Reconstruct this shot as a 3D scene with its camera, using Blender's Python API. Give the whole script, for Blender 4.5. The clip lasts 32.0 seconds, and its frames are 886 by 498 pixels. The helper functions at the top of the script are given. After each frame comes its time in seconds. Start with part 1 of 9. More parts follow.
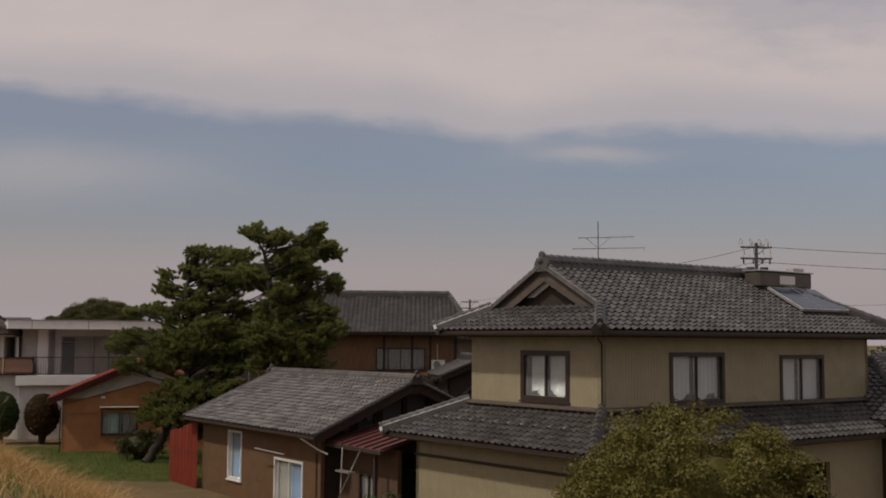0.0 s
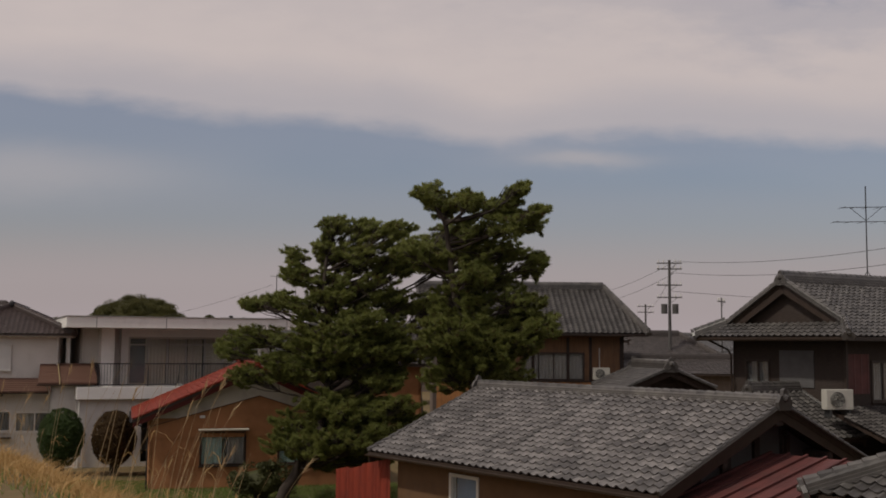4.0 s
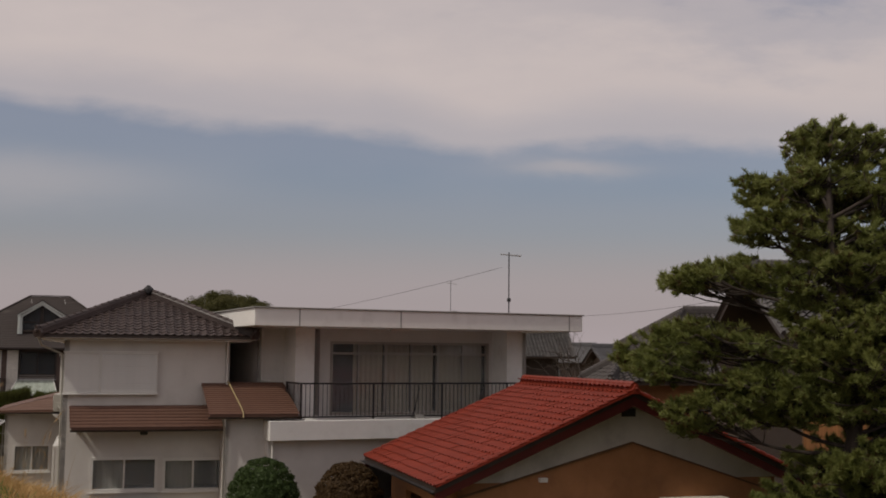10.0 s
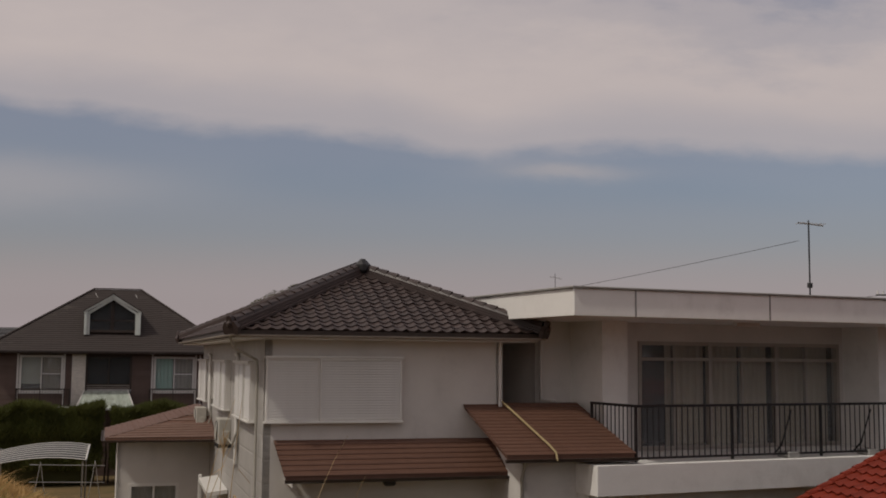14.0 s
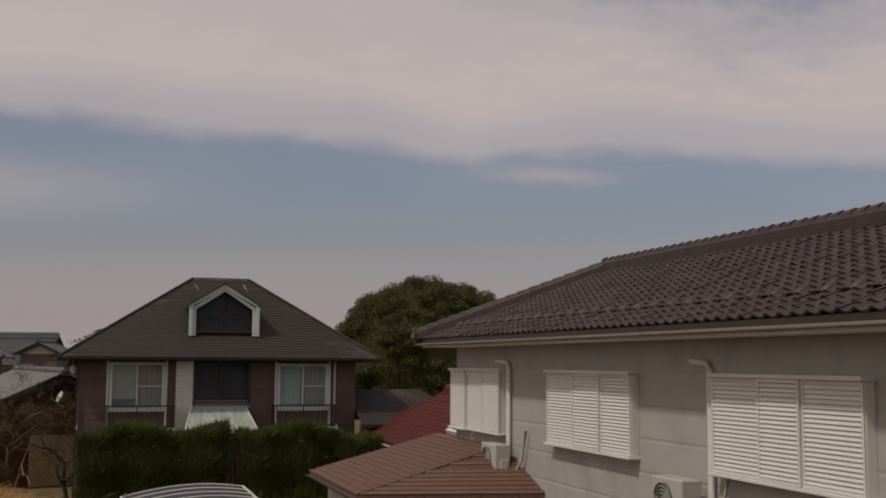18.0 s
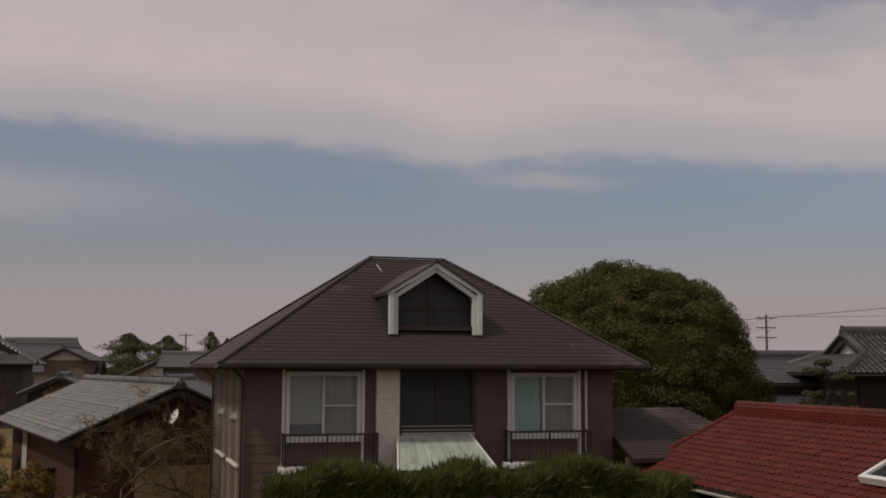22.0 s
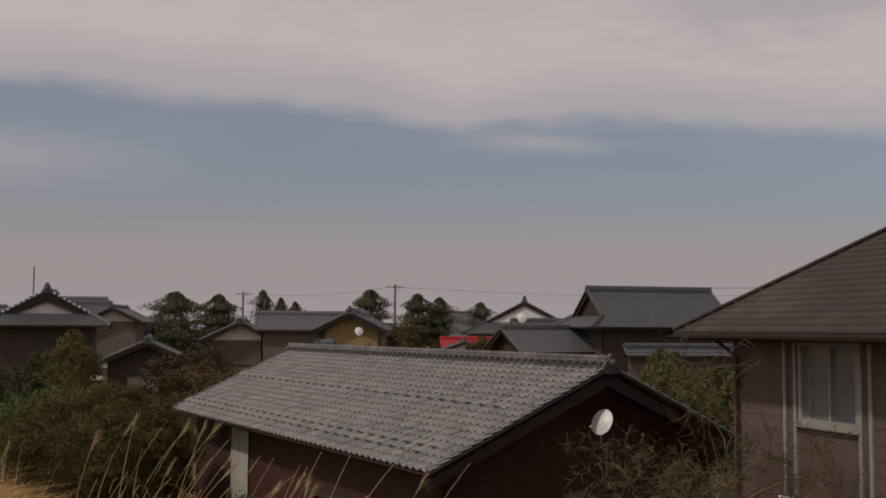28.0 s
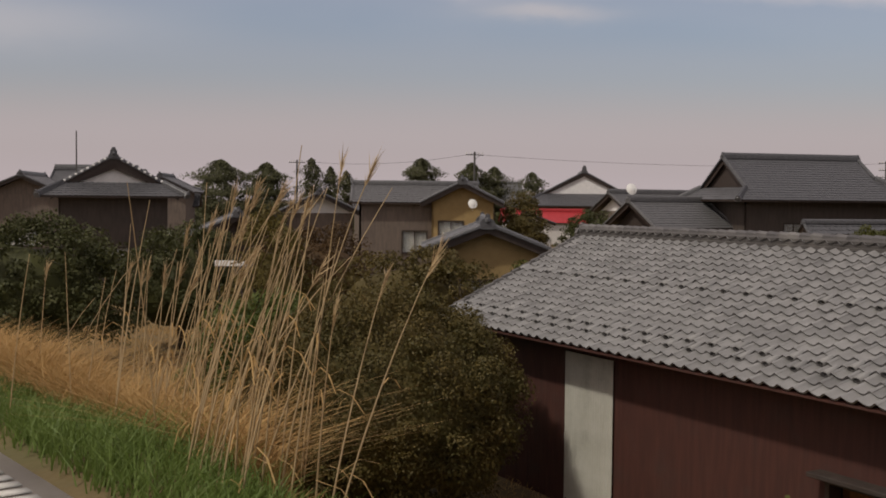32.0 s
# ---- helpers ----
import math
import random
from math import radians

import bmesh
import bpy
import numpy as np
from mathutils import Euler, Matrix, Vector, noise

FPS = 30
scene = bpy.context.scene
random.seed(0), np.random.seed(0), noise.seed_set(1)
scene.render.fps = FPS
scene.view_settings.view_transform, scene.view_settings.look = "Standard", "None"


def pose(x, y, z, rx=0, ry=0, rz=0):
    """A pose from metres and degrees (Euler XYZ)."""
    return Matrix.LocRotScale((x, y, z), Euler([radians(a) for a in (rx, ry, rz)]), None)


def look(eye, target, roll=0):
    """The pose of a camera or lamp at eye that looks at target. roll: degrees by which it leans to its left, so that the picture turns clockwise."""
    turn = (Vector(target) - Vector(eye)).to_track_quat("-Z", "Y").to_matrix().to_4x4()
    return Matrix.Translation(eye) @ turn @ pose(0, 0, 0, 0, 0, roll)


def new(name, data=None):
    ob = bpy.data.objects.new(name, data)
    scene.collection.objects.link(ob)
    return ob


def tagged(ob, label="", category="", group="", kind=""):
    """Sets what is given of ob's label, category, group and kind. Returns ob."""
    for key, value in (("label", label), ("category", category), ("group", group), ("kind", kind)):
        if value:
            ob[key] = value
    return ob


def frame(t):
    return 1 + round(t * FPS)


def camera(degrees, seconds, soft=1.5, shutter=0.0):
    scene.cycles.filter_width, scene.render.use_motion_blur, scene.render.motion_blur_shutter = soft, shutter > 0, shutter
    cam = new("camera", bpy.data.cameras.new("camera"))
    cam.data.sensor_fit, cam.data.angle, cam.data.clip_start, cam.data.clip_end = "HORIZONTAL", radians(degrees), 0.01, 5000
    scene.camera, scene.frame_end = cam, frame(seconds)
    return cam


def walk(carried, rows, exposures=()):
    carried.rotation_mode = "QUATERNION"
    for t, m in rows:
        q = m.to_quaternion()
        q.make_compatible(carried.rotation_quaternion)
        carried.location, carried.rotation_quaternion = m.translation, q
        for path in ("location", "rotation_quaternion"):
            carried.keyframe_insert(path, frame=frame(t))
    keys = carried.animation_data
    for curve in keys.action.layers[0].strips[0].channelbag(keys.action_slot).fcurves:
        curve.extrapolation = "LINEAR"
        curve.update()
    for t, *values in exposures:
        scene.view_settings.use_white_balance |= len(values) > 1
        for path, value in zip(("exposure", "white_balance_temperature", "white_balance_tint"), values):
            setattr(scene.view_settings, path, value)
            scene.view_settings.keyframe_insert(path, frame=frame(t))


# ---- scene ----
cam = camera(43.5, 32.0, soft=1.8)
PATH = [
    (0, look((-0.000, 0.000, 5.800), (-0.000, 19.932, 7.453), 0.358)),
    (0.5, look((-1.136, 1.697, 5.779), (-1.090, 21.628, 7.430), 0.346)),
    (1, look((-2.260, 3.387, 5.756), (-2.171, 23.317, 7.430), 0.331)),
    (1.5, look((-3.349, 5.067, 5.732), (-3.227, 24.997, 7.406), 0.304)),
    (2, look((-4.408, 6.741, 5.712), (-4.258, 26.668, 7.406), 0.304)),
    (2.5, look((-5.448, 8.414, 5.699), (-5.282, 28.342, 7.390), 0.317)),
    (3, look((-6.483, 10.097, 5.693), (-6.302, 30.024, 7.393), 0.360)),
    (3.5, look((-7.508, 11.776, 5.692), (-7.307, 31.701, 7.407), 0.407)),
    (5.5, look((-11.493, 18.390, 5.702), (-11.261, 38.314, 7.433), 0.505)),
    (6, look((-12.464, 20.009, 5.697), (-12.227, 39.931, 7.442), 0.533)),
    (6.5, look((-13.427, 21.602, 5.689), (-13.186, 41.523, 7.447), 0.543)),
    (7, look((-14.394, 23.178, 5.679), (-14.135, 43.096, 7.468), 0.552)),
    (7.5, look((-15.393, 24.741, 5.668), (-15.120, 44.657, 7.479), 0.558)),
    (8, look((-16.393, 26.285, 5.656), (-16.095, 46.199, 7.481), 0.569)),
    (8.5, look((-17.383, 27.812, 5.642), (-17.060, 47.724, 7.494), 0.577)),
    (9, look((-18.364, 29.328, 5.630), (-18.007, 49.237, 7.497), 0.582)),
    (9.5, look((-19.329, 30.843, 5.621), (-18.962, 50.752, 7.486), 0.580)),
    (10, look((-20.272, 32.344, 5.614), (-19.883, 52.251, 7.492), 0.564)),
    (10.5, look((-21.211, 33.826, 5.610), (-20.817, 53.731, 7.510), 0.559)),
    (11, look((-22.157, 35.291, 5.606), (-21.749, 55.196, 7.504), 0.554)),
    (11.5, look((-23.105, 36.761, 5.603), (-22.682, 56.664, 7.524), 0.547)),
    (12, look((-24.063, 38.242, 5.600), (-23.622, 58.145, 7.520), 0.543)),
    (12.5, look((-25.020, 39.712, 5.595), (-24.560, 59.613, 7.521), 0.531)),
    (13, look((-25.957, 41.151, 5.590), (-25.482, 61.051, 7.524), 0.526)),
    (13.5, look((-26.895, 42.547, 5.587), (-26.401, 62.448, 7.512), 0.524)),
    (14, look((-27.837, 43.913, 5.588), (-27.337, 63.812, 7.532), 0.517)),
    (14.5, look((-28.785, 45.270, 5.592), (-28.259, 65.168, 7.539), 0.495)),
    (15, look((-29.737, 46.634, 5.597), (-29.184, 66.529, 7.563), 0.456)),
    (15.5, look((-30.691, 48.025, 5.599), (-30.110, 67.919, 7.576), 0.416)),
    (17.5, look((-34.602, 53.925, 5.592), (-33.877, 73.811, 7.598), 0.355)),
    (18, look((-35.564, 55.404, 5.589), (-34.819, 75.287, 7.620), 0.349)),
    (18.5, look((-36.498, 56.883, 5.587), (-35.743, 76.765, 7.623), 0.350)),
    (19, look((-37.413, 58.378, 5.586), (-36.669, 78.256, 7.654), 0.343)),
    (19.5, look((-38.323, 59.887, 5.588), (-37.585, 79.764, 7.673), 0.331)),
    (20, look((-39.228, 61.401, 5.592), (-38.500, 81.277, 7.696), 0.307)),
    (20.5, look((-40.164, 62.937, 5.602), (-39.433, 82.812, 7.710), 0.296)),
    (21, look((-41.123, 64.467, 5.614), (-40.386, 84.341, 7.735), 0.280)),
    (21.5, look((-42.088, 65.968, 5.628), (-41.328, 85.840, 7.754), 0.251)),
    (22, look((-43.063, 67.435, 5.641), (-42.281, 87.306, 7.766), 0.202)),
    (22.5, look((-44.039, 68.873, 5.653), (-43.236, 88.744, 7.773), 0.142)),
    (23, look((-45.012, 70.282, 5.662), (-44.185, 90.152, 7.781), 0.072)),
    (23.5, look((-45.980, 71.667, 5.668), (-45.134, 91.536, 7.790), -0.013)),
    (24, look((-46.943, 73.037, 5.671), (-46.078, 92.905, 7.800), -0.081)),
    (24.5, look((-47.902, 74.402, 5.675), (-47.023, 94.267, 7.815), -0.119)),
    (25, look((-48.856, 75.770, 5.678), (-47.965, 95.635, 7.821), -0.121)),
    (25.5, look((-49.811, 77.158, 5.684), (-48.904, 97.021, 7.834), -0.082)),
    (27.5, look((-53.672, 82.817, 5.721), (-52.732, 102.703, 7.637), 0.349)),
    (28, look((-54.641, 84.216, 5.729), (-53.698, 104.142, 7.175), 0.364)),
    (28.5, look((-55.599, 85.607, 5.736), (-54.656, 105.568, 6.570), 0.367)),
    (29, look((-56.548, 86.993, 5.745), (-55.602, 106.970, 5.898), 0.366)),
    (29.5, look((-57.486, 88.371, 5.754), (-56.552, 108.345, 5.343), 0.378)),
    (30, look((-58.438, 89.749, 5.762), (-57.507, 109.716, 5.077), 0.408)),
    (30.5, look((-59.398, 91.127, 5.768), (-58.470, 111.090, 4.974), 0.441)),
    (31, look((-60.378, 92.502, 5.772), (-59.445, 112.462, 4.930), 0.467)),
    (31.5, look((-61.375, 93.873, 5.775), (-60.432, 113.832, 4.909), 0.502)),
    (32, look((-62.411, 95.247, 5.776), (-61.455, 115.205, 4.899), 0.548)),
]
# the camera opens a little at the dark pines and as the view tilts down
walk(cam, PATH, [(0, 0.05), (3.0, 0.06), (6.0, 0.12), (10.0, 0.1), (12.0, -0.04), (20.0, -0.06), (25.0, -0.03), (28.0, -0.03), (29.0, 0.04), (30.0, 0.16), (31.0, 0.22), (32.0, 0.38)])

# world, sun and sky
SUN_EL, SUN_AZ = radians(52), radians(213)
sun = new("sun", bpy.data.lights.new("sun", "SUN"))
sun.data.energy, sun.data.angle, sun.data.color = 1.6, radians(3), (1.0, 0.93, 0.82)
sun.matrix_world = look((-40, -20, 60), (-40 - math.cos(SUN_EL) * math.cos(SUN_AZ), -20 - math.cos(SUN_EL) * math.sin(SUN_AZ), 60 - math.sin(SUN_EL)))


class Nodes:
    """Small helper round a node tree."""

    def __init__(self, tree):
        self.t = tree

    def add(self, kind, **values):
        node = self.t.nodes.new("ShaderNode" + kind)
        for key, value in values.items():
            if key in node.inputs:
                self.put(node.inputs[key], value)
            elif key == "op":
                node.operation = value
            elif key == "blend":
                node.blend_type = value
            elif key == "dims":
                node.noise_dimensions = value
        return node

    def put(self, socket, value):
        if isinstance(value, bpy.types.NodeSocket):
            self.t.links.new(value, socket)
        else:
            socket.default_value = value

    def math(self, op, a, b=0.0, clamp=False):
        node = self.t.nodes.new("ShaderNodeMath")
        node.operation, node.use_clamp = op, clamp
        self.put(node.inputs[0], a)
        self.put(node.inputs[1], b)
        return node.outputs[0]

    def mix(self, fac, a, b, blend="MIX"):
        node = self.t.nodes.new("ShaderNodeMix")
        node.data_type, node.blend_type = "RGBA", blend
        self.put(node.inputs[0], fac)
        for socket, value in ((node.inputs[6], a), (node.inputs[7], b)):
            self.put(socket, (*value, 1) if isinstance(value, tuple) and len(value) == 3 else value)
        return node.outputs[2]

    def ramp(self, fac, stops, smooth=True):
        node = self.t.nodes.new("ShaderNodeValToRGB")
        node.color_ramp.interpolation = "EASE" if smooth else "LINEAR"
        while len(node.color_ramp.elements) < len(stops):
            node.color_ramp.elements.new(0.5)
        for element, (pos, col) in zip(node.color_ramp.elements, stops):
            element.position = pos
            element.color = (*col, 1) if isinstance(col, tuple) else (col, col, col, 1)
        self.put(node.inputs[0], fac)
        return node.outputs[0]


def build_world():
    world = bpy.data.worlds.new("sky")
    world.use_nodes = True
    scene.world = world
    n = Nodes(world.node_tree)
    n.t.nodes.clear()
    sky = n.t.nodes.new("ShaderNodeTexSky")
    sky.sky_type, sky.sun_disc = "NISHITA", False
    sky.sun_elevation, sky.sun_rotation = SUN_EL, radians(90) - SUN_AZ
    sky.air_density, sky.dust_density = 1.0, 2.5
    blue = n.mix(1.0, sky.outputs[0], (0.079, 0.072, 0.072), "MULTIPLY")
    coord = n.t.nodes.new("ShaderNodeTexCoord").outputs["Generated"]
    sep = n.add("SeparateXYZ", Vector=coord)
    dx, dy, dz = sep.outputs
    far = n.math("ADD", n.math("ABSOLUTE", dy), 0.04)
    across = n.math("DIVIDE", dx, far)
    up = n.math("DIVIDE", dz, far)
    flat = n.add("CombineXYZ", X=across, Y=n.math("MULTIPLY", up, 2.6)).outputs[0]
    wisp = n.add("TexNoise", Vector=flat, Scale=5.0, Detail=6.0, Roughness=0.55).outputs[0]
    puff = n.add("TexNoise", Vector=flat, Scale=14.0, Detail=5.0, Roughness=0.6).outputs[0]
    soft = n.math("ADD", n.math("MULTIPLY", n.math("SUBTRACT", wisp, 0.5), 0.10), n.math("MULTIPLY", n.math("SUBTRACT", puff, 0.5), 0.03))
    # lower edge of the long cloud bank over the village
    edge = n.ramp(n.math("ADD", n.math("MULTIPLY", across, 1.0), 0.5), [(0.0, 0.216), (0.2, 0.213), (0.35, 0.195), (0.46, 0.187), (0.56, 0.17), (0.62, 0.176), (0.72, 0.186), (0.9, 0.172), (1.0, 0.166)])
    height = n.math("SUBTRACT", n.math("ADD", up, n.math("MULTIPLY", soft, 0.5)), edge)
    bank = n.ramp(n.math("ADD", n.math("MULTIPLY", height, 8.0), 0.4), [(0.0, 0.0), (0.34, 0.08), (0.52, 0.66), (0.9, 1.0)])
    gap = n.ramp(n.math("ADD", n.math("MULTIPLY", n.math("ADD", height, n.math("MULTIPLY", soft, 1.2)), 5.0), 0.0), [(0.0, 1.0), (0.35, 0.97), (0.62, 0.68), (0.85, 0.3), (1.0, 0.45)])
    right = n.ramp(n.math("ADD", across, 0.4), [(0.0, 0.1), (0.4, 0.3), (0.7, 1.0), (1.0, 0.75)])
    bank = n.math("MULTIPLY", bank, n.math("SUBTRACT", 1.0, n.math("MULTIPLY", right, n.math("SUBTRACT", 1.0, gap))))

    def streak(cx, cy, wx, wy, amount):
        a = n.math("POWER", n.math("DIVIDE", n.math("SUBTRACT", across, cx), wx), 2.0)
        tilt = n.math("ADD", n.math("SUBTRACT", up, cy), n.math("MULTIPLY", soft, 0.35))
        b = n.math("POWER", n.math("DIVIDE", tilt, wy), 2.0)
        return n.math("MULTIPLY", n.math("EXPONENT", n.math("MULTIPLY", n.math("ADD", a, b), -1.0)), amount)

    thin = n.math("ADD", streak(-0.36, 0.148, 0.16, 0.024, 0.5), streak(0.13, 0.163, 0.055, 0.0075, 0.55))
    haze = n.ramp(n.math("MULTIPLY", up, 4.0), [(0.0, 1.0), (0.2, 0.82), (0.46, 0.25), (0.62, 0.1), (1.0, 0.12)])
    col = n.mix(haze, blue, (0.365, 0.31, 0.316))
    col = n.mix(n.math("ADD", thin, 0.0, True), col, (0.43, 0.385, 0.38))
    light = n.mix(n.math("MULTIPLY", puff, 0.55), (0.54, 0.468, 0.45), (0.45, 0.395, 0.395))
    col = n.mix(bank, col, light)
    # below the horizon
    low = n.ramp(n.math("ADD", n.math("MULTIPLY", dz, 20.0), 0.9), [(0.0, 0.0), (1.0, 1.0)])
    col = n.mix(low, (0.12, 0.11, 0.09), col)
    back = n.add("Background", Color=col, Strength=1.0)
    out = n.t.nodes.new("ShaderNodeOutputWorld")
    n.t.links.new(back.outputs[0], out.inputs[0])


build_world()


# materials
def surface(name, col, col2=None, rough=0.7, scale=6.0, fine=60.0, bump=0.15, metal=0.0, piece=0.0, island=0.0, stretch=(1, 1, 1), spec=0.4, stain=0.0, stain_col=(0.05, 0.045, 0.04), stain_scale=1.3):
    m = bpy.data.materials.new(name)
    m.use_nodes = True
    n = Nodes(m.node_tree)
    b = m.node_tree.nodes["Principled BSDF"]
    coord = n.t.nodes.new("ShaderNodeTexCoord").outputs["Object"]
    where = n.add("Mapping", Vector=coord, Scale=stretch).outputs[0]
    big = n.add("TexNoise", Vector=where, Scale=scale, Detail=5.0, Roughness=0.6).outputs[0]
    small = n.add("TexNoise", Vector=where, Scale=fine, Detail=3.0).outputs[0]
    col2 = col2 or tuple(c * 0.72 for c in col)
    c = n.mix(n.ramp(big, [(0.3, 0.0), (0.7, 1.0)]), col, col2)
    c = n.mix(n.math("MULTIPLY", small, 0.35), c, tuple(x * 0.6 for x in col))
    if stain:
        spots = n.add("TexNoise", Vector=coord, Scale=stain_scale, Detail=6.0, Roughness=0.65).outputs[0]
        c = n.mix(n.math("MULTIPLY", n.ramp(spots, [(0.5, 0.0), (0.72, 1.0)]), stain), c, stain_col)
    if piece:
        r = n.t.nodes.new("ShaderNodeObjectInfo").outputs["Random"]
        if island:
            r = n.math("FRACT", n.math("ADD", r, n.t.nodes.new("ShaderNodeNewGeometry").outputs["Random Per Island"]))
        c = n.mix(1.0, c, n.ramp(r, [(0.0, 1.0 - piece), (1.0, 1.0 + piece * 0.6)], False), "MULTIPLY")
    n.put(b.inputs["Base Color"], c)
    n.put(b.inputs["Roughness"], n.math("ADD", rough - 0.08, n.math("MULTIPLY", big, 0.16), True))
    b.inputs["Metallic"].default_value = metal
    b.inputs["Specular IOR Level"].default_value = spec
    if bump:
        bp = n.add("Bump", Height=n.math("ADD", small, big), Strength=bump, Distance=0.02)
        n.put(b.inputs["Normal"], bp.outputs[0])
    return m


def leaf_surface(name, col, col2, rough=0.6, through_light=0.25):
    m = bpy.data.materials.new(name)
    m.use_nodes = True
    n = Nodes(m.node_tree)
    b = m.node_tree.nodes["Principled BSDF"]
    r = n.t.nodes.new("ShaderNodeNewGeometry").outputs["Random Per Island"]
    coord = n.t.nodes.new("ShaderNodeTexCoord").outputs["Object"]
    big = n.add("TexNoise", Vector=coord, Scale=0.9, Detail=3.0).outputs[0]
    c = n.mix(n.math("ADD", n.math("MULTIPLY", r, 0.3), n.math("MULTIPLY", big, 0.67)), col, col2)
    n.put(b.inputs["Base Color"], c)
    b.inputs["Roughness"].default_value = rough
    b.inputs["Specular IOR Level"].default_value = 0.25
    if through_light:
        tr = n.add("BsdfTranslucent", Color=c)
        mixer = n.t.nodes.new("ShaderNodeMixShader")
        mixer.inputs[0].default_value = through_light
        n.t.links.new(b.outputs[0], mixer.inputs[1])
        n.t.links.new(tr.outputs[0], mixer.inputs[2])
        n.t.links.new(mixer.outputs[0], n.t.nodes["Material Output"].inputs[0])
    return m


def ribbed(name, col, col2, pitch, axis=0, rough=0.6, depth=0.5, duty=0.5, stain=0.0):
    """A board or sheet with fine ribs at a real pitch."""
    m = surface(name, col, col2, rough, 2.0, 40.0, 0.0, stain=stain, stain_scale=0.9)
    n = Nodes(m.node_tree)
    b = m.node_tree.nodes["Principled BSDF"]
    coord = n.t.nodes.new("ShaderNodeTexCoord").outputs["Object"]
    x = n.add("SeparateXYZ", Vector=coord).outputs[axis]
    f = n.math("FRACT", n.math("DIVIDE", x, pitch))
    h = n.ramp(f, [(0.0, 0.0), (0.08, 1.0), (duty, 1.0), (duty + 0.1, 0.0)], False)
    bp = n.add("Bump", Height=h, Strength=depth, Distance=0.02)
    n.put(b.inputs["Normal"], bp.outputs[0])
    return m


def glass_surface(name, tint=(0.92, 0.95, 0.95), ior=1.45, clear=0.92):
    m = bpy.data.materials.new(name)
    m.use_nodes = True
    b = m.node_tree.nodes["Principled BSDF"]
    b.inputs["Base Color"].default_value = (*tint, 1)
    b.inputs["Roughness"].default_value = 0.03
    b.inputs["Transmission Weight"].default_value = clear
    b.inputs["IOR"].default_value = ior
    return m


KAWARA = surface("grey_roof_tile", (0.105, 0.097, 0.09), (0.066, 0.061, 0.058), 0.38, 3, 50, 0.1, piece=0.4, island=1, spec=0.55, stain=0.4, stain_col=(0.18, 0.17, 0.15))
KAWARA_LIGHT = surface("weathered_grey_roof_tile", (0.235, 0.228, 0.22), (0.185, 0.18, 0.175), 0.55, 3, 50, 0.2, piece=0.22, island=1, spec=0.5, stain=0.4, stain_col=(0.12, 0.115, 0.105))
KAWARA_SHED = surface("silver_grey_roof_tile", (0.22, 0.203, 0.192), (0.114, 0.106, 0.102), 0.45, 3, 50, 0.12, piece=0.5, island=1, spec=0.5, stain=0.45, stain_col=(0.1, 0.095, 0.09), stain_scale=0.9)
KAWARA_DARK = surface("brown_glazed_roof_tile", (0.063, 0.043, 0.038), (0.046, 0.032, 0.029), 0.45, 3, 40, 0.1, piece=0.25, island=1, spec=0.4)
RED_TILE = surface("red_roof_tile", (0.225, 0.03, 0.0135), (0.18, 0.025, 0.0115), 0.5, 2, 40, 0.15, piece=0.12, island=1, spec=0.28, stain=0.25, stain_col=(0.12, 0.028, 0.02))
RED_TILE_DARK = surface("dark_red_roof_tile", (0.118, 0.018, 0.0115), (0.085, 0.013, 0.009), 0.55, 2, 40, 0.15, piece=0.22, island=1, spec=0.3, stain=0.35, stain_col=(0.08, 0.022, 0.016))
SLATE = surface("brown_black_slate", (0.05, 0.037, 0.032), (0.042, 0.031, 0.027), 0.62, 2, 50, 0.08, piece=0.07, island=1, spec=0.4, stain=0.6, stain_col=(0.125, 0.108, 0.09), stain_scale=0.6)
# grey raised so the tile colour carries some of the reflected sky
FAR_ROOF = surface("far_grey_roof", (0.096, 0.095, 0.099), (0.07, 0.069, 0.073), 0.45, 4, 30, 0.3, spec=0.55)
FAR_ROOF_LIGHT = surface("far_pale_grey_roof", (0.125, 0.122, 0.122), (0.095, 0.093, 0.094), 0.5, 4, 30, 0.3, spec=0.5)
BEIGE = ribbed("beige_ribbed_siding", (0.40, 0.345, 0.215), (0.355, 0.30, 0.19), 0.11, 0, 0.55, 1.0, stain=0.18)
BROWN_TRIM = surface("dark_brown_trim", (0.05, 0.034, 0.026), None, 0.45, 4, 60, 0.1)
BARGE = surface("faded_brown_bargeboard", (0.13, 0.1, 0.08), (0.1, 0.078, 0.063), 0.65, 4, 60, 0.15, stain=0.3)
DARK_WOOD = surface("dark_weathered_timber", (0.055, 0.038, 0.03), (0.03, 0.022, 0.018), 0.75, 5, 70, 0.3, stretch=(1, 1, 8), stain=0.3)
ORANGE_WOOD = surface("orange_brown_boards", (0.4, 0.185, 0.065), (0.27, 0.12, 0.045), 0.6, 2, 40, 0.25, stretch=(6, 6, 0.6), piece=0.3, island=1, stain=0.3)
TAN_WALL = surface("tan_mortar_wall", (0.165, 0.09, 0.043), (0.132, 0.073, 0.036), 0.8, 2, 80, 0.25, stain=0.25)
OLD_BOARDS = surface("old_brown_boards", (0.13, 0.075, 0.045), (0.09, 0.052, 0.032), 0.8, 2, 60, 0.25, stretch=(5, 5, 0.5), stain=0.3)
ORANGE_WALL = surface("orange_brown_mortar_wall", (0.41, 0.19, 0.082), (0.345, 0.158, 0.068), 0.8, 2, 80, 0.25, stain=0.2)
CREAM = surface("cream_grey_wall", (0.63, 0.59, 0.5), (0.57, 0.53, 0.45), 0.75, 2, 80, 0.15, stain=0.2)
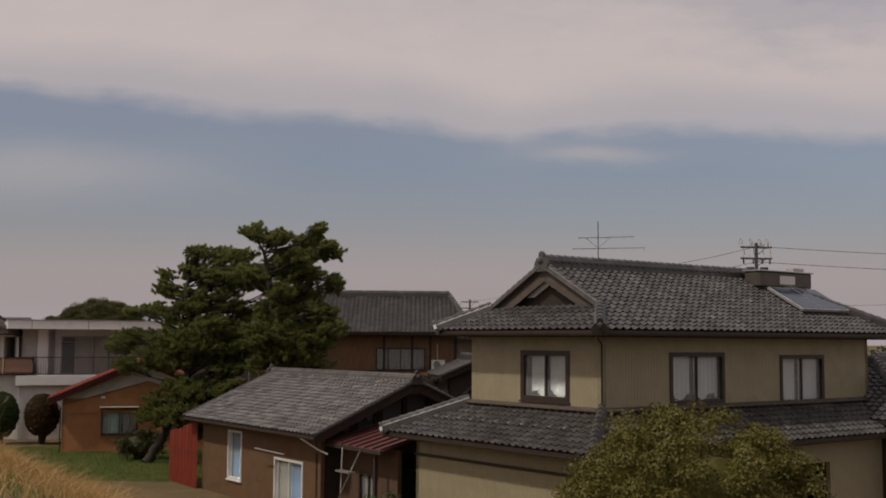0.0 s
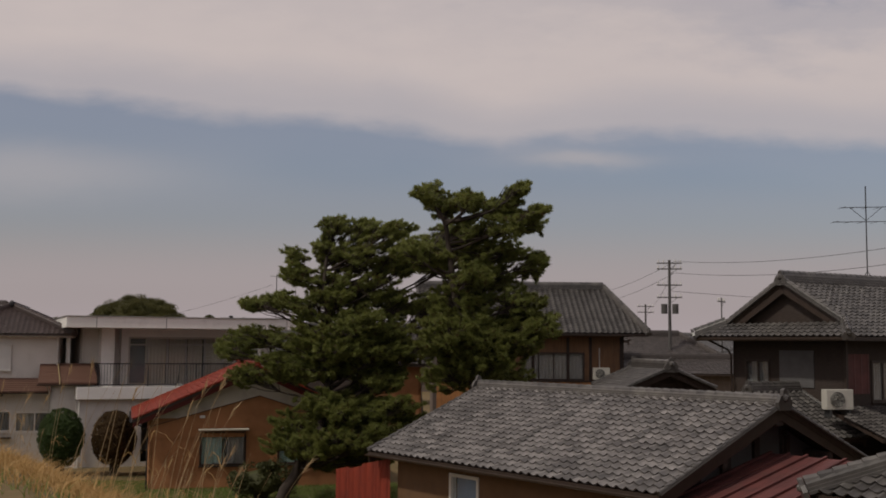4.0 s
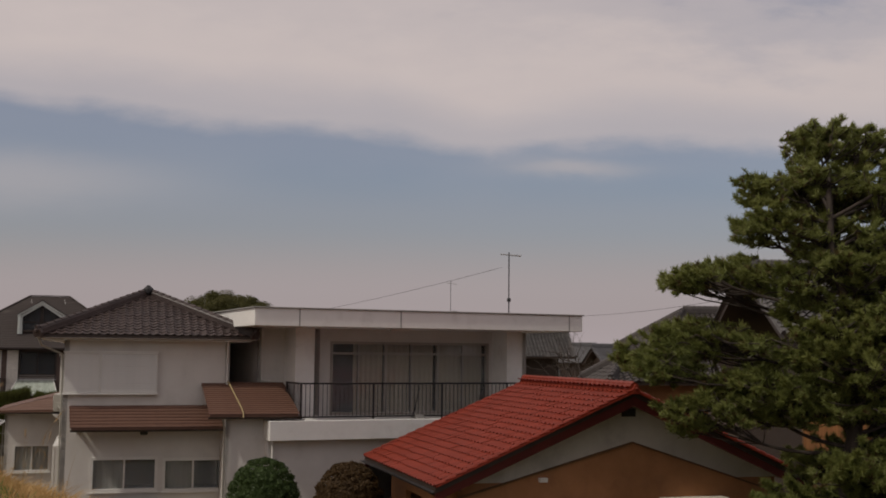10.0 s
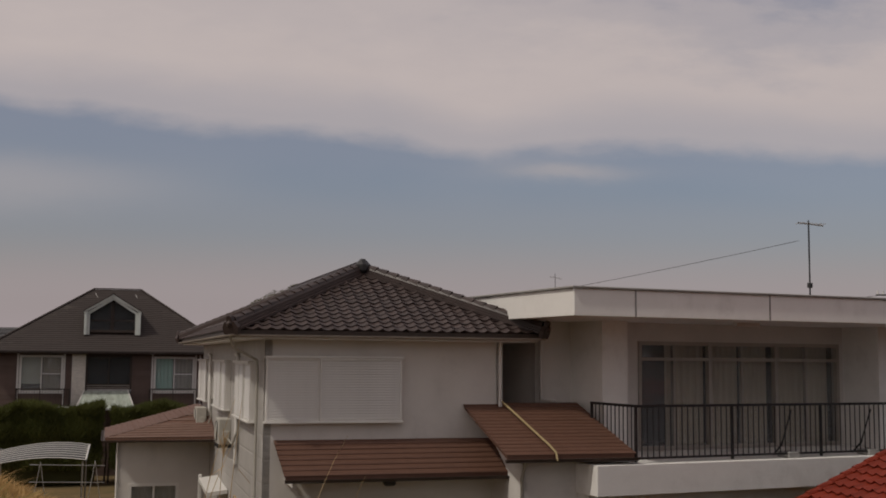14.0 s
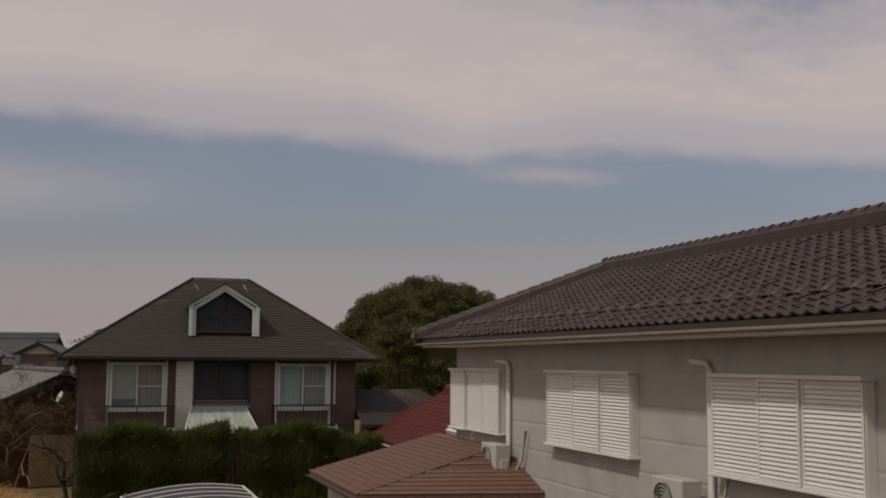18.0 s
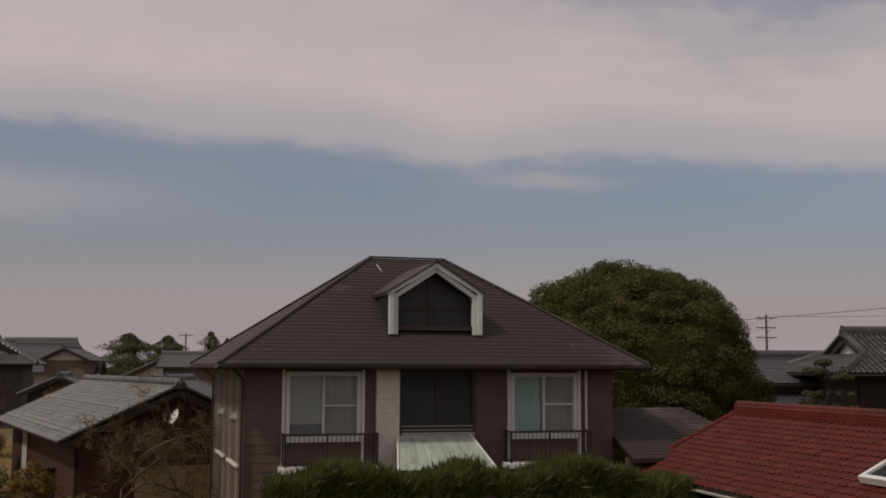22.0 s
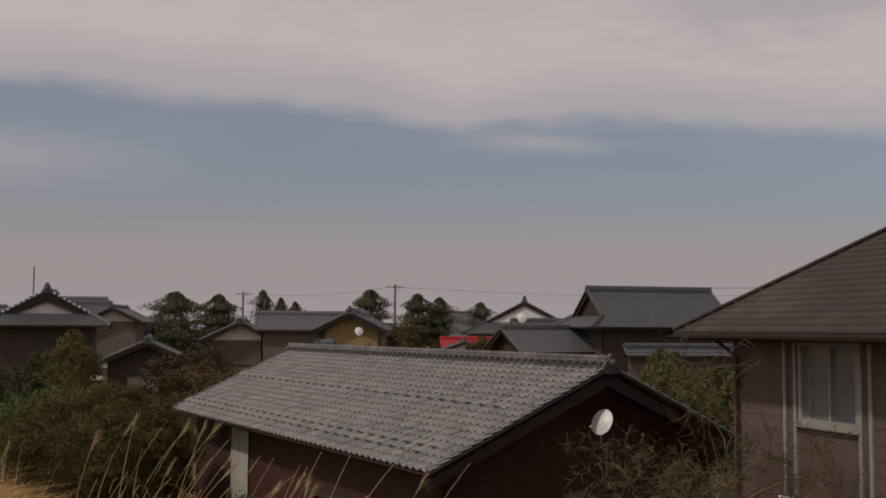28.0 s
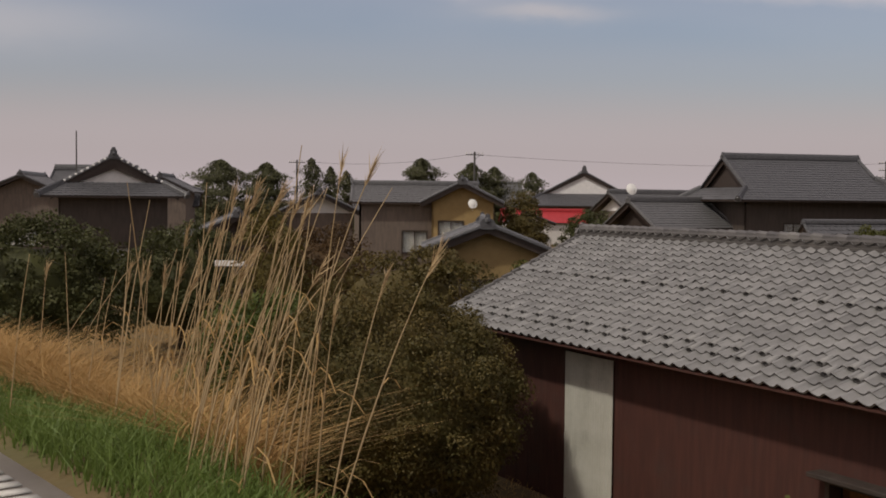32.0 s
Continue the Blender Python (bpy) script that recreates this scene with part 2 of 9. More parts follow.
WHITE_WALL = surface("grey_white_mortar_wall", (0.73, 0.7, 0.66), (0.67, 0.64, 0.6), 0.75, 1.2, 70, 0.2, stain=0.3, stain_col=(0.34, 0.32, 0.3), stain_scale=0.7)
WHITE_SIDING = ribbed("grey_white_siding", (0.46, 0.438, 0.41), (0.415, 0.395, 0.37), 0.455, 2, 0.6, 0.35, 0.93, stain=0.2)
WHITE_PAINT = surface("white_painted_fascia", (0.88, 0.86, 0.82), (0.82, 0.8, 0.76), 0.55, 1.5, 60, 0.1, stain=0.3, stain_col=(0.45, 0.42, 0.38), stain_scale=1.1)
DORMER_WHITE = surface("pale_green_white_paint", (0.66, 0.70, 0.67), (0.58, 0.62, 0.59), 0.45, 2, 60, 0.05, stain=0.25, stain_col=(0.36, 0.38, 0.34))
DULL_BEIGE = surface("dull_beige_paint", (0.36, 0.33, 0.29), (0.3, 0.275, 0.24), 0.55, 2, 60, 0.08, stain=0.25)
WHITE_METAL = surface("white_coated_metal", (0.78, 0.76, 0.72), (0.72, 0.70, 0.66), 0.4, 2, 60, 0.05)
ALU = surface("pale_aluminium", (0.55, 0.54, 0.52), None, 0.35, 4, 60, 0.05, metal=0.6)
BLACK_METAL = surface("black_painted_metal", (0.022, 0.021, 0.022), None, 0.4, 4, 60, 0.05)
BROWN_METAL = ribbed("brown_metal_roofing", (0.155, 0.077, 0.05), (0.13, 0.064, 0.042), 0.16, 1, 0.55, 0.7, 0.9, stain=0.15)
RUST = ribbed("rusted_red_brown_sheet", (0.14, 0.045, 0.04), (0.09, 0.03, 0.028), 0.33, 0, 0.6, 0.8, 0.15, stain=0.3)
RED_SHEET = ribbed("red_corrugated_sheet", (0.29, 0.045, 0.022), (0.2, 0.032, 0.02), 0.075, 0, 0.55, 0.9, 0.5, stain=0.35)
SIDING_BROWN = surface("mauve_brown_siding", (0.142, 0.096, 0.08), (0.12, 0.081, 0.068), 0.65, 1.6, 60, 0.15, piece=0.12, island=1)
GREY_SHEET = surface("weathered_grey_sheet", (0.13, 0.125, 0.125), (0.1, 0.097, 0.097), 0.6, 2, 50, 0.15, stain=0.3)
TAN_DOOR = surface("faded_tan_door", (0.40, 0.31, 0.16), (0.34, 0.26, 0.13), 0.6, 2, 50, 0.1, stain=0.2)
TAN_TRIM = surface("dull_bronze_trim", (0.42, 0.38, 0.33), (0.36, 0.32, 0.28), 0.45, 3, 60, 0.05)
BROWN_ROOF = surface("brown_grey_roof", (0.085, 0.072, 0.066), (0.06, 0.052, 0.048), 0.5, 4, 30, 0.3, piece=0.25, island=1)
TILE_WALL = surface("off_white_wall_tile", (0.84, 0.79, 0.71), (0.78, 0.73, 0.65), 0.4, 2, 60, 0.05, piece=0.12, island=1)
CURTAIN = surface("white_net_curtain", (0.82, 0.81, 0.79), (0.74, 0.73, 0.71), 0.9, 2, 30, 0.1, stretch=(9, 9, 0.4))
CURTAIN_GREEN = surface("pale_green_curtain", (0.34, 0.62, 0.52), (0.28, 0.52, 0.44), 0.9, 2, 30, 0.1, stretch=(9, 9, 0.4))
CURTAIN_BLUE = surface("blue_curtain", (0.15, 0.30, 0.52), (0.1, 0.22, 0.42), 0.9, 2, 30, 0.1, stretch=(9, 9, 0.4))
CURTAIN_GREY = surface("grey_beige_curtain", (0.34, 0.30, 0.25), (0.2, 0.18, 0.15), 0.9, 2, 30, 0.1, stretch=(9, 9, 0.4))
# dim blue for sheets behind glass, painting the sky reflected in the panes
SKY_REFLECTION = surface("dim_blue_sky_reflection", (0.09, 0.11, 0.16), (0.06, 0.075, 0.11), 0.9, 2, 30, 0.1, stretch=(9, 9, 0.4))
BLIND = surface("grey_green_roller_blind", (0.46, 0.49, 0.43), (0.41, 0.44, 0.38), 0.85, 1.5, 30, 0.05)
CURTAIN_TAN = surface("tan_curtain", (0.66, 0.54, 0.4), (0.5, 0.41, 0.3), 0.9, 2, 30, 0.1, stretch=(9, 9, 0.4))
# amber of a lit interior, put into the colour of a plain sheet
AMBER_GLOW = surface("amber_room_glow", (0.19, 0.068, 0.012), (0.12, 0.042, 0.009), 0.9, 2, 30, 0.1)
# near-black, so the shade of unlit rooms is in the colour
ROOM = surface("unlit_room_black", (0.018, 0.017, 0.017), None, 0.9, 2, 20, 0.0)
GLASS = glass_surface("window_glass")
DARK_GLASS = glass_surface("tinted_glass", (0.4, 0.42, 0.43), 1.16)
THIN_GLASS = glass_surface("thin_clear_glass", (0.94, 0.95, 0.94), 1.1, 1.0)
PLASTIC = surface("ivory_plastic", (0.52, 0.50, 0.44), (0.46, 0.44, 0.39), 0.45, 3, 60, 0.03)
PLASTIC_DARK = surface("dark_grille", (0.05, 0.05, 0.05), None, 0.5, 3, 60, 0.03)
CONCRETE = surface("grey_concrete", (0.33, 0.32, 0.30), (0.25, 0.24, 0.225), 0.8, 2, 60, 0.25, stain=0.3)
PLASTER = surface("white_plaster_gable", (0.8, 0.78, 0.75), (0.7, 0.68, 0.66), 0.8, 2, 30, 0.1)
TANK_BROWN = surface("brown_grey_tank_steel", (0.13, 0.108, 0.088), (0.1, 0.084, 0.07), 0.45, 3, 60, 0.05, metal=0.3, stain=0.25)
ASPHALT = surface("grey_asphalt", (0.4, 0.35, 0.295), (0.33, 0.285, 0.245), 0.85, 1.5, 220, 0.5)
LINE_PAINT = surface("worn_white_road_paint", (0.62, 0.6, 0.55), (0.4, 0.38, 0.34), 0.7, 6, 90, 0.3)
BARK = surface("dark_bark", (0.06, 0.045, 0.035), (0.035, 0.027, 0.022), 0.9, 6, 40, 0.6, stretch=(1, 1, 0.4))
TWIG = surface("grey_brown_twigs", (0.095, 0.075, 0.062), (0.06, 0.048, 0.04), 0.9, 6, 40, 0.3)
BROWN_TWIG = surface("olive_brown_twigs", (0.15, 0.105, 0.055), (0.09, 0.065, 0.038), 0.9, 3, 40, 0.3)
PINE = leaf_surface("pine_needles", (0.11, 0.145, 0.045), (0.29, 0.295, 0.08), 0.5, 0.42)
PINE_OLD = leaf_surface("faded_pine_needles", (0.07, 0.05, 0.018), (0.12, 0.085, 0.03), 0.6, 0.15)
OAK = leaf_surface("olive_green_leaves", (0.034, 0.04, 0.010), (0.12, 0.105, 0.026), 0.6, 0.2)
OLIVE = leaf_surface("yellow_green_leaves", (0.048, 0.062, 0.015), (0.13, 0.122, 0.028), 0.5, 0.25)
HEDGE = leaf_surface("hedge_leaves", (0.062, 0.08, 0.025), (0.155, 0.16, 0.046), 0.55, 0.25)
TOPIARY = leaf_surface("bright_green_leaves", (0.026, 0.052, 0.013), (0.075, 0.11, 0.03), 0.5, 0.2)
RUSSET = leaf_surface("russet_leaves", (0.045, 0.03, 0.012), (0.11, 0.06, 0.022), 0.6, 0.2)
BAMBOO = leaf_surface("bronze_green_leaves", (0.045, 0.048, 0.014), (0.16, 0.11, 0.034), 0.55, 0.25)
# needle colour lifted to paint in the haze of distance
FAR_GREEN = leaf_surface("hazed_conifer_needles", (0.05, 0.056, 0.028), (0.11, 0.105, 0.046), 0.7, 0.25)
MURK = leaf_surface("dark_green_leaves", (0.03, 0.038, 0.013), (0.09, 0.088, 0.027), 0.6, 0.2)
DULL_GREEN = leaf_surface("dull_grey_green_needles", (0.05, 0.055, 0.03), (0.12, 0.125, 0.07), 0.7, 0.2)
GREEN_GRASS = leaf_surface("green_grass", (0.095, 0.145, 0.032), (0.2, 0.27, 0.066), 0.5, 0.35)
DRY_GRASS = leaf_surface("dry_grass", (0.34, 0.2, 0.07), (0.62, 0.42, 0.185), 0.7, 0.3)
STRAW = leaf_surface("pale_straw_stalks", (0.36, 0.24, 0.11), (0.62, 0.48, 0.29), 0.6, 0.25)
SOIL = surface("bank_soil_with_litter", (0.19, 0.125, 0.055), (0.11, 0.085, 0.035), 0.95, 0.8, 12, 0.6, stain=0.6, stain_col=(0.055, 0.07, 0.02), stain_scale=0.25)


# mesh helpers
def part(name, data, material, parent, label="", at=None):
    """Links a bmesh or a mesh as one object under its thing."""
    if isinstance(data, bmesh.types.BMesh):
        me = bpy.data.meshes.new(name)
        bmesh.ops.recalc_face_normals(data, faces=data.faces)
        data.to_mesh(me)
        data.free()
        data = me
    if material is not None and not data.materials:
        data.materials.append(material)
    ob = new(name, data)
    ob.parent = parent
    if at is not None:
        ob.matrix_basis = at
    return tagged(ob, label)


def thing(name, label, category, x, y, z=0.0, yaw=0.0, group="", kind=""):
    ob = new(name)
    ob.empty_display_size = 0.3
    ob.matrix_world = pose(x, y, z, 0, 0, yaw)
    return tagged(ob, label, category, group, kind)


def box(bm, x0, x1, y0, y1, z0, z1, bevel=0.0, m=None):
    made = bmesh.ops.create_cube(bm, size=1.0)["verts"]
    for v in made:
        v.co = Vector((x0 + (v.co.x + 0.5) * (x1 - x0), y0 + (v.co.y + 0.5) * (y1 - y0), z0 + (v.co.z + 0.5) * (z1 - z0)))
    if bevel:
        edges = list({e for v in made for e in v.link_edges})
        bmesh.ops.bevel(bm, geom=edges, offset=bevel, segments=1, affect="EDGES")
    if m is not None:
        for v in made:
            if v.is_valid:
                v.co = m @ v.co
    return bm


def solid(x0, x1, y0, y1, z0, z1, bevel=0.0):
    return box(bmesh.new(), x0, x1, y0, y1, z0, z1, bevel)


def prism(points, depth):
    """A closed solid from a planar outline and a depth vector."""
    bm = bmesh.new()
    a = [bm.verts.new(p) for p in points]
    b = [bm.verts.new(Vector(p) + Vector(depth)) for p in points]
    bm.faces.new(a)
    bm.faces.new(b[::-1])
    for i in range(len(a)):
        j = (i + 1) % len(a)
        bm.faces.new((a[j], a[i], b[i], b[j]))
    return bm


def mesh_np(name, verts, faces, smooth=False):
    me = bpy.data.meshes.new(name)
    verts, faces = np.asarray(verts, dtype=np.float32), np.asarray(faces, dtype=np.int32)
    me.vertices.add(len(verts))
    me.vertices.foreach_set("co", verts.ravel())
    k = faces.shape[1]
    me.loops.add(faces.size)
    me.loops.foreach_set("vertex_index", faces.ravel())
    me.polygons.add(len(faces))
    me.polygons.foreach_set("loop_start", np.arange(0, faces.size, k, dtype=np.int32))
    if smooth:
        me.polygons.foreach_set("use_smooth", np.ones(len(faces), dtype=bool))
    me.update(calc_edges=True)
    return me


def tube_arrays(paths, sides=5):
    """Tapered tubes along many paths of (points, radii): vertices and quads."""
    vs, fs, base = [], [], 0
    ang = np.linspace(0, 2 * np.pi, sides, endpoint=False)
    for pts, radii in paths:
        pts = np.asarray(pts, float)
        d = np.gradient(pts, axis=0)
        d /= np.linalg.norm(d, axis=1)[:, None] + 1e-9
        ref = np.where(np.abs(d[:, 2:3]) > 0.9, np.array([[1.0, 0, 0]]), np.array([[0, 0, 1.0]]))
        a = np.cross(d, ref)
        a /= np.linalg.norm(a, axis=1)[:, None] + 1e-9
        b = np.cross(d, a)
        r = np.asarray(radii, float)[:, None, None]
        ring = pts[:, None] + r * (a[:, None] * np.cos(ang)[None, :, None] + b[:, None] * np.sin(ang)[None, :, None])
        vs.append(ring.reshape(-1, 3))
        n = len(pts)
        i, j = np.meshgrid(np.arange(n - 1), np.arange(sides), indexing="ij")
        k = (j + 1) % sides
        fs.append((base + np.stack([i * sides + j, i * sides + k, (i + 1) * sides + k, (i + 1) * sides + j], -1)).reshape(-1, 4))
        base += n * sides
    return np.concatenate(vs), np.concatenate(fs)


def tube(name, paths, material, parent, sides=6, label=""):
    v, f = tube_arrays(paths, sides)
    return part(name, mesh_np(name, v, f, True), material, parent, label)


def pipe(name, pts, r, material, parent, label="", sides=6):
    return tube(name, [(pts, [r] * len(pts))], material, parent, sides, label)


# ---- ground, bank and road ----
WAY = np.array([-0.548, 0.836])
SIDE = np.array([0.836, 0.548])
LONG = 113.9


def bow(s):
    s = np.asarray(s, float)
    t = np.clip(s / LONG, 0, 1)
    return 3.6 * t * (1 - t) - 0.0316 * np.clip(s - LONG, 0, 60) + 0.0316 * np.clip(s, -60, 0)


def lay(s, p):
    """Plan point s along the levee and p to the right of the camera's line."""
    q = np.asarray(p, float) + bow(s)
    return np.stack([s * WAY[0] + q * SIDE[0], s * WAY[1] + q * SIDE[1]], -1)


def bank_height(p, s=0.0):
    p = np.asarray(p, float)
    z = np.interp(p, [-3000, -60, -14, -4.6, -3.2, 1.93, 2.3, 2.75, 3.25, 9.0, 11.0, 3000], [0.2, 0.0, 0.0, 4.2, 4.24, 4.24, 4.29, 4.24, 4.0, 0.28, 0.0, 0.0])
    return z


def build_ground():
    s = np.unique(np.concatenate([[-3000, -1200, -500, -200, -100], np.arange(-60, 200, 1.5), [240, 320, 500, 1200, 3000]]))
    p = np.unique(np.concatenate([[-3000, -900, -200, -60, -30, -14, -9, -4.6, -3.2, -1, 1.0, 1.93], np.arange(2.05, 12, 0.45), [14, 20, 40, 80, 140, 240, 500, 1200, 3000]]))
    S, P = np.meshgrid(s, p, indexing="ij")
    xy = lay(S, P)
    z = bank_height(P)
    rng = np.random.default_rng(3)
    rough = np.where((P > 2.0) & (P < 12), 1.0, 0.0) * np.where((S > -60) & (S < 200), 1.0, 0.0)
    z = z + rough * rng.normal(0, 0.035, z.shape)
    v = np.concatenate([xy, z[..., None]], -1).reshape(-1, 3)
    n, k = len(s), len(p)
    i, j = np.meshgrid(np.arange(n - 1), np.arange(k - 1), indexing="ij")
    f = np.stack([i * k + j, i * k + j + 1, (i + 1) * k + j + 1, (i + 1) * k + j], -1).reshape(-1, 4)
    ground = part("ground", mesh_np("ground", v, f, True), SOIL, None, "levee bank and village ground with dry litter and weeds")
    tagged(ground, category="ground", kind="structure")
    # road on the crest
    s = np.arange(-60, 180, 1.5)
    lo, hi = lay(s, -2.9), lay(s, 1.95)
    z = np.full((len(s), 1), 4.262)
    v = np.concatenate([np.concatenate([lo, z], 1), np.concatenate([hi, z], 1), np.concatenate([lo, z - 0.1], 1), np.concatenate([hi, z - 0.1], 1)])
    m = len(s)
    a = np.arange(m - 1)
    f = np.concatenate([np.stack([a, a + m, a + m + 1, a + 1], -1), np.stack([a + m, a + 3 * m, a + 3 * m + 1, a + m + 1], -1), np.stack([a + 2 * m, a, a + 1, a + 2 * m + 1], -1)])
    road = part("road", mesh_np("road", v, f), ASPHALT, None, "narrow grey asphalt road on the levee crest")
    tagged(road, category="road", kind="structure")
    # short raised bars of the edge line
    bars = np.arange(60, 150, 0.16)
    vs, fs = [], []
    for i, b in enumerate(bars):
        c = [lay(np.array(b), 1.66), lay(np.array(b), 1.81), lay(np.array(b + 0.09), 1.81), lay(np.array(b + 0.09), 1.66)]
        vs += [(*q, 4.266) for q in c] + [(*q, 4.274) for q in c]
        o = 8 * i
        fs += [(o + 4, o + 5, o + 6, o + 7), (o, o + 1, o + 5, o + 4), (o + 1, o + 2, o + 6, o + 5), (o + 2, o + 3, o + 7, o + 6), (o + 3, o, o + 4, o + 7)]
    part("edge_line", mesh_np("edge_line", vs, fs), LINE_PAINT, road, "worn white ribbed edge line")


build_ground()


# ---- building kit ----
def tile_mesh(name, material, w=0.275, e=0.235, hump=0.062, lip=0.052, plain=False):
    """One S-shaped tile: a smooth wave with a thick lower edge."""
    us = [0.0, 0.4, 0.82, 1.0] if plain else [0.0, 0.11, 0.24, 0.4, 0.55, 0.68, 0.79, 0.9, 1.0]
    zs = [0.7, 0.0, 1.0, 0.7] if plain else [0.7, 0.4, 0.12, 0.0, 0.14, 0.5, 0.88, 1.0, 0.7]
    n = len(us)
    low = [((u - 0.5) * w, -e / 2 - 0.015, z * hump + lip) for u, z in zip(us, zs)]
    high = [((u - 0.5) * w, e / 2 + 0.015, z * hump + 0.006) for u, z in zip(us, zs)]
    under = [((u - 0.5) * w, -e / 2 - 0.006, z * hump + lip - 0.03) for u, z in zip(us, zs)]
    f = [(i, i + 1, n + i + 1, n + i) for i in range(n - 1)] + [(2 * n + i, 2 * n + i + 1, 3 * n + i + 1, 3 * n + i) for i in range(n - 1)]
    me = mesh_np(name, low + high + under + low, f, True)
    me.materials.append(material)
    return me


def slate_mesh(name, material, w=0.9, e=0.18):
    v = [(-w / 2 + 0.004, -e / 2 - 0.01, 0.008), (w / 2 - 0.004, -e / 2 - 0.01, 0.008), (w / 2 - 0.004, e / 2, 0.002), (-w / 2 + 0.004, e / 2, 0.002), (-w / 2 + 0.004, -e / 2 - 0.01, -0.004), (w / 2 - 0.004, -e / 2 - 0.01, -0.004)]
    me = mesh_np(name, v, [(0, 1, 2, 3), (4, 5, 1, 0)])
    me.materials.append(material)
    return me


def strip_mesh(name, material, w=2.4, e=0.16):
    """A long folded strip of sheet roofing with a raised lower edge."""
    v = [(-w / 2, -e / 2 - 0.012, 0.024), (w / 2, -e / 2 - 0.012, 0.024), (w / 2, e / 2, 0.003), (-w / 2, e / 2, 0.003), (-w / 2, -e / 2 - 0.012, 0.004), (w / 2, -e / 2 - 0.012, 0.004)]
    me = mesh_np(name, v, [(0, 1, 2, 3), (4, 5, 1, 0)])
    me.materials.append(material)
    return me


def inside(poly, x, y):
    hit = np.zeros(len(x), bool)
    n = len(poly)
    for i in range(n):
        (x1, y1), (x2, y2) = poly[i], poly[(i + 1) % n]
        cross = ((y1 > y) != (y2 > y)) & (x < (x2 - x1) * (y - y1) / (y2 - y1 + 1e-12) + x1)
        hit ^= cross
    return hit


def fit_rows(flat, U, V, w):
    """Shortens the end pieces of each row so that they stop at the slope's edge."""
    out = []
    n = len(flat)
    for v in np.unique(np.round(V, 4)):
        xs = []
        for i in range(n):
            (x1, y1), (x2, y2) = flat[i], flat[(i + 1) % n]
            if (y1 > v) != (y2 > v):
                xs.append(x1 + (x2 - x1) * (v - y1) / (y2 - y1))
        if len(xs) < 2:
            continue
        lo, hi = min(xs) - 0.03, max(xs) + 0.03
        row = U[np.abs(V - v) < 1e-3]
        start = (row.min() - w / 2) % w
        edges = [lo, *[e for e in np.arange(start - w * 40, hi, w) if lo + 0.05 < e < hi - 0.05], hi]
        for e0, e1 in zip(edges[:-1], edges[1:]):
            out.append(((e0 + e1) / 2, v, (e1 - e0) / w))
    out = np.array(out)
    return out[:, 0], out[:, 1], out[:, 2]


def snow_guard_mesh(name, material, k=1.0):
    """A low hood of fired clay with a deep hollow, open towards the eave."""
    a = np.linspace(0, math.pi, 7)
    v = [(0.085 * math.cos(t), -0.1, k * (0.03 + 0.1 * math.sin(t))) for t in a] + [(0.07 * math.cos(t), -0.1, k * (0.02 + 0.088 * math.sin(t))) for t in a] + [(0.04 * math.cos(t), 0.16, 0.01 + 0.03 * math.sin(t)) for t in a] + [(0.06 * math.cos(t), 0.12, k * (0.0 + 0.03 * math.sin(t)) - 0.03) for t in a]
    f = [(i, i + 1, 8 + i, 7 + i) for i in range(6)] + [(i + 1, i, 14 + i, 15 + i) for i in range(6)] + [(7 + i, 8 + i, 22 + i, 21 + i) for i in range(6)]
    me = mesh_np(name, v, f)
    me.materials.append(material)
    return me


def snow_guards(roof, poly, me, w, e, rows, step=2, inset=0.0):
    """Rows of snow guards on a tiled slope whose first edge is the eave."""
    o, u = Vector(poly[0]), (Vector(poly[1]) - Vector(poly[0])).normalized()
    up = Vector(poly[2]) - Vector(poly[1])
    up = (up - u * up.dot(u)).normalized()
    n = u.cross(up)
    turn = Matrix((u, up, n)).transposed().to_4x4()
    long = (Vector(poly[1]) - o).length
    for r in rows:
        for k in range(int(long / (w * step)) - 1):
            if not e * r * inset < w * (step * k + 1) < long - e * r * inset - w:
                continue
            at = o + u * (w * (step * k + 0.42 + (r % step))) + up * (e * r + 0.072) + n * 0.045
            part("snow_guard", me, None, roof, at=Matrix.Translation(at) @ turn)


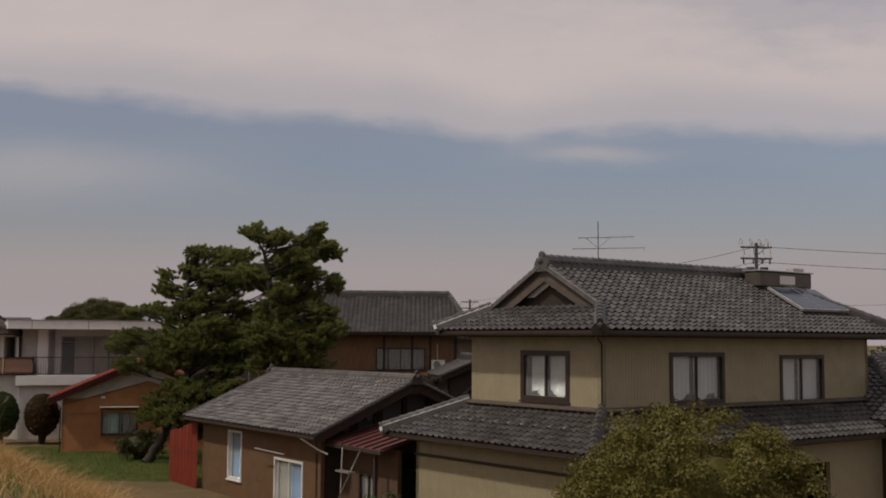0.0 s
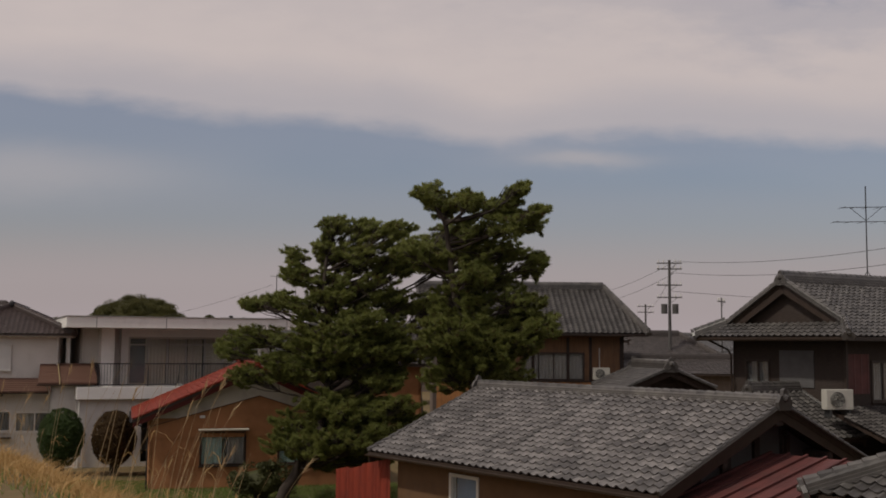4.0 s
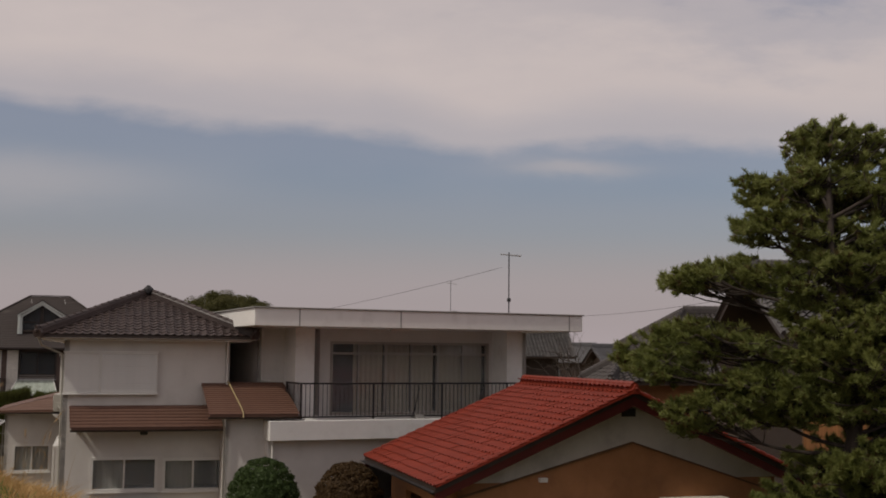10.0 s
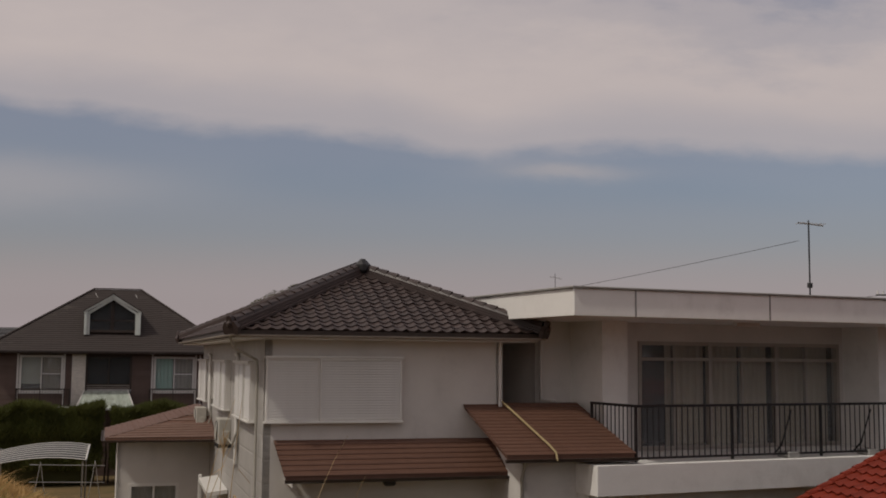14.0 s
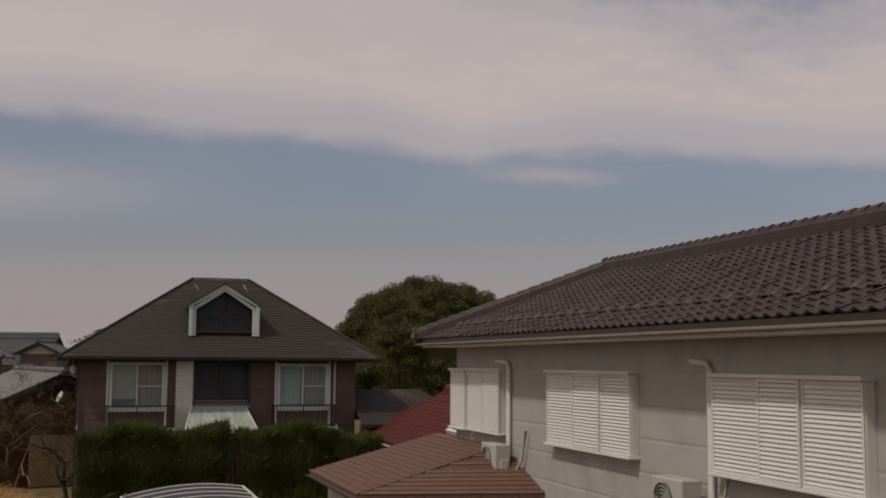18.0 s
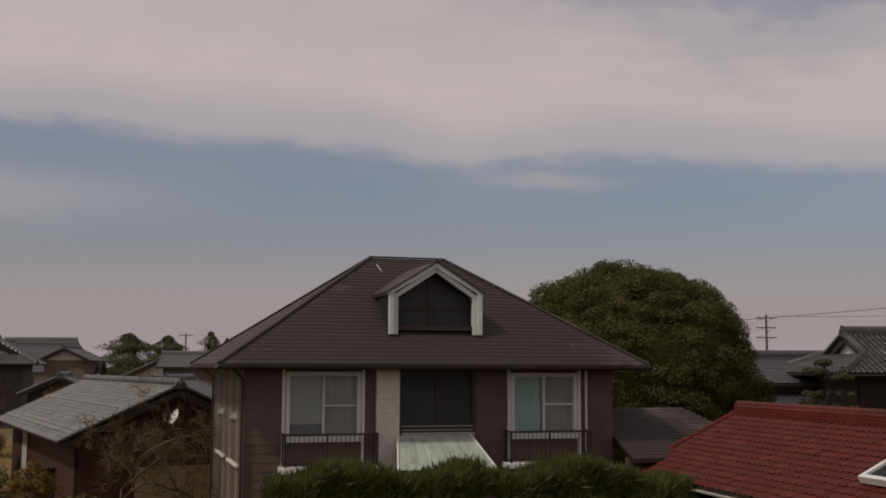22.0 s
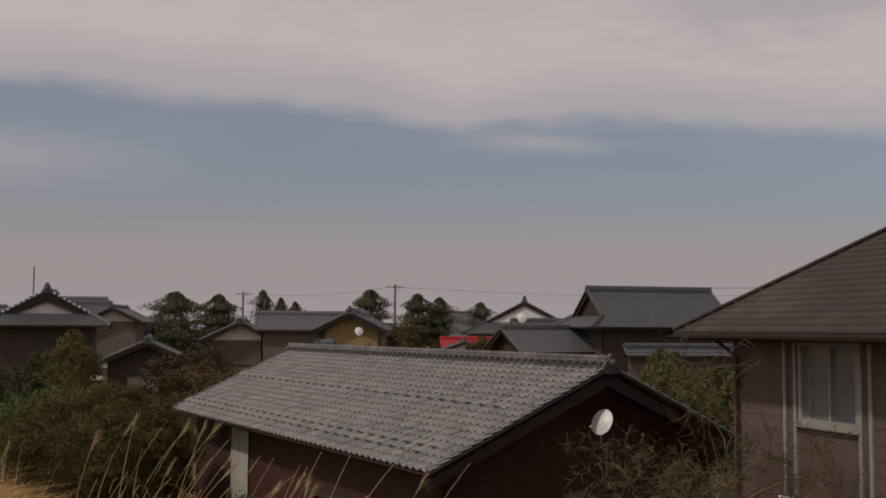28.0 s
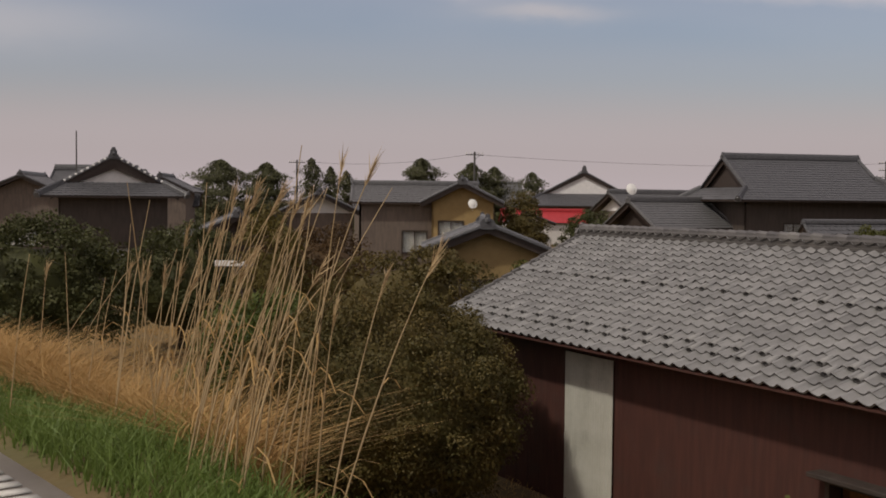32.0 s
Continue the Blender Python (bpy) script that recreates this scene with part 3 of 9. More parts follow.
def lay_tiles(roof, poly, me, w, e, near, own, name="roof_tile", stagger=0.0):
    """Covers a sloping outline (first edge the eave) with tiles; those nearest to a plan point are objects of their own."""
    poly = [Vector(p) for p in poly]
    u = (poly[1] - poly[0]).normalized()
    nrm = Vector((0, 0, 0))
    for i in range(1, len(poly) - 1):
        nrm += (poly[i] - poly[0]).cross(poly[i + 1] - poly[0])
    nrm.normalize()
    if nrm.z < 0:
        nrm = -nrm
    v = nrm.cross(u)
    flat = [((p - poly[0]).dot(u), (p - poly[0]).dot(v)) for p in poly]
    xs, ys = [p[0] for p in flat], [p[1] for p in flat]
    cu = np.arange(min(xs) + w / 2, max(xs) + w / 2, w)
    cv = np.arange(e / 2, max(ys) + e * 0.4, e)
    U, V = np.meshgrid(cu, cv)
    if stagger:
        U = U + np.where((np.arange(len(cv)) % 2)[:, None] == 1, w * stagger, 0)
    U, V = U.ravel(), V.ravel()
    keep = inside(flat, U, np.minimum(V, max(ys) - 0.02))
    U, V = U[keep], V[keep]
    if not len(U):
        return
    if stagger:
        U, V, cut = fit_rows(flat, U, V, w)
    rng = np.random.default_rng(len(U))
    M = np.array([u[:], v[:], nrm[:]])
    centre = np.array(poly[0][:]) + U[:, None] * M[0] + V[:, None] * M[1] + rng.normal(0, 0.0008 if stagger else 0.003, (len(U), 1)) * M[2]
    d = np.hypot(centre[:, 0] - near[0], centre[:, 1] - near[1])
    if stagger:
        d = d + 1000 * (cut < 0.98)
    order = np.argsort(d)
    R = Matrix((u, v, nrm)).transposed().to_4x4()
    for i in order[:own]:
        ob = new(name, me)
        ob.parent = roof
        ob.matrix_basis = Matrix.Translation(centre[i]) @ R @ Matrix.Diagonal((cut[i] if stagger else 1.0, 1.0, 1.0, 1.0))
    rest = order[own:]
    if len(rest):
        base = np.array([x.co[:] for x in me.vertices])
        faces = np.array([p.vertices[:] for p in me.polygons])
        shape = np.repeat(base[None], len(rest), 0)
        if stagger:
            shape[:, :, 0] *= cut[rest][:, None]
        world = shape @ M + centre[rest][:, None]
        allf = faces[None] + (np.arange(len(rest)) * len(base))[:, None, None]
        joined = part(name, mesh_np(name, world.reshape(-1, 3), allf.reshape(-1, 4), not stagger), me.materials[0], roof)
        tagged(joined, kind="stuff")


def ridge(name, parent, a, b, material, w=0.26, h=0.24, caps=True, ends=(0, 0)):
    """A stacked tile ridge with round capping tiles and end ornaments."""
    a, b = Vector(a), Vector(b)
    length = (b - a).length
    d = (b - a).normalized()
    s = d.cross(Vector((0, 0, 1))).normalized()
    n = s.cross(d)
    M = Matrix((d, s, n)).transposed().to_4x4()
    M.translation = a
    outline = [(-0.62, -0.1), (-0.62, 0.12), (-0.5, 0.14), (-0.5, 0.36), (-0.42, 0.38), (-0.42, 0.62), (-0.3, 0.86), (0, 1.0), (0.3, 0.86), (0.42, 0.62), (0.42, 0.38), (0.5, 0.36), (0.5, 0.14), (0.62, 0.12), (0.62, -0.1)]
    bm = prism([(0, y * w, z * h) for y, z in outline], (length, 0, 0))
    if caps:
        step = 0.27
        ring = [(-0.36, 0.62), (-0.3, 0.95), (0, 1.14), (0.3, 0.95), (0.36, 0.62)]
        k = 0.0
        while k < length - 0.05:
            hi = [bm.verts.new((k, y * w * 1.06, z * h + 0.012)) for y, z in ring]
            lo = [bm.verts.new((min(k + step - 0.01, length), y * w, z * h - 0.01)) for y, z in ring]
            for i in range(4):
                bm.faces.new((hi[i], hi[i + 1], lo[i + 1], lo[i]))
            bm.faces.new(hi)
            k += step
    top = part(name, bm, material, parent, at=M)
    for flag, x, sign in ((ends[0], 0.0, -1), (ends[1], length, 1)):
        if flag:
            r = flag
            shield = [(-0.8, -0.5), (-0.95, 0.2), (-0.6, 0.75), (-0.35, 0.8), (-0.28, 1.25), (0, 1.42), (0.28, 1.25), (0.35, 0.8), (0.6, 0.75), (0.95, 0.2), (0.8, -0.5)]
            bm = prism([(x + sign * 0.02, y * r * 0.5, z * r * 0.5) for y, z in shield], (sign * 0.09, 0, 0))
            bmesh.ops.create_icosphere(bm, subdivisions=1, radius=r * 0.2, matrix=Matrix.Translation((x + sign * 0.1, 0, r * 0.28)))
            part("ridge_end_tile", bm, material, top)
    return top


def roof(house, x0, x1, y0, y1, ze, zr, left, right, material, me, w=0.275, e=0.235, near=(0, 0), own=0, faces="flbr", caps=True, gable=None, slab=None, trim=None, endr=0.42, ridge_w=0.28, ridge_h=0.3, ym=None, thick=0.12):
    """A tiled roof over an eave rectangle. left, right: ('gable', 0), ('hip', run) or ('irimoya', run)."""
    slab, trim = slab or BROWN_TRIM, trim or BROWN_TRIM
    ym = (y0 + y1) / 2 if ym is None else ym
    half = ym - y0

    def end(kind, run, x, sgn):
        if kind == "gable":
            return x, x, ze, 0.0
        if kind == "hip":
            return x + sgn * run, x + sgn * run, zr, half
        return x + sgn * run, x + sgn * run, ze + (zr - ze) * run / half, run

    xl, _, zl, gl = end(*left, x0, 1)
    xr, _, zg, gr = end(*right, x1, -1)
    front = [(x0, y0, ze), (x1, y0, ze)]
    back = [(x1, y1, ze), (x0, y1, ze)]
    gb = lambda g: g * (y1 - ym) / half
    if right[0] == "irimoya":
        front.append((xr, y0 + gr, zg))
        back.insert(0, (xr, y1 - gb(gr), zg))
    front += [(xr, ym, zr), (xl, ym, zr)]
    back = [(xl, ym, zr), (xr, ym, zr)] + back
    if left[0] == "irimoya":
        front.append((xl, y0 + gl, zl))
        back.append((xl, y1 - gb(gl), zl))
    # back runs eave first
    k = back.index((x1, y1, ze))
    back = back[k:] + back[:k]
    sides = {"f": front, "b": back}
    if left[0] != "gable":
        sides["l"] = [(x0, y1, ze), (x0, y0, ze)] + ([(xl, ym, zr)] if left[0] == "hip" else [(xl, y0 + gl, zl), (xl, y1 - gb(gl), zl)])
    if right[0] != "gable":
        sides["r"] = [(x1, y0, ze), (x1, y1, ze)] + ([(xr, ym, zr)] if right[0] == "hip" else [(xr, y1 - gb(gr), zg), (xr, y0 + gr, zg)])
    share = {k: 0 for k in sides}
    for k in faces:
        if k in sides:
            share[k] = own // max(1, len([q for q in faces if q in sides]))
    for k, poly in sides.items():
        slope = part("roof_slope", prism(poly, (0, 0, -thick)), slab, house)
        if k in faces:
            lay_tiles(slope, poly, me, w, e, near, share[k])
        else:
            lay_tiles(slope, poly, me, w, e, near, 0)
    ridge("ridge", house, (xl, ym, zr), (xr, ym, zr), material, ridge_w, ridge_h, caps, (endr if left[0] != "hip" else 0.34, endr if right[0] != "hip" else 0.34))
    for kind, x, xi, g, zi in ((left[0], x0, xl, gl, zl), (right[0], x1, xr, gr, zg)):
        for ye, sg in ((y0, 1), (y1, -1)):
            if kind == "hip":
                ridge("hip_ridge", house, (x, ye, ze + 0.03), (xi, ym, zr), material, ridge_w * 0.85, ridge_h * 0.8, caps, (endr * 0.8, 0))
            elif kind == "irimoya":
                yg = ye + sg * (g if sg > 0 else gb(g))
                ridge("hip_ridge", house, (x, ye, ze + 0.03), (xi, yg, zi), material, ridge_w * 0.85, ridge_h * 0.8, caps, (endr * 0.8, 0))
                ridge("verge_ridge", house, (xi, yg, zi + 0.02), (xi, ym, zr), material, ridge_w * 0.7, ridge_h * 0.5, caps)
            else:
                ridge("verge_ridge", house, (x, ye, ze + 0.02), (x, ym, zr), material, ridge_w * 0.55, ridge_h * 0.35, caps)
        if kind == "irimoya":
            s = 1 if x == x0 else -1
            yg0, yg1 = y0 + g, y1 - gb(g)
            part("gable_wall", prism([(xi + s * 0.3, yg0 + 0.2, zi + 0.0), (xi + s * 0.3, yg1 - 0.2, zi + 0.0), (xi + s * 0.3, ym, zr - 0.2)], (s * 0.1, 0, 0)), gable or DARK_WOOD, house)
            for ya, yb in ((yg0, ym), (yg1, ym)):
                part("bargeboard", prism([(xi + s * 0.02, ya, zi - 0.12), (xi + s * 0.02, yb, zr - 0.12), (xi + s * 0.02, yb, zr - 0.42), (xi + s * 0.02, ya, zi - 0.38)], (s * 0.06, 0, 0)), trim, house)
        if kind == "gable":
            s = 1 if x == x0 else -1
            for ya in (y0, y1):
                part("bargeboard", prism([(x + s * 0.02, ya, ze - 0.1), (x + s * 0.02, ym, zr - 0.1), (x + s * 0.02, ym, zr - 0.34), (x + s * 0.02, ya, ze - 0.3)], (s * 0.05, 0, 0)), trim, house)
    return sides


def gutter(house, a, b, material=None, r=0.055, name="gutter"):
    material = material or BROWN_TRIM
    bm = bmesh.new()
    a, b = Vector(a), Vector(b)
    d = (b - a).normalized()
    s = d.cross(Vector((0, 0, 1))).normalized()
    ring = [(-1, 0), (-0.8, -0.7), (0, -1.1), (0.8, -0.7), (1, 0), (0.7, -0.1), (0, -0.7), (-0.7, -0.1)]
    lo = [bm.verts.new(a + s * (y * r) + Vector((0, 0, z * r))) for y, z in ring]
    hi = [bm.verts.new(b + s * (y * r) + Vector((0, 0, z * r))) for y, z in ring]
    for i in range(8):
        bm.faces.new((lo[i], lo[(i + 1) % 8], hi[(i + 1) % 8], hi[i]))
    bm.faces.new(lo)
    bm.faces.new(hi[::-1])
    return part(name, bm, material, house)


def wall(house, ax, ay, bx, by, z0, z1, material, holes=(), th=0.14, name="wall", label=""):
    """A wall from a to b, as seen from outside left to right, with openings (x, z, w, h) cut through."""
    length = math.hypot(bx - ax, by - ay)
    xs = sorted({0.0, length, *[h[0] for h in holes], *[h[0] + h[2] for h in holes]})
    zs = sorted({z0, z1, *[h[1] for h in holes], *[h[1] + h[3] for h in holes]})
    bm = bmesh.new()
    for i in range(len(xs) - 1):
        for j in range(len(zs) - 1):
            cx, cz = (xs[i] + xs[i + 1]) / 2, (zs[j] + zs[j + 1]) / 2
            if not any(h[0] < cx < h[0] + h[2] and h[1] < cz < h[1] + h[3] for h in holes):
                box(bm, xs[i], xs[i + 1], 0, th, zs[j], zs[j + 1])
    bmesh.ops.remove_doubles(bm, verts=bm.verts, dist=1e-4)
    M = pose(ax, ay, 0, 0, 0, math.degrees(math.atan2(by - ay, bx - ax)))
    return part(name, bm, material, house, label, M)


def boards(wall_ob, length, z0, z1, pitch, material, holes=(), name="siding_board"):
    """Horizontal lapped boards on a wall, cut round the openings."""
    bm = bmesh.new()
    z = z0
    while z < z1 - 0.02:
        top = min(z + pitch, z1)
        cuts = sorted([(h[0] - 0.01, h[0] + h[2] + 0.01) for h in holes if h[1] < (z + top) / 2 < h[1] + h[3]])
        x = 0.0
        for a, b in cuts + [(length, length)]:
            if a - x > 0.03:
                vs = [bm.verts.new(c) for c in ((x, -0.017, z), (a, -0.017, z), (a, -0.008, top - 0.003), (x, -0.008, top - 0.003), (x, 0.0, z), (a, 0.0, z))]
                bm.faces.new(vs[:4])
                bm.faces.new((vs[4], vs[5], vs[1], vs[0]))
            x = max(x, b)
        z = top
    ob = part(name, bm, material, wall_ob)
    return tagged(ob, kind="stuff")


def ring(x0, x1, z0, z1, t, y0, y1):
    """A rectangular frame of width t, one connected solid."""
    bm = bmesh.new()
    v = {}
    for y in (y0, y1):
        for k, q in enumerate((0.0, t)):
            v[y, k] = [bm.verts.new(c) for c in ((x0 + q, y, z0 + q), (x1 - q, y, z0 + q), (x1 - q, y, z1 - q), (x0 + q, y, z1 - q))]
    for i in range(4):
        j = (i + 1) % 4
        bm.faces.new((v[y0, 0][i], v[y0, 0][j], v[y0, 1][j], v[y0, 1][i]))
        bm.faces.new((v[y1, 0][j], v[y1, 0][i], v[y1, 1][i], v[y1, 1][j]))
        bm.faces.new((v[y0, 0][j], v[y0, 0][i], v[y1, 0][i], v[y1, 0][j]))
        bm.faces.new((v[y0, 1][i], v[y0, 1][j], v[y1, 1][j], v[y1, 1][i]))
    return bm


def window(wall_ob, x, z, w, h, frame_mat, panes=2, curtain=None, bars=(), label="", sill=True, depth=0.14, fw=0.05, room=True, out=0.03, glass=None):
    """A sliding window in an opening of a wall: frame, panes, curtain and a box of room behind, its darkness painted
    near-black.
    """
    bm = ring(x - 0.03, x + w + 0.03, z - 0.03, z + h + 0.03, fw + 0.03, -out, depth)
    frame_ob = part("window", bm, frame_mat, wall_ob.parent, label, wall_ob.matrix_basis.copy())
    for i in range(1, panes):
        cx = x + w * i / panes
        part("mullion", solid(cx - 0.025, cx + 0.025, 0.01, depth - 0.03, z + fw, z + h - fw), frame_mat, frame_ob)
    for bz in bars:
        part("glazing_bar", solid(x + fw, x + w - fw, 0.02, depth - 0.04, z + bz * h - 0.02, z + bz * h + 0.02), frame_mat, frame_ob)
    for i in range(panes):
        a, b = x + w * i / panes, x + w * (i + 1) / panes
        y = 0.05 + 0.025 * (i % 2)
        p = part("pane", solid(a + 0.02, b - 0.02, y, y + 0.006, z + fw * 0.5, z + h - fw * 0.5), glass or GLASS, frame_ob)
        p.visible_shadow = False
    if sill:
        part("sill", solid(x - 0.06, x + w + 0.06, -out - 0.05, 0.0, z - 0.07, z - 0.032), frame_mat, frame_ob)
    if curtain:
        for a, b, mat_c in curtain:
            nseg = max(6, int((b - a) * w / 0.05))
            xs = np.linspace(x + a * w + 0.02, x + b * w - 0.02, nseg)
            ys = 0.2 + 0.022 * np.sin(np.arange(nseg) * 1.9) + 0.01 * np.sin(np.arange(nseg) * 0.7)
            lift = 0.16 + 0.1 * np.sin(np.arange(nseg) * 0.45 + 3 * a) + 0.03 * np.sin(np.arange(nseg) * 1.7) if mat_c is CURTAIN and h < 1.7 else np.full(nseg, 0.04)
            vs = [*((px, py, z + lz) for px, py, lz in zip(xs, ys, lift)), *((px, py, z + h) for px, py in zip(xs, ys))]
            fs = [(i, i + 1, nseg + i + 1, nseg + i) for i in range(nseg - 1)]
            part("curtain", mesh_np("curtain", vs, fs, True), mat_c, frame_ob)
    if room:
        # open box whose near-black colour stands in for the room's darkness
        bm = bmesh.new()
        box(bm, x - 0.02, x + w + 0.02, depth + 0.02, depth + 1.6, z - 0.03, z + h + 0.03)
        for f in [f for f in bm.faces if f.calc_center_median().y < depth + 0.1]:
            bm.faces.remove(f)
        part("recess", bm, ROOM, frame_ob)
    return frame_ob


SLATS = {}


def shutter(wall_ob, x, z, w, h, panels, material=None, out=0.16, label="white louvred sliding shutters, closed"):
    """Louvred sliding shutters on a shallow box."""
    material = material or WHITE_METAL
    bm = bmesh.new()
    box(bm, x, x + w, -out + 0.04, 0.0, z, z + h, 0.006)
    ob = part("shutter", bm, material, wall_ob.parent, label, wall_ob.matrix_basis.copy())
    for z0, z1 in ((z + h, z + h + 0.05), (z - 0.04, z)):
        part("rail", solid(x - 0.03, x + w + 0.03, -out - 0.03, 0.0, z0, z1, 0.006), material, ob)
    edges = [0.0, *panels, 1.0]
    n = int(h / 0.052)
    for i in range(len(edges) - 1):
        a, b = x + edges[i] * w + 0.005, x + edges[i + 1] * w - 0.005
        y = -out + 0.03 - 0.03 * (i % 2)
        part("shutter_frame", ring(a, b, z + 0.005, z + h - 0.005, 0.035, y - 0.015, y + 0.02), material, ob)
        key = round(b - a, 3)
        if key not in SLATS:
            me = bpy.data.meshes.new("slat")
            bm = bmesh.new()
            vs = [bm.verts.new(c) for c in ((0, -0.014, -0.022), (key - 0.07, -0.014, -0.022), (key - 0.07, 0.008, 0.022), (0, 0.008, 0.022), (0, 0.012, -0.022), (key - 0.07, 0.012, -0.022))]
            bm.faces.new(vs[:4])
            bm.faces.new((vs[4], vs[5], vs[1], vs[0]))
            bm.to_mesh(me)
            bm.free()
            me.materials.append(material)
            SLATS[key] = me
        for j in range(n):
            part("slat", SLATS[key], None, ob, at=pose(a + 0.035, y, z + 0.045 + (j + 0.5) * (h - 0.09) / n))
    return ob


def air_conditioner(x, y, z, yaw, label, size=(0.8, 0.3, 0.58), feet=0.08):
    """An outdoor unit: case, round fan grille, side vents and feet."""
    w, d, h = size
    ob = thing("air_conditioner", label, "air conditioner", x, y, z, yaw, "air conditioners")
    part("case", solid(-w / 2, w / 2, -d / 2, d / 2, feet, feet + h, 0.015), PLASTIC, ob)
    bm = bmesh.new()
    bmesh.ops.create_cone(bm, cap_ends=True, segments=24, radius1=h * 0.4, radius2=h * 0.4, depth=0.03, matrix=Matrix.Translation((-w * 0.1, -d / 2 - 0.004, feet + h * 0.5)) @ Matrix.Rotation(radians(90), 4, "X"))
    grille = part("fan_opening", bm, PLASTIC_DARK, ob)
    for k in range(5):
        r = h * (0.08 + 0.078 * k)
        pts = [(-w * 0.1 + r * math.cos(a), -d / 2 - 0.024, feet + h * 0.5 + r * math.sin(a)) for a in np.linspace(0, 2 * math.pi, 25)]
        pipe("grille_ring", pts, 0.006, PLASTIC, grille, sides=4)
    for sx in (-w * 0.35, w * 0.35):
        part("foot", solid(sx - 0.03, sx + 0.03, -d / 2 - 0.02, d / 2 + 0.02, 0, feet), PLASTIC_DARK, ob)
    part("side_cover", solid(w / 2 - 0.002, w / 2 + 0.05, -d * 0.2, d * 0.35, feet + 0.1, feet + 0.3, 0.01), PLASTIC, ob)
    return ob


def tv_aerial(x, y, z, h, yaw, label, style="yagi"):
    ob = thing("tv_aerial", label, "aerial", x, y, z, yaw, "tv aerials")
    pipe("mast", [(0, 0, 0), (0, 0, h)], 0.022, BLACK_METAL, ob)
    if style == "yagi":
        for zz, ln, n in ((h * 0.62, 3.55, 8), (h * 0.77, 2.7, 7)):
            pipe("boom", [(-ln * 0.36, 0, zz), (ln * 0.66, 0, zz + 0.1)], 0.014, BLACK_METAL, ob)
            for k in range(n):
                px = -ln * 0.34 + k * ln * 0.98 / (n - 1)
                q = 0.34 - 0.028 * k
                pipe("element", [(px, -q, zz), (px, q, zz)], 0.007, BLACK_METAL, ob, sides=4)
        pipe("stay", [(-0.6, 0, h * 0.77), (0, 0, h * 0.64), (0.65, 0, h * 0.79)], 0.011, BLACK_METAL, ob)
        for k in range(3):
            a = k * 2.1
            pipe("leg", [(0, 0, 0.45), (0.28 * math.cos(a), 0.28 * math.sin(a), 0)], 0.012, BLACK_METAL, ob)
    else:
        pipe("boom", [(-0.35, 0, h * 0.97), (0.5, 0, h * 0.95)], 0.02, ALU, ob)
        for k in range(6):
            px = -0.3 + 0.15 * k
            pipe("element", [(px, -0.18, h * 0.965), (px, 0.18, h * 0.965)], 0.008, ALU, ob, sides=4)
        part("booster", solid(-0.06, 0.06, -0.05, 0.05, h * 0.28, h * 0.28 + 0.14, 0.01), PLASTIC_DARK, ob)
    return ob


def satellite_dish(x, y, z, yaw, r, label, mast=0.0):
    ob = thing("satellite_dish", label, "satellite dish", x, y, z, yaw, "satellite dishes")
    vs, fs = [], []
    for i in range(6):
        for j in range(24):
            a, q = 2 * math.pi * j / 24, r * (i + 0.02) / 5.02
            vs.append((q * math.cos(a) * 0.92, 0.28 * q * q / r + 0.02 - 0.02 * (i == 5), q * math.sin(a)))
    fs = [(i * 24 + j, i * 24 + (j + 1) % 24, (i + 1) * 24 + (j + 1) % 24, (i + 1) * 24 + j) for i in range(5) for j in range(24)]
    dish = part("reflector", mesh_np("reflector", vs, fs, True), WHITE_METAL, ob, at=pose(0, -0.25, 0.3, -24, 0, 0))
    pipe("feed_arm", [(0, 0.02, -r * 0.98), (0, -r * 0.55, -r * 1.0), (0, -r * 0.8, -r * 0.8)], 0.01, ALU, dish)
    part("feed_horn", solid(-0.025, 0.025, -r * 0.9, -r * 0.75, -r * 0.86, -r * 0.72, 0.008), PLASTIC, dish)
    pipe("bracket", [(0, 0.05, -0.15), (0, -0.2, -0.15), (0, -0.22, 0.25)], 0.02, ALU, ob)
    if mast:
        pipe("mast", [(0, 0.05, -mast), (0, 0.05, -0.1)], 0.03, ALU, ob)
    return ob


def railing(name, label, house, pts, z0, z1, pitch, material=None, post_every=8, category="railing"):
    """A metal railing along a plan polyline, each bar and post a mesh of its own."""
    material = material or BLACK_METAL
    bar = bpy.data.meshes.new("baluster")
    bm = solid(-0.008, 0.008, -0.008, 0.008, 0, z1 - z0 - 0.1)
    bm.to_mesh(bar)
    bm.free()
    bar.materials.append(material)
    root = part(name, solid(-0.001, 0.001, -0.001, 0.001, z0, z0 + 0.002), material, house, label)
    for (ax, ay), (bx, by) in zip(pts[:-1], pts[1:]):
        ln = math.hypot(bx - ax, by - ay)
        yaw = math.degrees(math.atan2(by - ay, bx - ax))
        M = pose(ax, ay, 0, 0, 0, yaw)
        part("top_rail", solid(-0.03, ln + 0.03, -0.03, 0.03, z1 - 0.05, z1, 0.008), material, root, at=M)
        part("bottom_rail", solid(0, ln, -0.018, 0.018, z0 + 0.05, z0 + 0.09), material, root, at=M)
        n = max(2, int(ln / pitch))
        for k in range(n + 1):
            if k % post_every == 0:
                part("post", solid(-0.022, 0.022, -0.022, 0.022, z0, z1 - 0.05), material, root, at=M @ pose(ln * k / n, 0, 0))
            else:
                part("baluster", bar, None, root, at=M @ pose(ln * k / n, 0, z0 + 0.07))
    return root


# ---- the houses, in the order in which the camera passes them ----
TILE_A = tile_mesh("roof_tile", KAWARA)
TILE_B = tile_mesh("roof_tile", KAWARA_SHED)
TILE_SHED = tile_mesh("roof_tile", KAWARA_LIGHT, 0.275, 0.235, 0.062, 0.046)

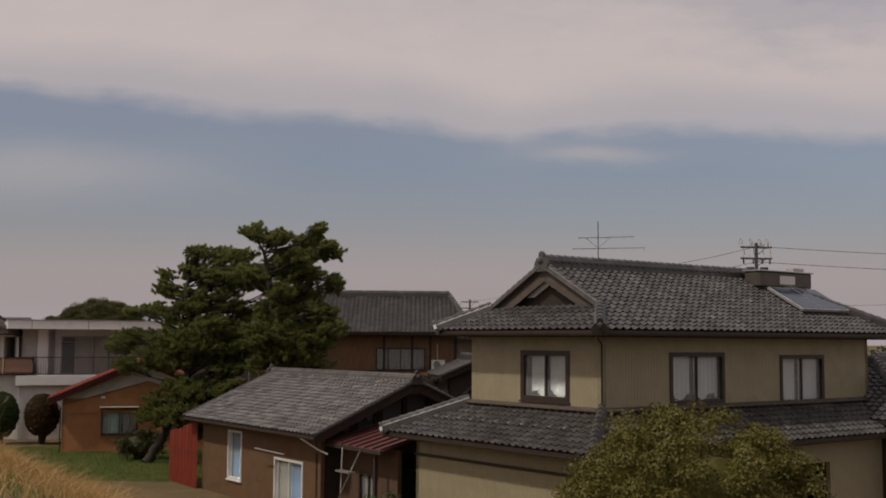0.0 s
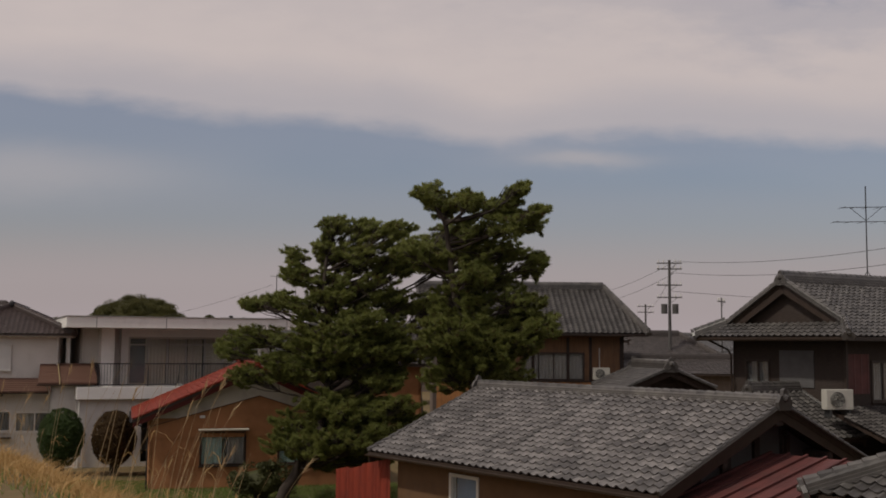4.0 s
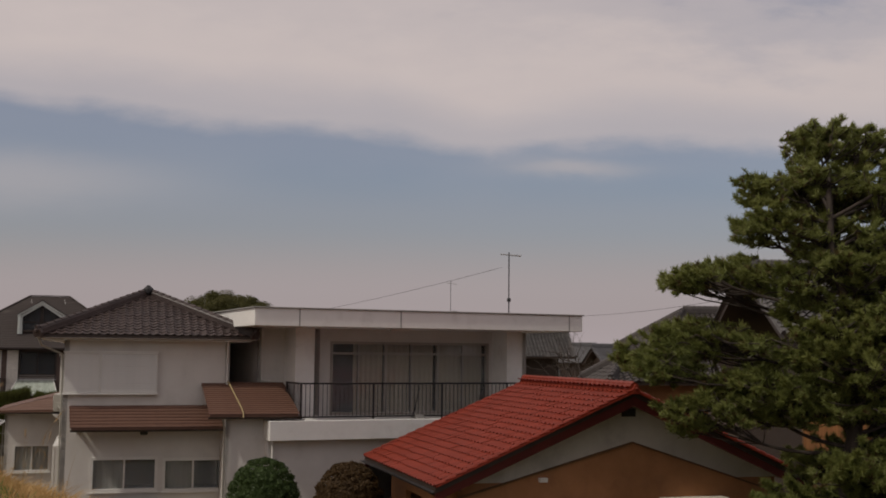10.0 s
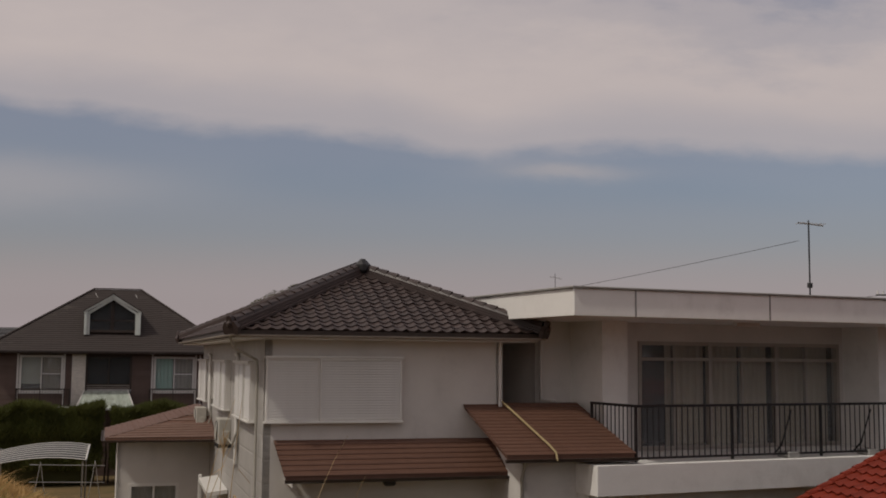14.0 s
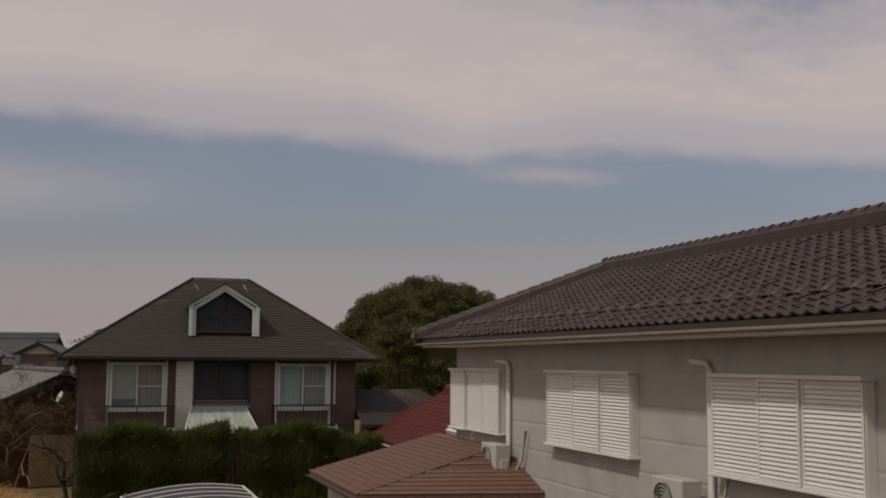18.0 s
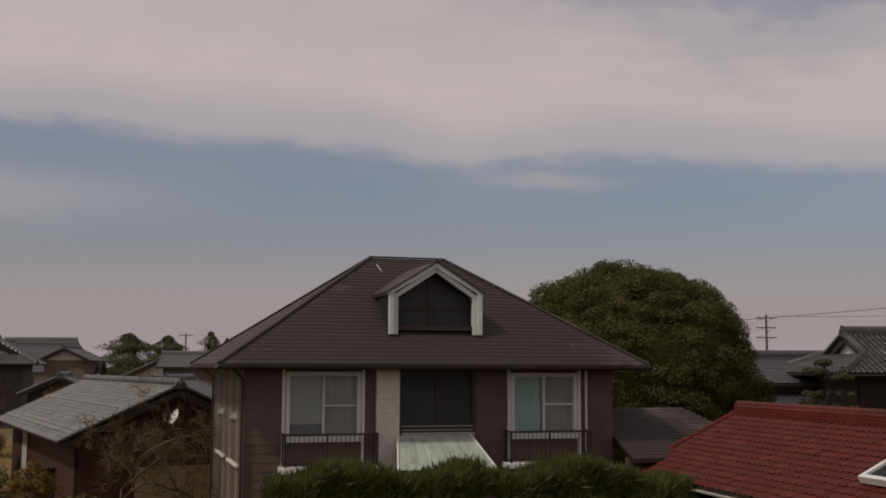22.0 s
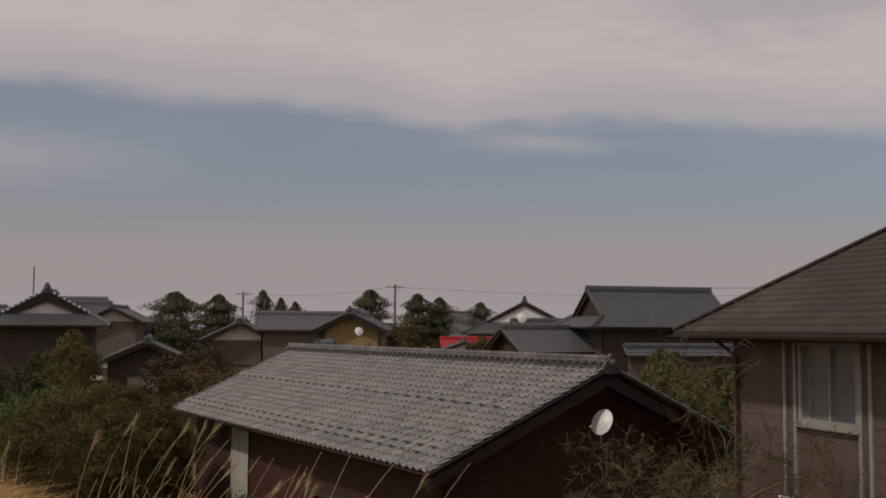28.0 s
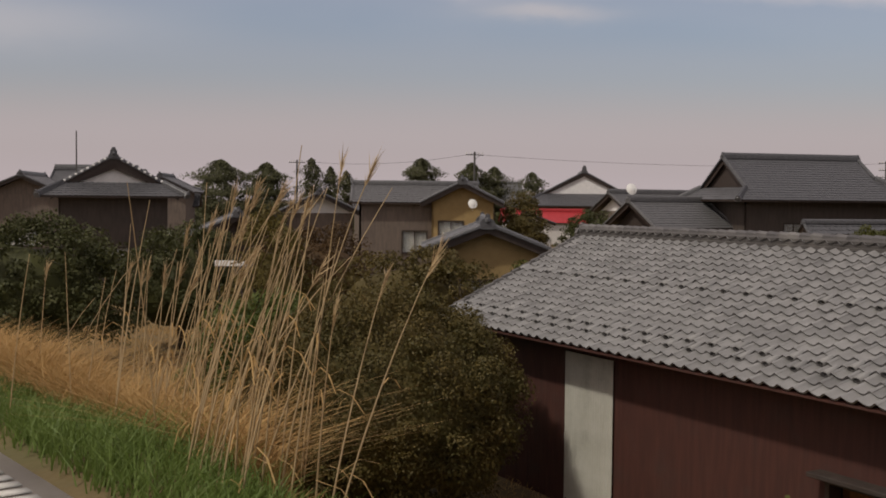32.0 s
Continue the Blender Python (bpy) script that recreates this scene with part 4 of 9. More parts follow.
TILE_G = tile_mesh("roof_tile", KAWARA_DARK, 0.235, 0.2, 0.042, 0.03)
TILE_RED = tile_mesh("roof_tile", RED_TILE, 0.26, 0.26, 0.05, 0.05)
TILE_BROWN = tile_mesh("roof_tile", BROWN_ROOF)
TILE_RED_DARK = tile_mesh("roof_tile", RED_TILE_DARK, 0.24, 0.235, 0.042, 0.034)
TILE_SLATE = slate_mesh("slate", SLATE)
TILE_FAR = tile_mesh("roof_tile", FAR_ROOF, 0.34, 0.3, 0.04, 0.036, True)
TILE_FAR_LIGHT = tile_mesh("roof_tile", FAR_ROOF_LIGHT, 0.34, 0.3, 0.04, 0.036, True)


def skirt(house, top, low, me, near, own, material, w=0.275, e=0.235):
    """A lean-to slope between a top edge and an eave edge (both left to right as seen from outside)."""
    poly = [low[0], low[1], top[1], top[0]]
    slope = part("lower_roof", prism(poly, (0, 0, -0.11)), BROWN_TRIM, house)
    lay_tiles(slope, poly, me, w, e, near, own)
    return slope


def beige_house():
    h = thing("beige_house", "two-storey house with beige ribbed siding and grey tiled hip-and-gable roof", "house", 4.13, 28.9, 0, 37)
    W1 = [(2.26, 4.2, 1.91, 1.33)]
    W2 = [(2.62, 4.12, 2.25, 1.38), (7.5, 3.75, 2.15, 1.67)]
    a = wall(h, 0, 5.4, 0, 0, 3.3, 6.05, BEIGE, W1)
    b = wall(h, 0, 0, 12.1, 0, 3.3, 6.05, BEIGE, W2)
    wall(h, 12.1, 0, 12.1, 5.4, 0, 6.05, BEIGE)
    wall(h, 12.1, 5.4, 0, 5.4, 0, 6.05, BEIGE)
    part("corner_trim", solid(-0.03, 0.05, -0.03, 0.05, 3.3, 6.0), BEIGE, h)
    net = [(0.02, 0.46, CURTAIN), (0.52, 0.98, CURTAIN)]
    window(a, *W1[0], BROWN_TRIM, 2, [(0.1, 0.47, CURTAIN), (0.5, 0.9, CURTAIN)], label="dark brown framed window with white net curtains", fw=0.11)
    window(b, *W2[0], BROWN_TRIM, 2, net, label="dark brown framed window with white curtains", fw=0.09)
    window(b, *W2[1], BROWN_TRIM, 2, [(0.02, 0.46, CURTAIN), (0.52, 0.98, CURTAIN)], label="tall dark brown framed window with white curtains", fw=0.09)
    for k, (ax, bx, yaw) in enumerate(((0, 5.4, -90), (0, 12.1, 0))):
        part("base_trim", solid(ax, bx, -0.04, 0.0, 3.92, 4.02), CREAM if k == 0 else BROWN_TRIM, h, at=pose(0, 5.4 if k == 0 else 0, 0, 0, 0, yaw))
        part("flashing", prism([(ax - 0.1, -0.02, 4.06), (bx, -0.02, 4.06), (bx, -0.22, 4.0), (ax - 0.1, -0.22, 4.0)], (0, 0, 0.04)), BARGE, h, "brown metal flashing", at=pose(0, 5.4 if k == 0 else 0, 0, 0, 0, yaw))
    roof(h, -0.77, 13.0, -0.71, 6.0, 6.1, 7.92, ("irimoya", 1.15), ("hip", 3.6), KAWARA, TILE_A, near=(-0.8, -0.7), own=280, faces="fl", gable=DARK_WOOD, trim=BARGE, endr=0.6)
    part("gable_vent", prism([(0.6, 1.7, 7.06), (0.6, 2.0, 7.06), (0.6, 2.65, 7.4), (0.6, 3.3, 7.06), (0.6, 3.6, 7.06), (0.6, 2.65, 7.62)], (0.03, 0, 0)), PLASTER, h, "pale arched gable brace")
    gutter(h, (-0.83, -0.77, 6.02), (13.0, -0.77, 6.02))
    gutter(h, (-0.83, 6.0, 6.02), (-0.83, -0.77, 6.02))
    part("soffit", solid(-0.7, 12.9, -0.65, 5.9, 5.93, 5.99), DARK_WOOD, h)
    # ground floor and its lower roof
    wall(h, -1.15, 6.6, -1.15, -0.85, 0, 3.05, BEIGE, [])
    wall(h, -1.15, -0.85, 12.1, -0.85, 0, 3.05, BEIGE, [(3.0, 0.5, 1.8, 1.8), (8.0, 0.5, 1.8, 1.8)])
    wall(h, 2.0, 6.6, -1.15, 6.6, 0, 3.05, BEIGE, [])
    part("wall_band", solid(-1.2, -1.15, -0.9, 6.65, 2.42, 2.5), BROWN_TRIM, h)
    skirt(h, ((0, 5.4, 3.95), (0, 0, 3.95)), ((-1.78, 7.28, 3.08), (-1.78, -1.46, 3.08)), TILE_A, (-1.8, -1.4), 120, KAWARA)
    skirt(h, ((0, 0, 3.95), (12.1, 0, 3.95)), ((-1.78, -1.46, 3.08), (12.6, -1.46, 3.08)), TILE_A, (-1.8, -1.4), 0, KAWARA)
    skirt(h, ((2.5, 5.4, 3.95), (0, 5.4, 3.95)), ((2.5, 7.28, 3.08), (-1.78, 7.28, 3.08)), TILE_A, (-1.8, 7), 0, KAWARA)
    hood = snow_guard_mesh("snow_guard", KAWARA, 0.75)
    snow_guards(h, [(-1.78, 6.6, 3.08), (-1.78, -0.9, 3.08), (0, 0, 3.95)], hood, 0.275, 0.235, (4,))
    ridge("hip_ridge", h, (-1.8, -1.48, 3.1), (0, 0, 3.97), KAWARA, 0.26, 0.26, True, (0.42, 0))
    ridge("hip_ridge", h, (-1.8, 7.3, 3.1), (0, 5.4, 3.97), KAWARA, 0.26, 0.26, True, (0.42, 0))
    gutter(h, (-1.84, 7.3, 3.0), (-1.84, -1.5, 3.0))
    gutter(h, (-1.84, -1.52, 3.0), (12.6, -1.52, 3.0))
    pipe("downpipe", [(-1.84, -1.2, 2.95), (-1.5, -0.95, 2.7), (-1.22, -0.92, 2.5), (-1.22, -0.92, 0)], 0.035, BROWN_TRIM, h)
    pipe("downpipe", [(-0.8, -0.6, 5.98), (-0.1, -0.1, 5.75), (-0.06, -0.06, 5.6), (-0.06, -0.06, 4.1)], 0.03, BROWN_TRIM, h)
    return h


beige_house()


def solar_heater():
    """The water heater on the beige house: tank over a glazed collector, on the roof slope."""
    ob = thing("solar_water_heater", "solar water heater with steel tank on the tiled roof", "solar heater", 4.13, 28.9, 0, 37)
    tilt = pose(9.1, 0.35, 6.74, 29, 0, 0)
    part("collector", solid(0, 2.5, 0, 1.5, 0.06, 0.16, 0.01), ALU, ob, at=tilt)
    glass = bpy.data.materials.new("collector_glass")
    glass.use_nodes = True
    b = glass.node_tree.nodes["Principled BSDF"]
    b.inputs["Base Color"].default_value, b.inputs["Roughness"].default_value = (0.03, 0.045, 0.07, 1), 0.12
    for k in range(2):
        part("collector_pane", solid(0.06 + 1.22 * k, 1.2 + 1.22 * k, 0.06, 1.44, 0.16, 0.17), glass, ob, at=tilt)
    part("tank", solid(8.9, 11.7, 1.75, 2.35, 7.62, 8.12, 0.04), TANK_BROWN, ob, "brown-grey steel tank")
    part("tank_lid", solid(8.85, 11.75, 1.7, 2.4, 8.12, 8.16, 0.01), ALU, ob)
    part("tank_plate", solid(9.95, 10.75, 1.73, 1.75, 7.72, 8.0), WHITE_METAL, ob)
    part("valve_box", solid(10.9, 11.5, 1.9, 2.2, 8.16, 8.3, 0.02), ALU, ob)
    for k in (0.2, 1.25, 2.3):
        pipe("strut", [(9.1 + k, 1.6, 7.5), (9.1 + k, 1.95, 7.65)], 0.02, ALU, ob)
    return ob


solar_heater()


def side_house():
    """The neighbour's low wing beyond the beige house."""
    h = thing("tiled_annex", "dark tiled single-storey annex beside the beige house", "house", 14.2, 33.5, 0, 37)
    wall(h, 0.6, 6, 0.6, 0.6, 0, 3.4, DARK_WOOD)
    wall(h, 0.6, 0.6, 7, 0.6, 0, 3.4, DARK_WOOD)
    wall(h, 7, 0.6, 7, 6, 0, 3.4, DARK_WOOD)
    wall(h, 7, 6, 0.6, 6, 0, 3.4, DARK_WOOD)
    roof(h, 0, 8, 0, 6.4, 3.45, 5.2, ("hip", 3.0), ("gable", 0), KAWARA, TILE_A, near=(0, 0), own=60, faces="lf")
    return h


side_house()


def back_house():
    """The house behind, between the beige house and the shed."""
    h = thing("dark_back_house", "two-storey house with dark plank walls and grey tiled hip-and-gable roof", "house", 5.03, 49.67, 0, 30)
    W = [(0.62, 4.38, 1.1, 0.86)]
    WB = [(1.25, 3.95, 1.2, 1.3), (4.2, 4.1, 1.2, 1.4)]
    a = wall(h, 0, 5, 0, 0, 0, 6.0, DARK_WOOD, W)
    f = wall(h, 0, 0, 8.5, 0, 0, 6.0, DARK_WOOD, WB)
    wall(h, 8.5, 0, 8.5, 5, 0, 6.0, DARK_WOOD)
    wall(h, 8.5, 5, 0, 5, 0, 6.0, DARK_WOOD)
    window(a, *W[0], BROWN_TRIM, 2, [(0.08, 0.45, CURTAIN_GREY), (0.55, 0.92, CURTAIN_GREY)], label="small brown window with pale blinds")
    for w in WB:
        window(f, *w, BROWN_TRIM, 2, [(0.0, 1.0, CURTAIN_GREY)], label="brown window with grey curtains")
    part("grey_panel", solid(2.2, 3.7, -0.03, 0.0, 4.35, 5.6), GREY_SHEET, h, "weathered grey sheet on the wall", at=a.matrix_basis.copy())
    part("rust_panel", solid(0.06, 1.1, -0.03, 0.0, 4.2, 5.5), RUST, h, "rusty red-brown wall panel")
    part("corner_board", solid(-0.05, 0.05, -0.05, 0.05, 0, 5.9), BROWN_TRIM, h)
    roof(h, -0.95, 9.4, -0.9, 5.9, 6.05, 7.98, ("irimoya", 0.8), ("gable", 0), KAWARA, TILE_A, near=(-1, -1), own=60, faces="fl", gable=DARK_WOOD, endr=0.55, ridge_h=0.34)
    gutter(h, (-1.0, 5.9, 5.98), (-1.0, -0.95, 5.98))
    pipe("downpipe", [(-0.95, 5.3, 5.95), (-0.2, 5.06, 5.6), (-0.06, 5.04, 5.4), (-0.06, 5.04, 3.4)], 0.04, BROWN_TRIM, h)
    # low wing with a plastered gable
    roof(h, -2.35, 0.0, -0.75, 4.7, 2.85, 4.25, ("gable", 0), ("gable", 0), KAWARA, TILE_A, near=(-2, -1), own=60, faces="f", endr=0.5, ridge_h=0.28)
    wall(h, -2.0, 4.2, -2.0, -0.2, 0, 2.85, DARK_WOOD)
    wall(h, -2.0, -0.2, -0.1, -0.2, 0, 2.85, DARK_WOOD)
    part("gable_wall", prism([(-2.0, -0.3, 2.8), (-2.0, 4.3, 2.8), (-2.0, 2.0, 4.0)], (0.1, 0, 0)), WHITE_WALL, h, "white plastered gable")
    skirt(h, ((-0.9, 0, 3.75), (8.5, 0, 3.75)), ((-1.1, -2.2, 2.95), (9.0, -2.2, 2.95)), TILE_A, (0, -2), 0, KAWARA)
    wall(h, 0.1, -1.7, 9, -1.7, 0, 2.95, DARK_WOOD)
    air_conditioner(4.46, 48.95, 3.5, 12, "ivory air conditioner unit on the lower tiled roof", (0.95, 0.32, 0.64), feet=0.24)
    tv_aerial(7.6, 54.2, 8.1, 3.6, 4, "tall tv aerial with two booms on the tiled roof")
    return h


back_house()


def tiled_shed():
    h = thing("tiled_shed", "low shed with tan mortar walls and silver-grey tiled gable roof", "shed", -6.79, 46.06, 0, -54.8)
    W = [(2.42, 0.68, 1.15, 1.75), (6.25, 0.25, 2.05, 1.5)]
    f = wall(h, 0.2, -3.3, 9.7, -3.3, 0, 2.85, TAN_WALL, W)
    wall(h, 0.2, 3.3, 0.2, -3.3, 0, 2.85, TAN_WALL)
    wall(h, 9.7, 3.3, 0.2, 3.3, 0, 2.85, DARK_WOOD)
    wall(h, 9.5, -3.3, 9.5, 3.3, 0, 2.75, DARK_WOOD, [(2.6, 0.0, 1.2, 2.0)])
    part("gable_wall", prism([(9.5, -3.4, 2.75), (9.5, 3.4, 2.75), (9.5, 0, 4.36)], (-0.1, 0, 0)), GREY_SHEET, h, "dark grey gable wall")
    for y in (-2.1, -1.2, 1.0):
        part("gable_strut", solid(9.58, 9.66, y - 0.05, y + 0.05, 2.82, 4.2 - abs(y) * 0.47), BROWN_TRIM, h)
    part("purlin_end", solid(9.5, 10.2, -0.12, 0.12, 4.0, 4.2), DARK_WOOD, h)
    for sg in (-1, 1):
        part("purlin_end", solid(9.5, 10.2, sg * 1.8 - 0.08, sg * 1.8 + 0.08, 3.2, 3.36), DARK_WOOD, h)
    for y in np.linspace(-2.9, 2.9, 7):
        top = 4.3 - abs(y) * 0.47
        part("gable_post", solid(9.5, 9.58, y - 0.09, y + 0.09, 2.4, top), DARK_WOOD, h)
    part("gable_beam", solid(9.5, 9.62, -3.5, 3.5, 2.62, 2.82), DARK_WOOD, h)
    window(f, *W[0], WHITE_METAL, 1, [(0.0, 0.75, CURTAIN_BLUE), (0.75, 1.0, CURTAIN)], label="narrow white window with a blue curtain")
    window(f, *W[1], WHITE_METAL, 2, [(0.4, 1.0, CURTAIN_BLUE), (0.0, 0.36, CURTAIN_GREY)], label="white sliding window with a blue curtain")
    roof(h, -0.45, 10.25, -3.85, 3.85, 2.78, 4.46, ("gable", 0), ("gable", 0), KAWARA, TILE_B, near=(5, -3.8), own=290, faces="f", ridge_w=0.24, ridge_h=0.2, endr=0.5)
    gutter(h, (-0.45, -3.92, 2.72), (10.2, -3.92, 2.72))
    pipe("downpipe", [(9.4, -3.9, 2.66), (9.9, -3.5, 2.3), (10.3, -3.4, 2.2)], 0.03, WHITE_METAL, h)
    pipe("canopy_rail", [(5.9, -3.8, 2.05), (8.1, -3.8, 2.02)], 0.03, ALU, h)
    # rusty lean-to on the gable side
    lean = part("lean_to_roof", prism([(9.66, -3.1, 2.52), (13.1, -3.1, 2.52), (13.1, 0.3, 3.36), (9.66, 0.3, 3.36)], (0, 0, -0.05)), RUST, h, "rusted red-brown sheet roof with battens")
    part("lean_to_roof", prism([(13.1, 0.3, 3.36), (9.66, 0.3, 3.36), (9.66, 2.6, 2.8), (13.1, 2.6, 2.8)], (0, 0, -0.05)), RUST, h)
    for k in range(8):
        x = 9.7 + 0.47 * k
        part("batten", prism([(x, -3.12, 2.52), (x + 0.06, -3.12, 2.52), (x + 0.06, 0.3, 3.365), (x, 0.3, 3.365)], (0, 0, 0.05)), RUST, lean)
    part("eaves_rail", solid(9.6, 13.1, -3.18, -3.1, 2.4, 2.5), DARK_WOOD, lean)
    pipe("hose", [(10.9, -3.2, 2.45), (10.95, -3.25, 2.0), (10.85, -3.25, 0.0)], 0.02, PLASTIC, lean)
    pipe("prop", [(12.0, -3.2, 2.45), (11.6, -3.25, 1.9), (10.9, -3.3, 0.9), (10.6, -3.3, 0.0)], 0.022, ALU, lean)
    back = wall(h, 9.66, -2.55, 13.1, -2.55, 0, 2.5, OLD_BOARDS, [(1.25, 0.15, 0.95, 1.5)], name="lean_to_wall", label="brown boarded wall under the lean-to")
    window(back, 1.25, 0.15, 0.95, 1.5, BROWN_TRIM, 2, [(0.0, 0.45, CURTAIN_GREY)], label="dim brown-framed door window")
    part("shelf_board", solid(10.9, 11.7, -3.45, -3.2, 1.72, 1.77), ALU, lean)
    for y in (-3.0, 2.4):
        part("post", solid(12.5, 12.6, y - 0.05, y + 0.05, 0, 2.3), DARK_WOOD, h)
    return h


tiled_shed()


def red_fence():
    ob = thing("red_sheet_fence", "tall fence of red corrugated sheets beside the shed", "fence", -11.25, 46.45, 0, -56)
    for k in range(4):
        top = 2.05 + 0.14 * k
        bm = bmesh.new()
        n = 24
        for i in range(n):
            x0, x1 = 0.75 * i / n, 0.75 * (i + 1) / n
            y0, y1 = 0.018 * math.sin(i * 2.1), 0.018 * math.sin((i + 1) * 2.1)
            vs = [bm.verts.new(c) for c in ((x0, y0, 0), (x1, y1, 0), (x1, y1, top + 0.14 * (i + 1) / n), (x0, y0, top + 0.14 * i / n))]
            bm.faces.new(vs)
        bmesh.ops.remove_doubles(bm, verts=bm.verts, dist=1e-4)
        bmesh.ops.solidify(bm, geom=list(bm.faces), thickness=0.006)
        part("sheet", bm, RED_SHEET, ob, at=pose(0.74 * k, 0.01 * (k % 2), -0.05 * (k == 1)))
        part("post", solid(-0.04, 0.04, 0.03, 0.11, 0, top - 0.05), DARK_WOOD, ob, at=pose(0.74 * k, 0, 0))
    return ob


red_fence()


def plank_house():
    """The two-storey house behind the pines."""
    h = thing("plank_house", "two-storey house with orange-brown planks and grey tiled roof behind the pines", "house", -11.5, 67.3, 0, 1.5)
    W = [(4.2, 4.05, 2.95, 1.3)]
    boards = surface("weathered_brown_boards", (0.22, 0.115, 0.055), (0.14, 0.075, 0.04), 0.7, 2, 40, 0.25, stretch=(6, 6, 0.6), stain=0.35)
    f = wall(h, 3.3, 0, 12.4, 0, 0, 6.2, boards, W)
    wall(h, 12.4, 0, 12.4, 6.5, 0, 6.2, DARK_WOOD)
    wall(h, 3.3, 6.5, 3.3, 0, 0, 6.2, DARK_WOOD)
    wall(h, 12.4, 6.5, 3.3, 6.5, 0, 6.2, DARK_WOOD)
    for i in range(38):
        bm = solid(3.3 + i * 0.24, 3.3 + i * 0.24 + 0.232, -0.035, -0.005, 2.55 + 0.06 * (i * 7 % 5), 3.95)
        part("plank", bm, ORANGE_WOOD, h)
    part("rail_board", solid(3.3, 12.4, -0.06, 0.0, 3.95, 4.02), DARK_WOOD, h)
    for w in W:
        window(f, *w, BROWN_TRIM, 4, [(0, 1, CURTAIN_GREY)], label="row of four small brown-framed windows")
    for x in (7.9, 9.6, 10.7, 12.2):
        part("wall_post", solid(x, x + 0.14, -0.03, -0.004, 4.02, 6.1), DARK_WOOD, h)
    roof(h, 2.4, 13.4, -0.9, 7.4, 6.3, 8.65, ("gable", 0), ("hip", 1.4), KAWARA, TILE_A, near=(13, -1), own=120, faces="f")
    gutter(h, (2.4, -0.97, 6.22), (13.4, -0.97, 6.22))
    skirt(h, ((9.6, 0, 3.7), (14.5, 0, 3.7)), ((9.6, -2.4, 3.0), (15.5, -2.4, 3.0)), TILE_A, (15, -2), 60, KAWARA)
    wall(h, 9.8, -1.8, 14.6, -1.8, 0, 3.1, DARK_WOOD)
    # small tiled gable at the right corner
    wall(h, 14.4, -1.6, 14.4, 5, 0, 3.1, DARK_WOOD)
    air_conditioner(-11.5 + 11.25, 67.3 + 0.05, 4.0, 1.5, "ivory air conditioner unit hung on the plank wall")
    pipe("conduit", [(11.2, -0.06, 4.6), (11.2, -0.06, 5.6)], 0.03, PLASTIC, h)
    return h


plank_house()


def red_roof_house():
    h = thing("red_roof_cottage", "low orange-brown cottage with a red tiled gable roof", "house", -15.40, 58.1, 0, -75)
    W = [(1.95, 0.9, 1.75, 1.3), (5.0, 0.9, 1.4, 1.3)]
    f = wall(h, -0.25, -4.1, -0.25, 3.9, 0, 2.75, ORANGE_WALL, W)
    wall(h, -6.4, -4.1, -0.25, -4.1, 0, 2.75, ORANGE_WALL, [(1.6, 0.9, 1.6, 1.2)])
    wall(h, -0.25, 3.9, -6.4, 3.9, 0, 2.75, ORANGE_WALL)
    wall(h, -6.4, 3.9, -6.4, -4.1, 0, 2.75, ORANGE_WALL)
    part("gable_wall", prism([(-0.25, -4.15, 2.75), (-0.25, 3.95, 2.75), (-0.25, 0.0, 4.62)], (-0.12, 0, 0)), CREAM, h, "cream plaster gable")
    part("low_gable", prism([(-0.25, -4.1, 2.0), (-0.25, 3.6, 2.0), (-0.25, 3.6, 2.5), (-0.25, 0.12, 3.62), (-0.25, -4.1, 2.45)], (0.06, 0, 0)), ORANGE_WALL, h)
    part("gable_band", prism([(-0.2, -4.1, 2.42), (-0.2, 0.12, 3.59), (-0.2, 3.6, 2.47), (-0.2, 3.6, 2.51), (-0.2, 0.12, 3.63), (-0.2, -4.1, 2.46)], (0.06, 0, 0)), TAN_WALL, h)
    part("gable_vent", solid(-0.26, -0.2, -0.12, 0.22, 4.2, 4.38), PLASTIC_DARK, h, "small dark louvre")
    part("lamp_box", solid(-0.2, -0.1, -2.2, -2.0, 2.75, 2.85, 0.01), WHITE_METAL, h)
    window(f, *W[0], BROWN_TRIM, 2, [(0.0, 0.55, CURTAIN_GREEN), (0.6, 1.0, CURTAIN_GREY)], label="brown-framed window with pale curtain", out=0.06)
    window(f, *W[1], BROWN_TRIM, 2, [(0.0, 1.0, CURTAIN_GREEN)], label="brown-framed window with green curtain", out=0.06)
    for w in W:
        part("window_hood", solid(-0.19, 0.22, -4.1 + w[0] - 0.1, -4.1 + w[0] + w[2] + 0.1, 2.28, 2.34, 0.01), CREAM, h)
    roof(h, -6.9, 0.3, -4.75, 4.5, 2.74, 4.8, ("gable", 0), ("gable", 0), RED_TILE, TILE_RED, 0.26, 0.26, near=(-2, -4.7), own=290, faces="f", slab=BROWN_TRIM, trim=RED_TILE_DARK, ridge_w=0.26, ridge_h=0.2, endr=0.22, ym=-0.05)
    gutter(h, (-6.9, -4.82, 2.67), (0.3, -4.82, 2.67), BLACK_METAL)
    pipe("downpipe", [(-0.1, -4.78, 2.6), (-0.3, -4.3, 2.4), (-0.3, -4.18, 2.3), (-0.3, -4.18, 0)], 0.03, BLACK_METAL, h)
    for y in np.linspace(-4.2, 4.0, 9):
        if abs(y) > 0.5:
            z = 4.78 - abs(y) * 0.46
            part("purlin_end", solid(-0.2, 0.24, y - 0.05, y + 0.05, z - 0.2, z - 0.08), BROWN_TRIM, h)
    return h


red_roof_house()


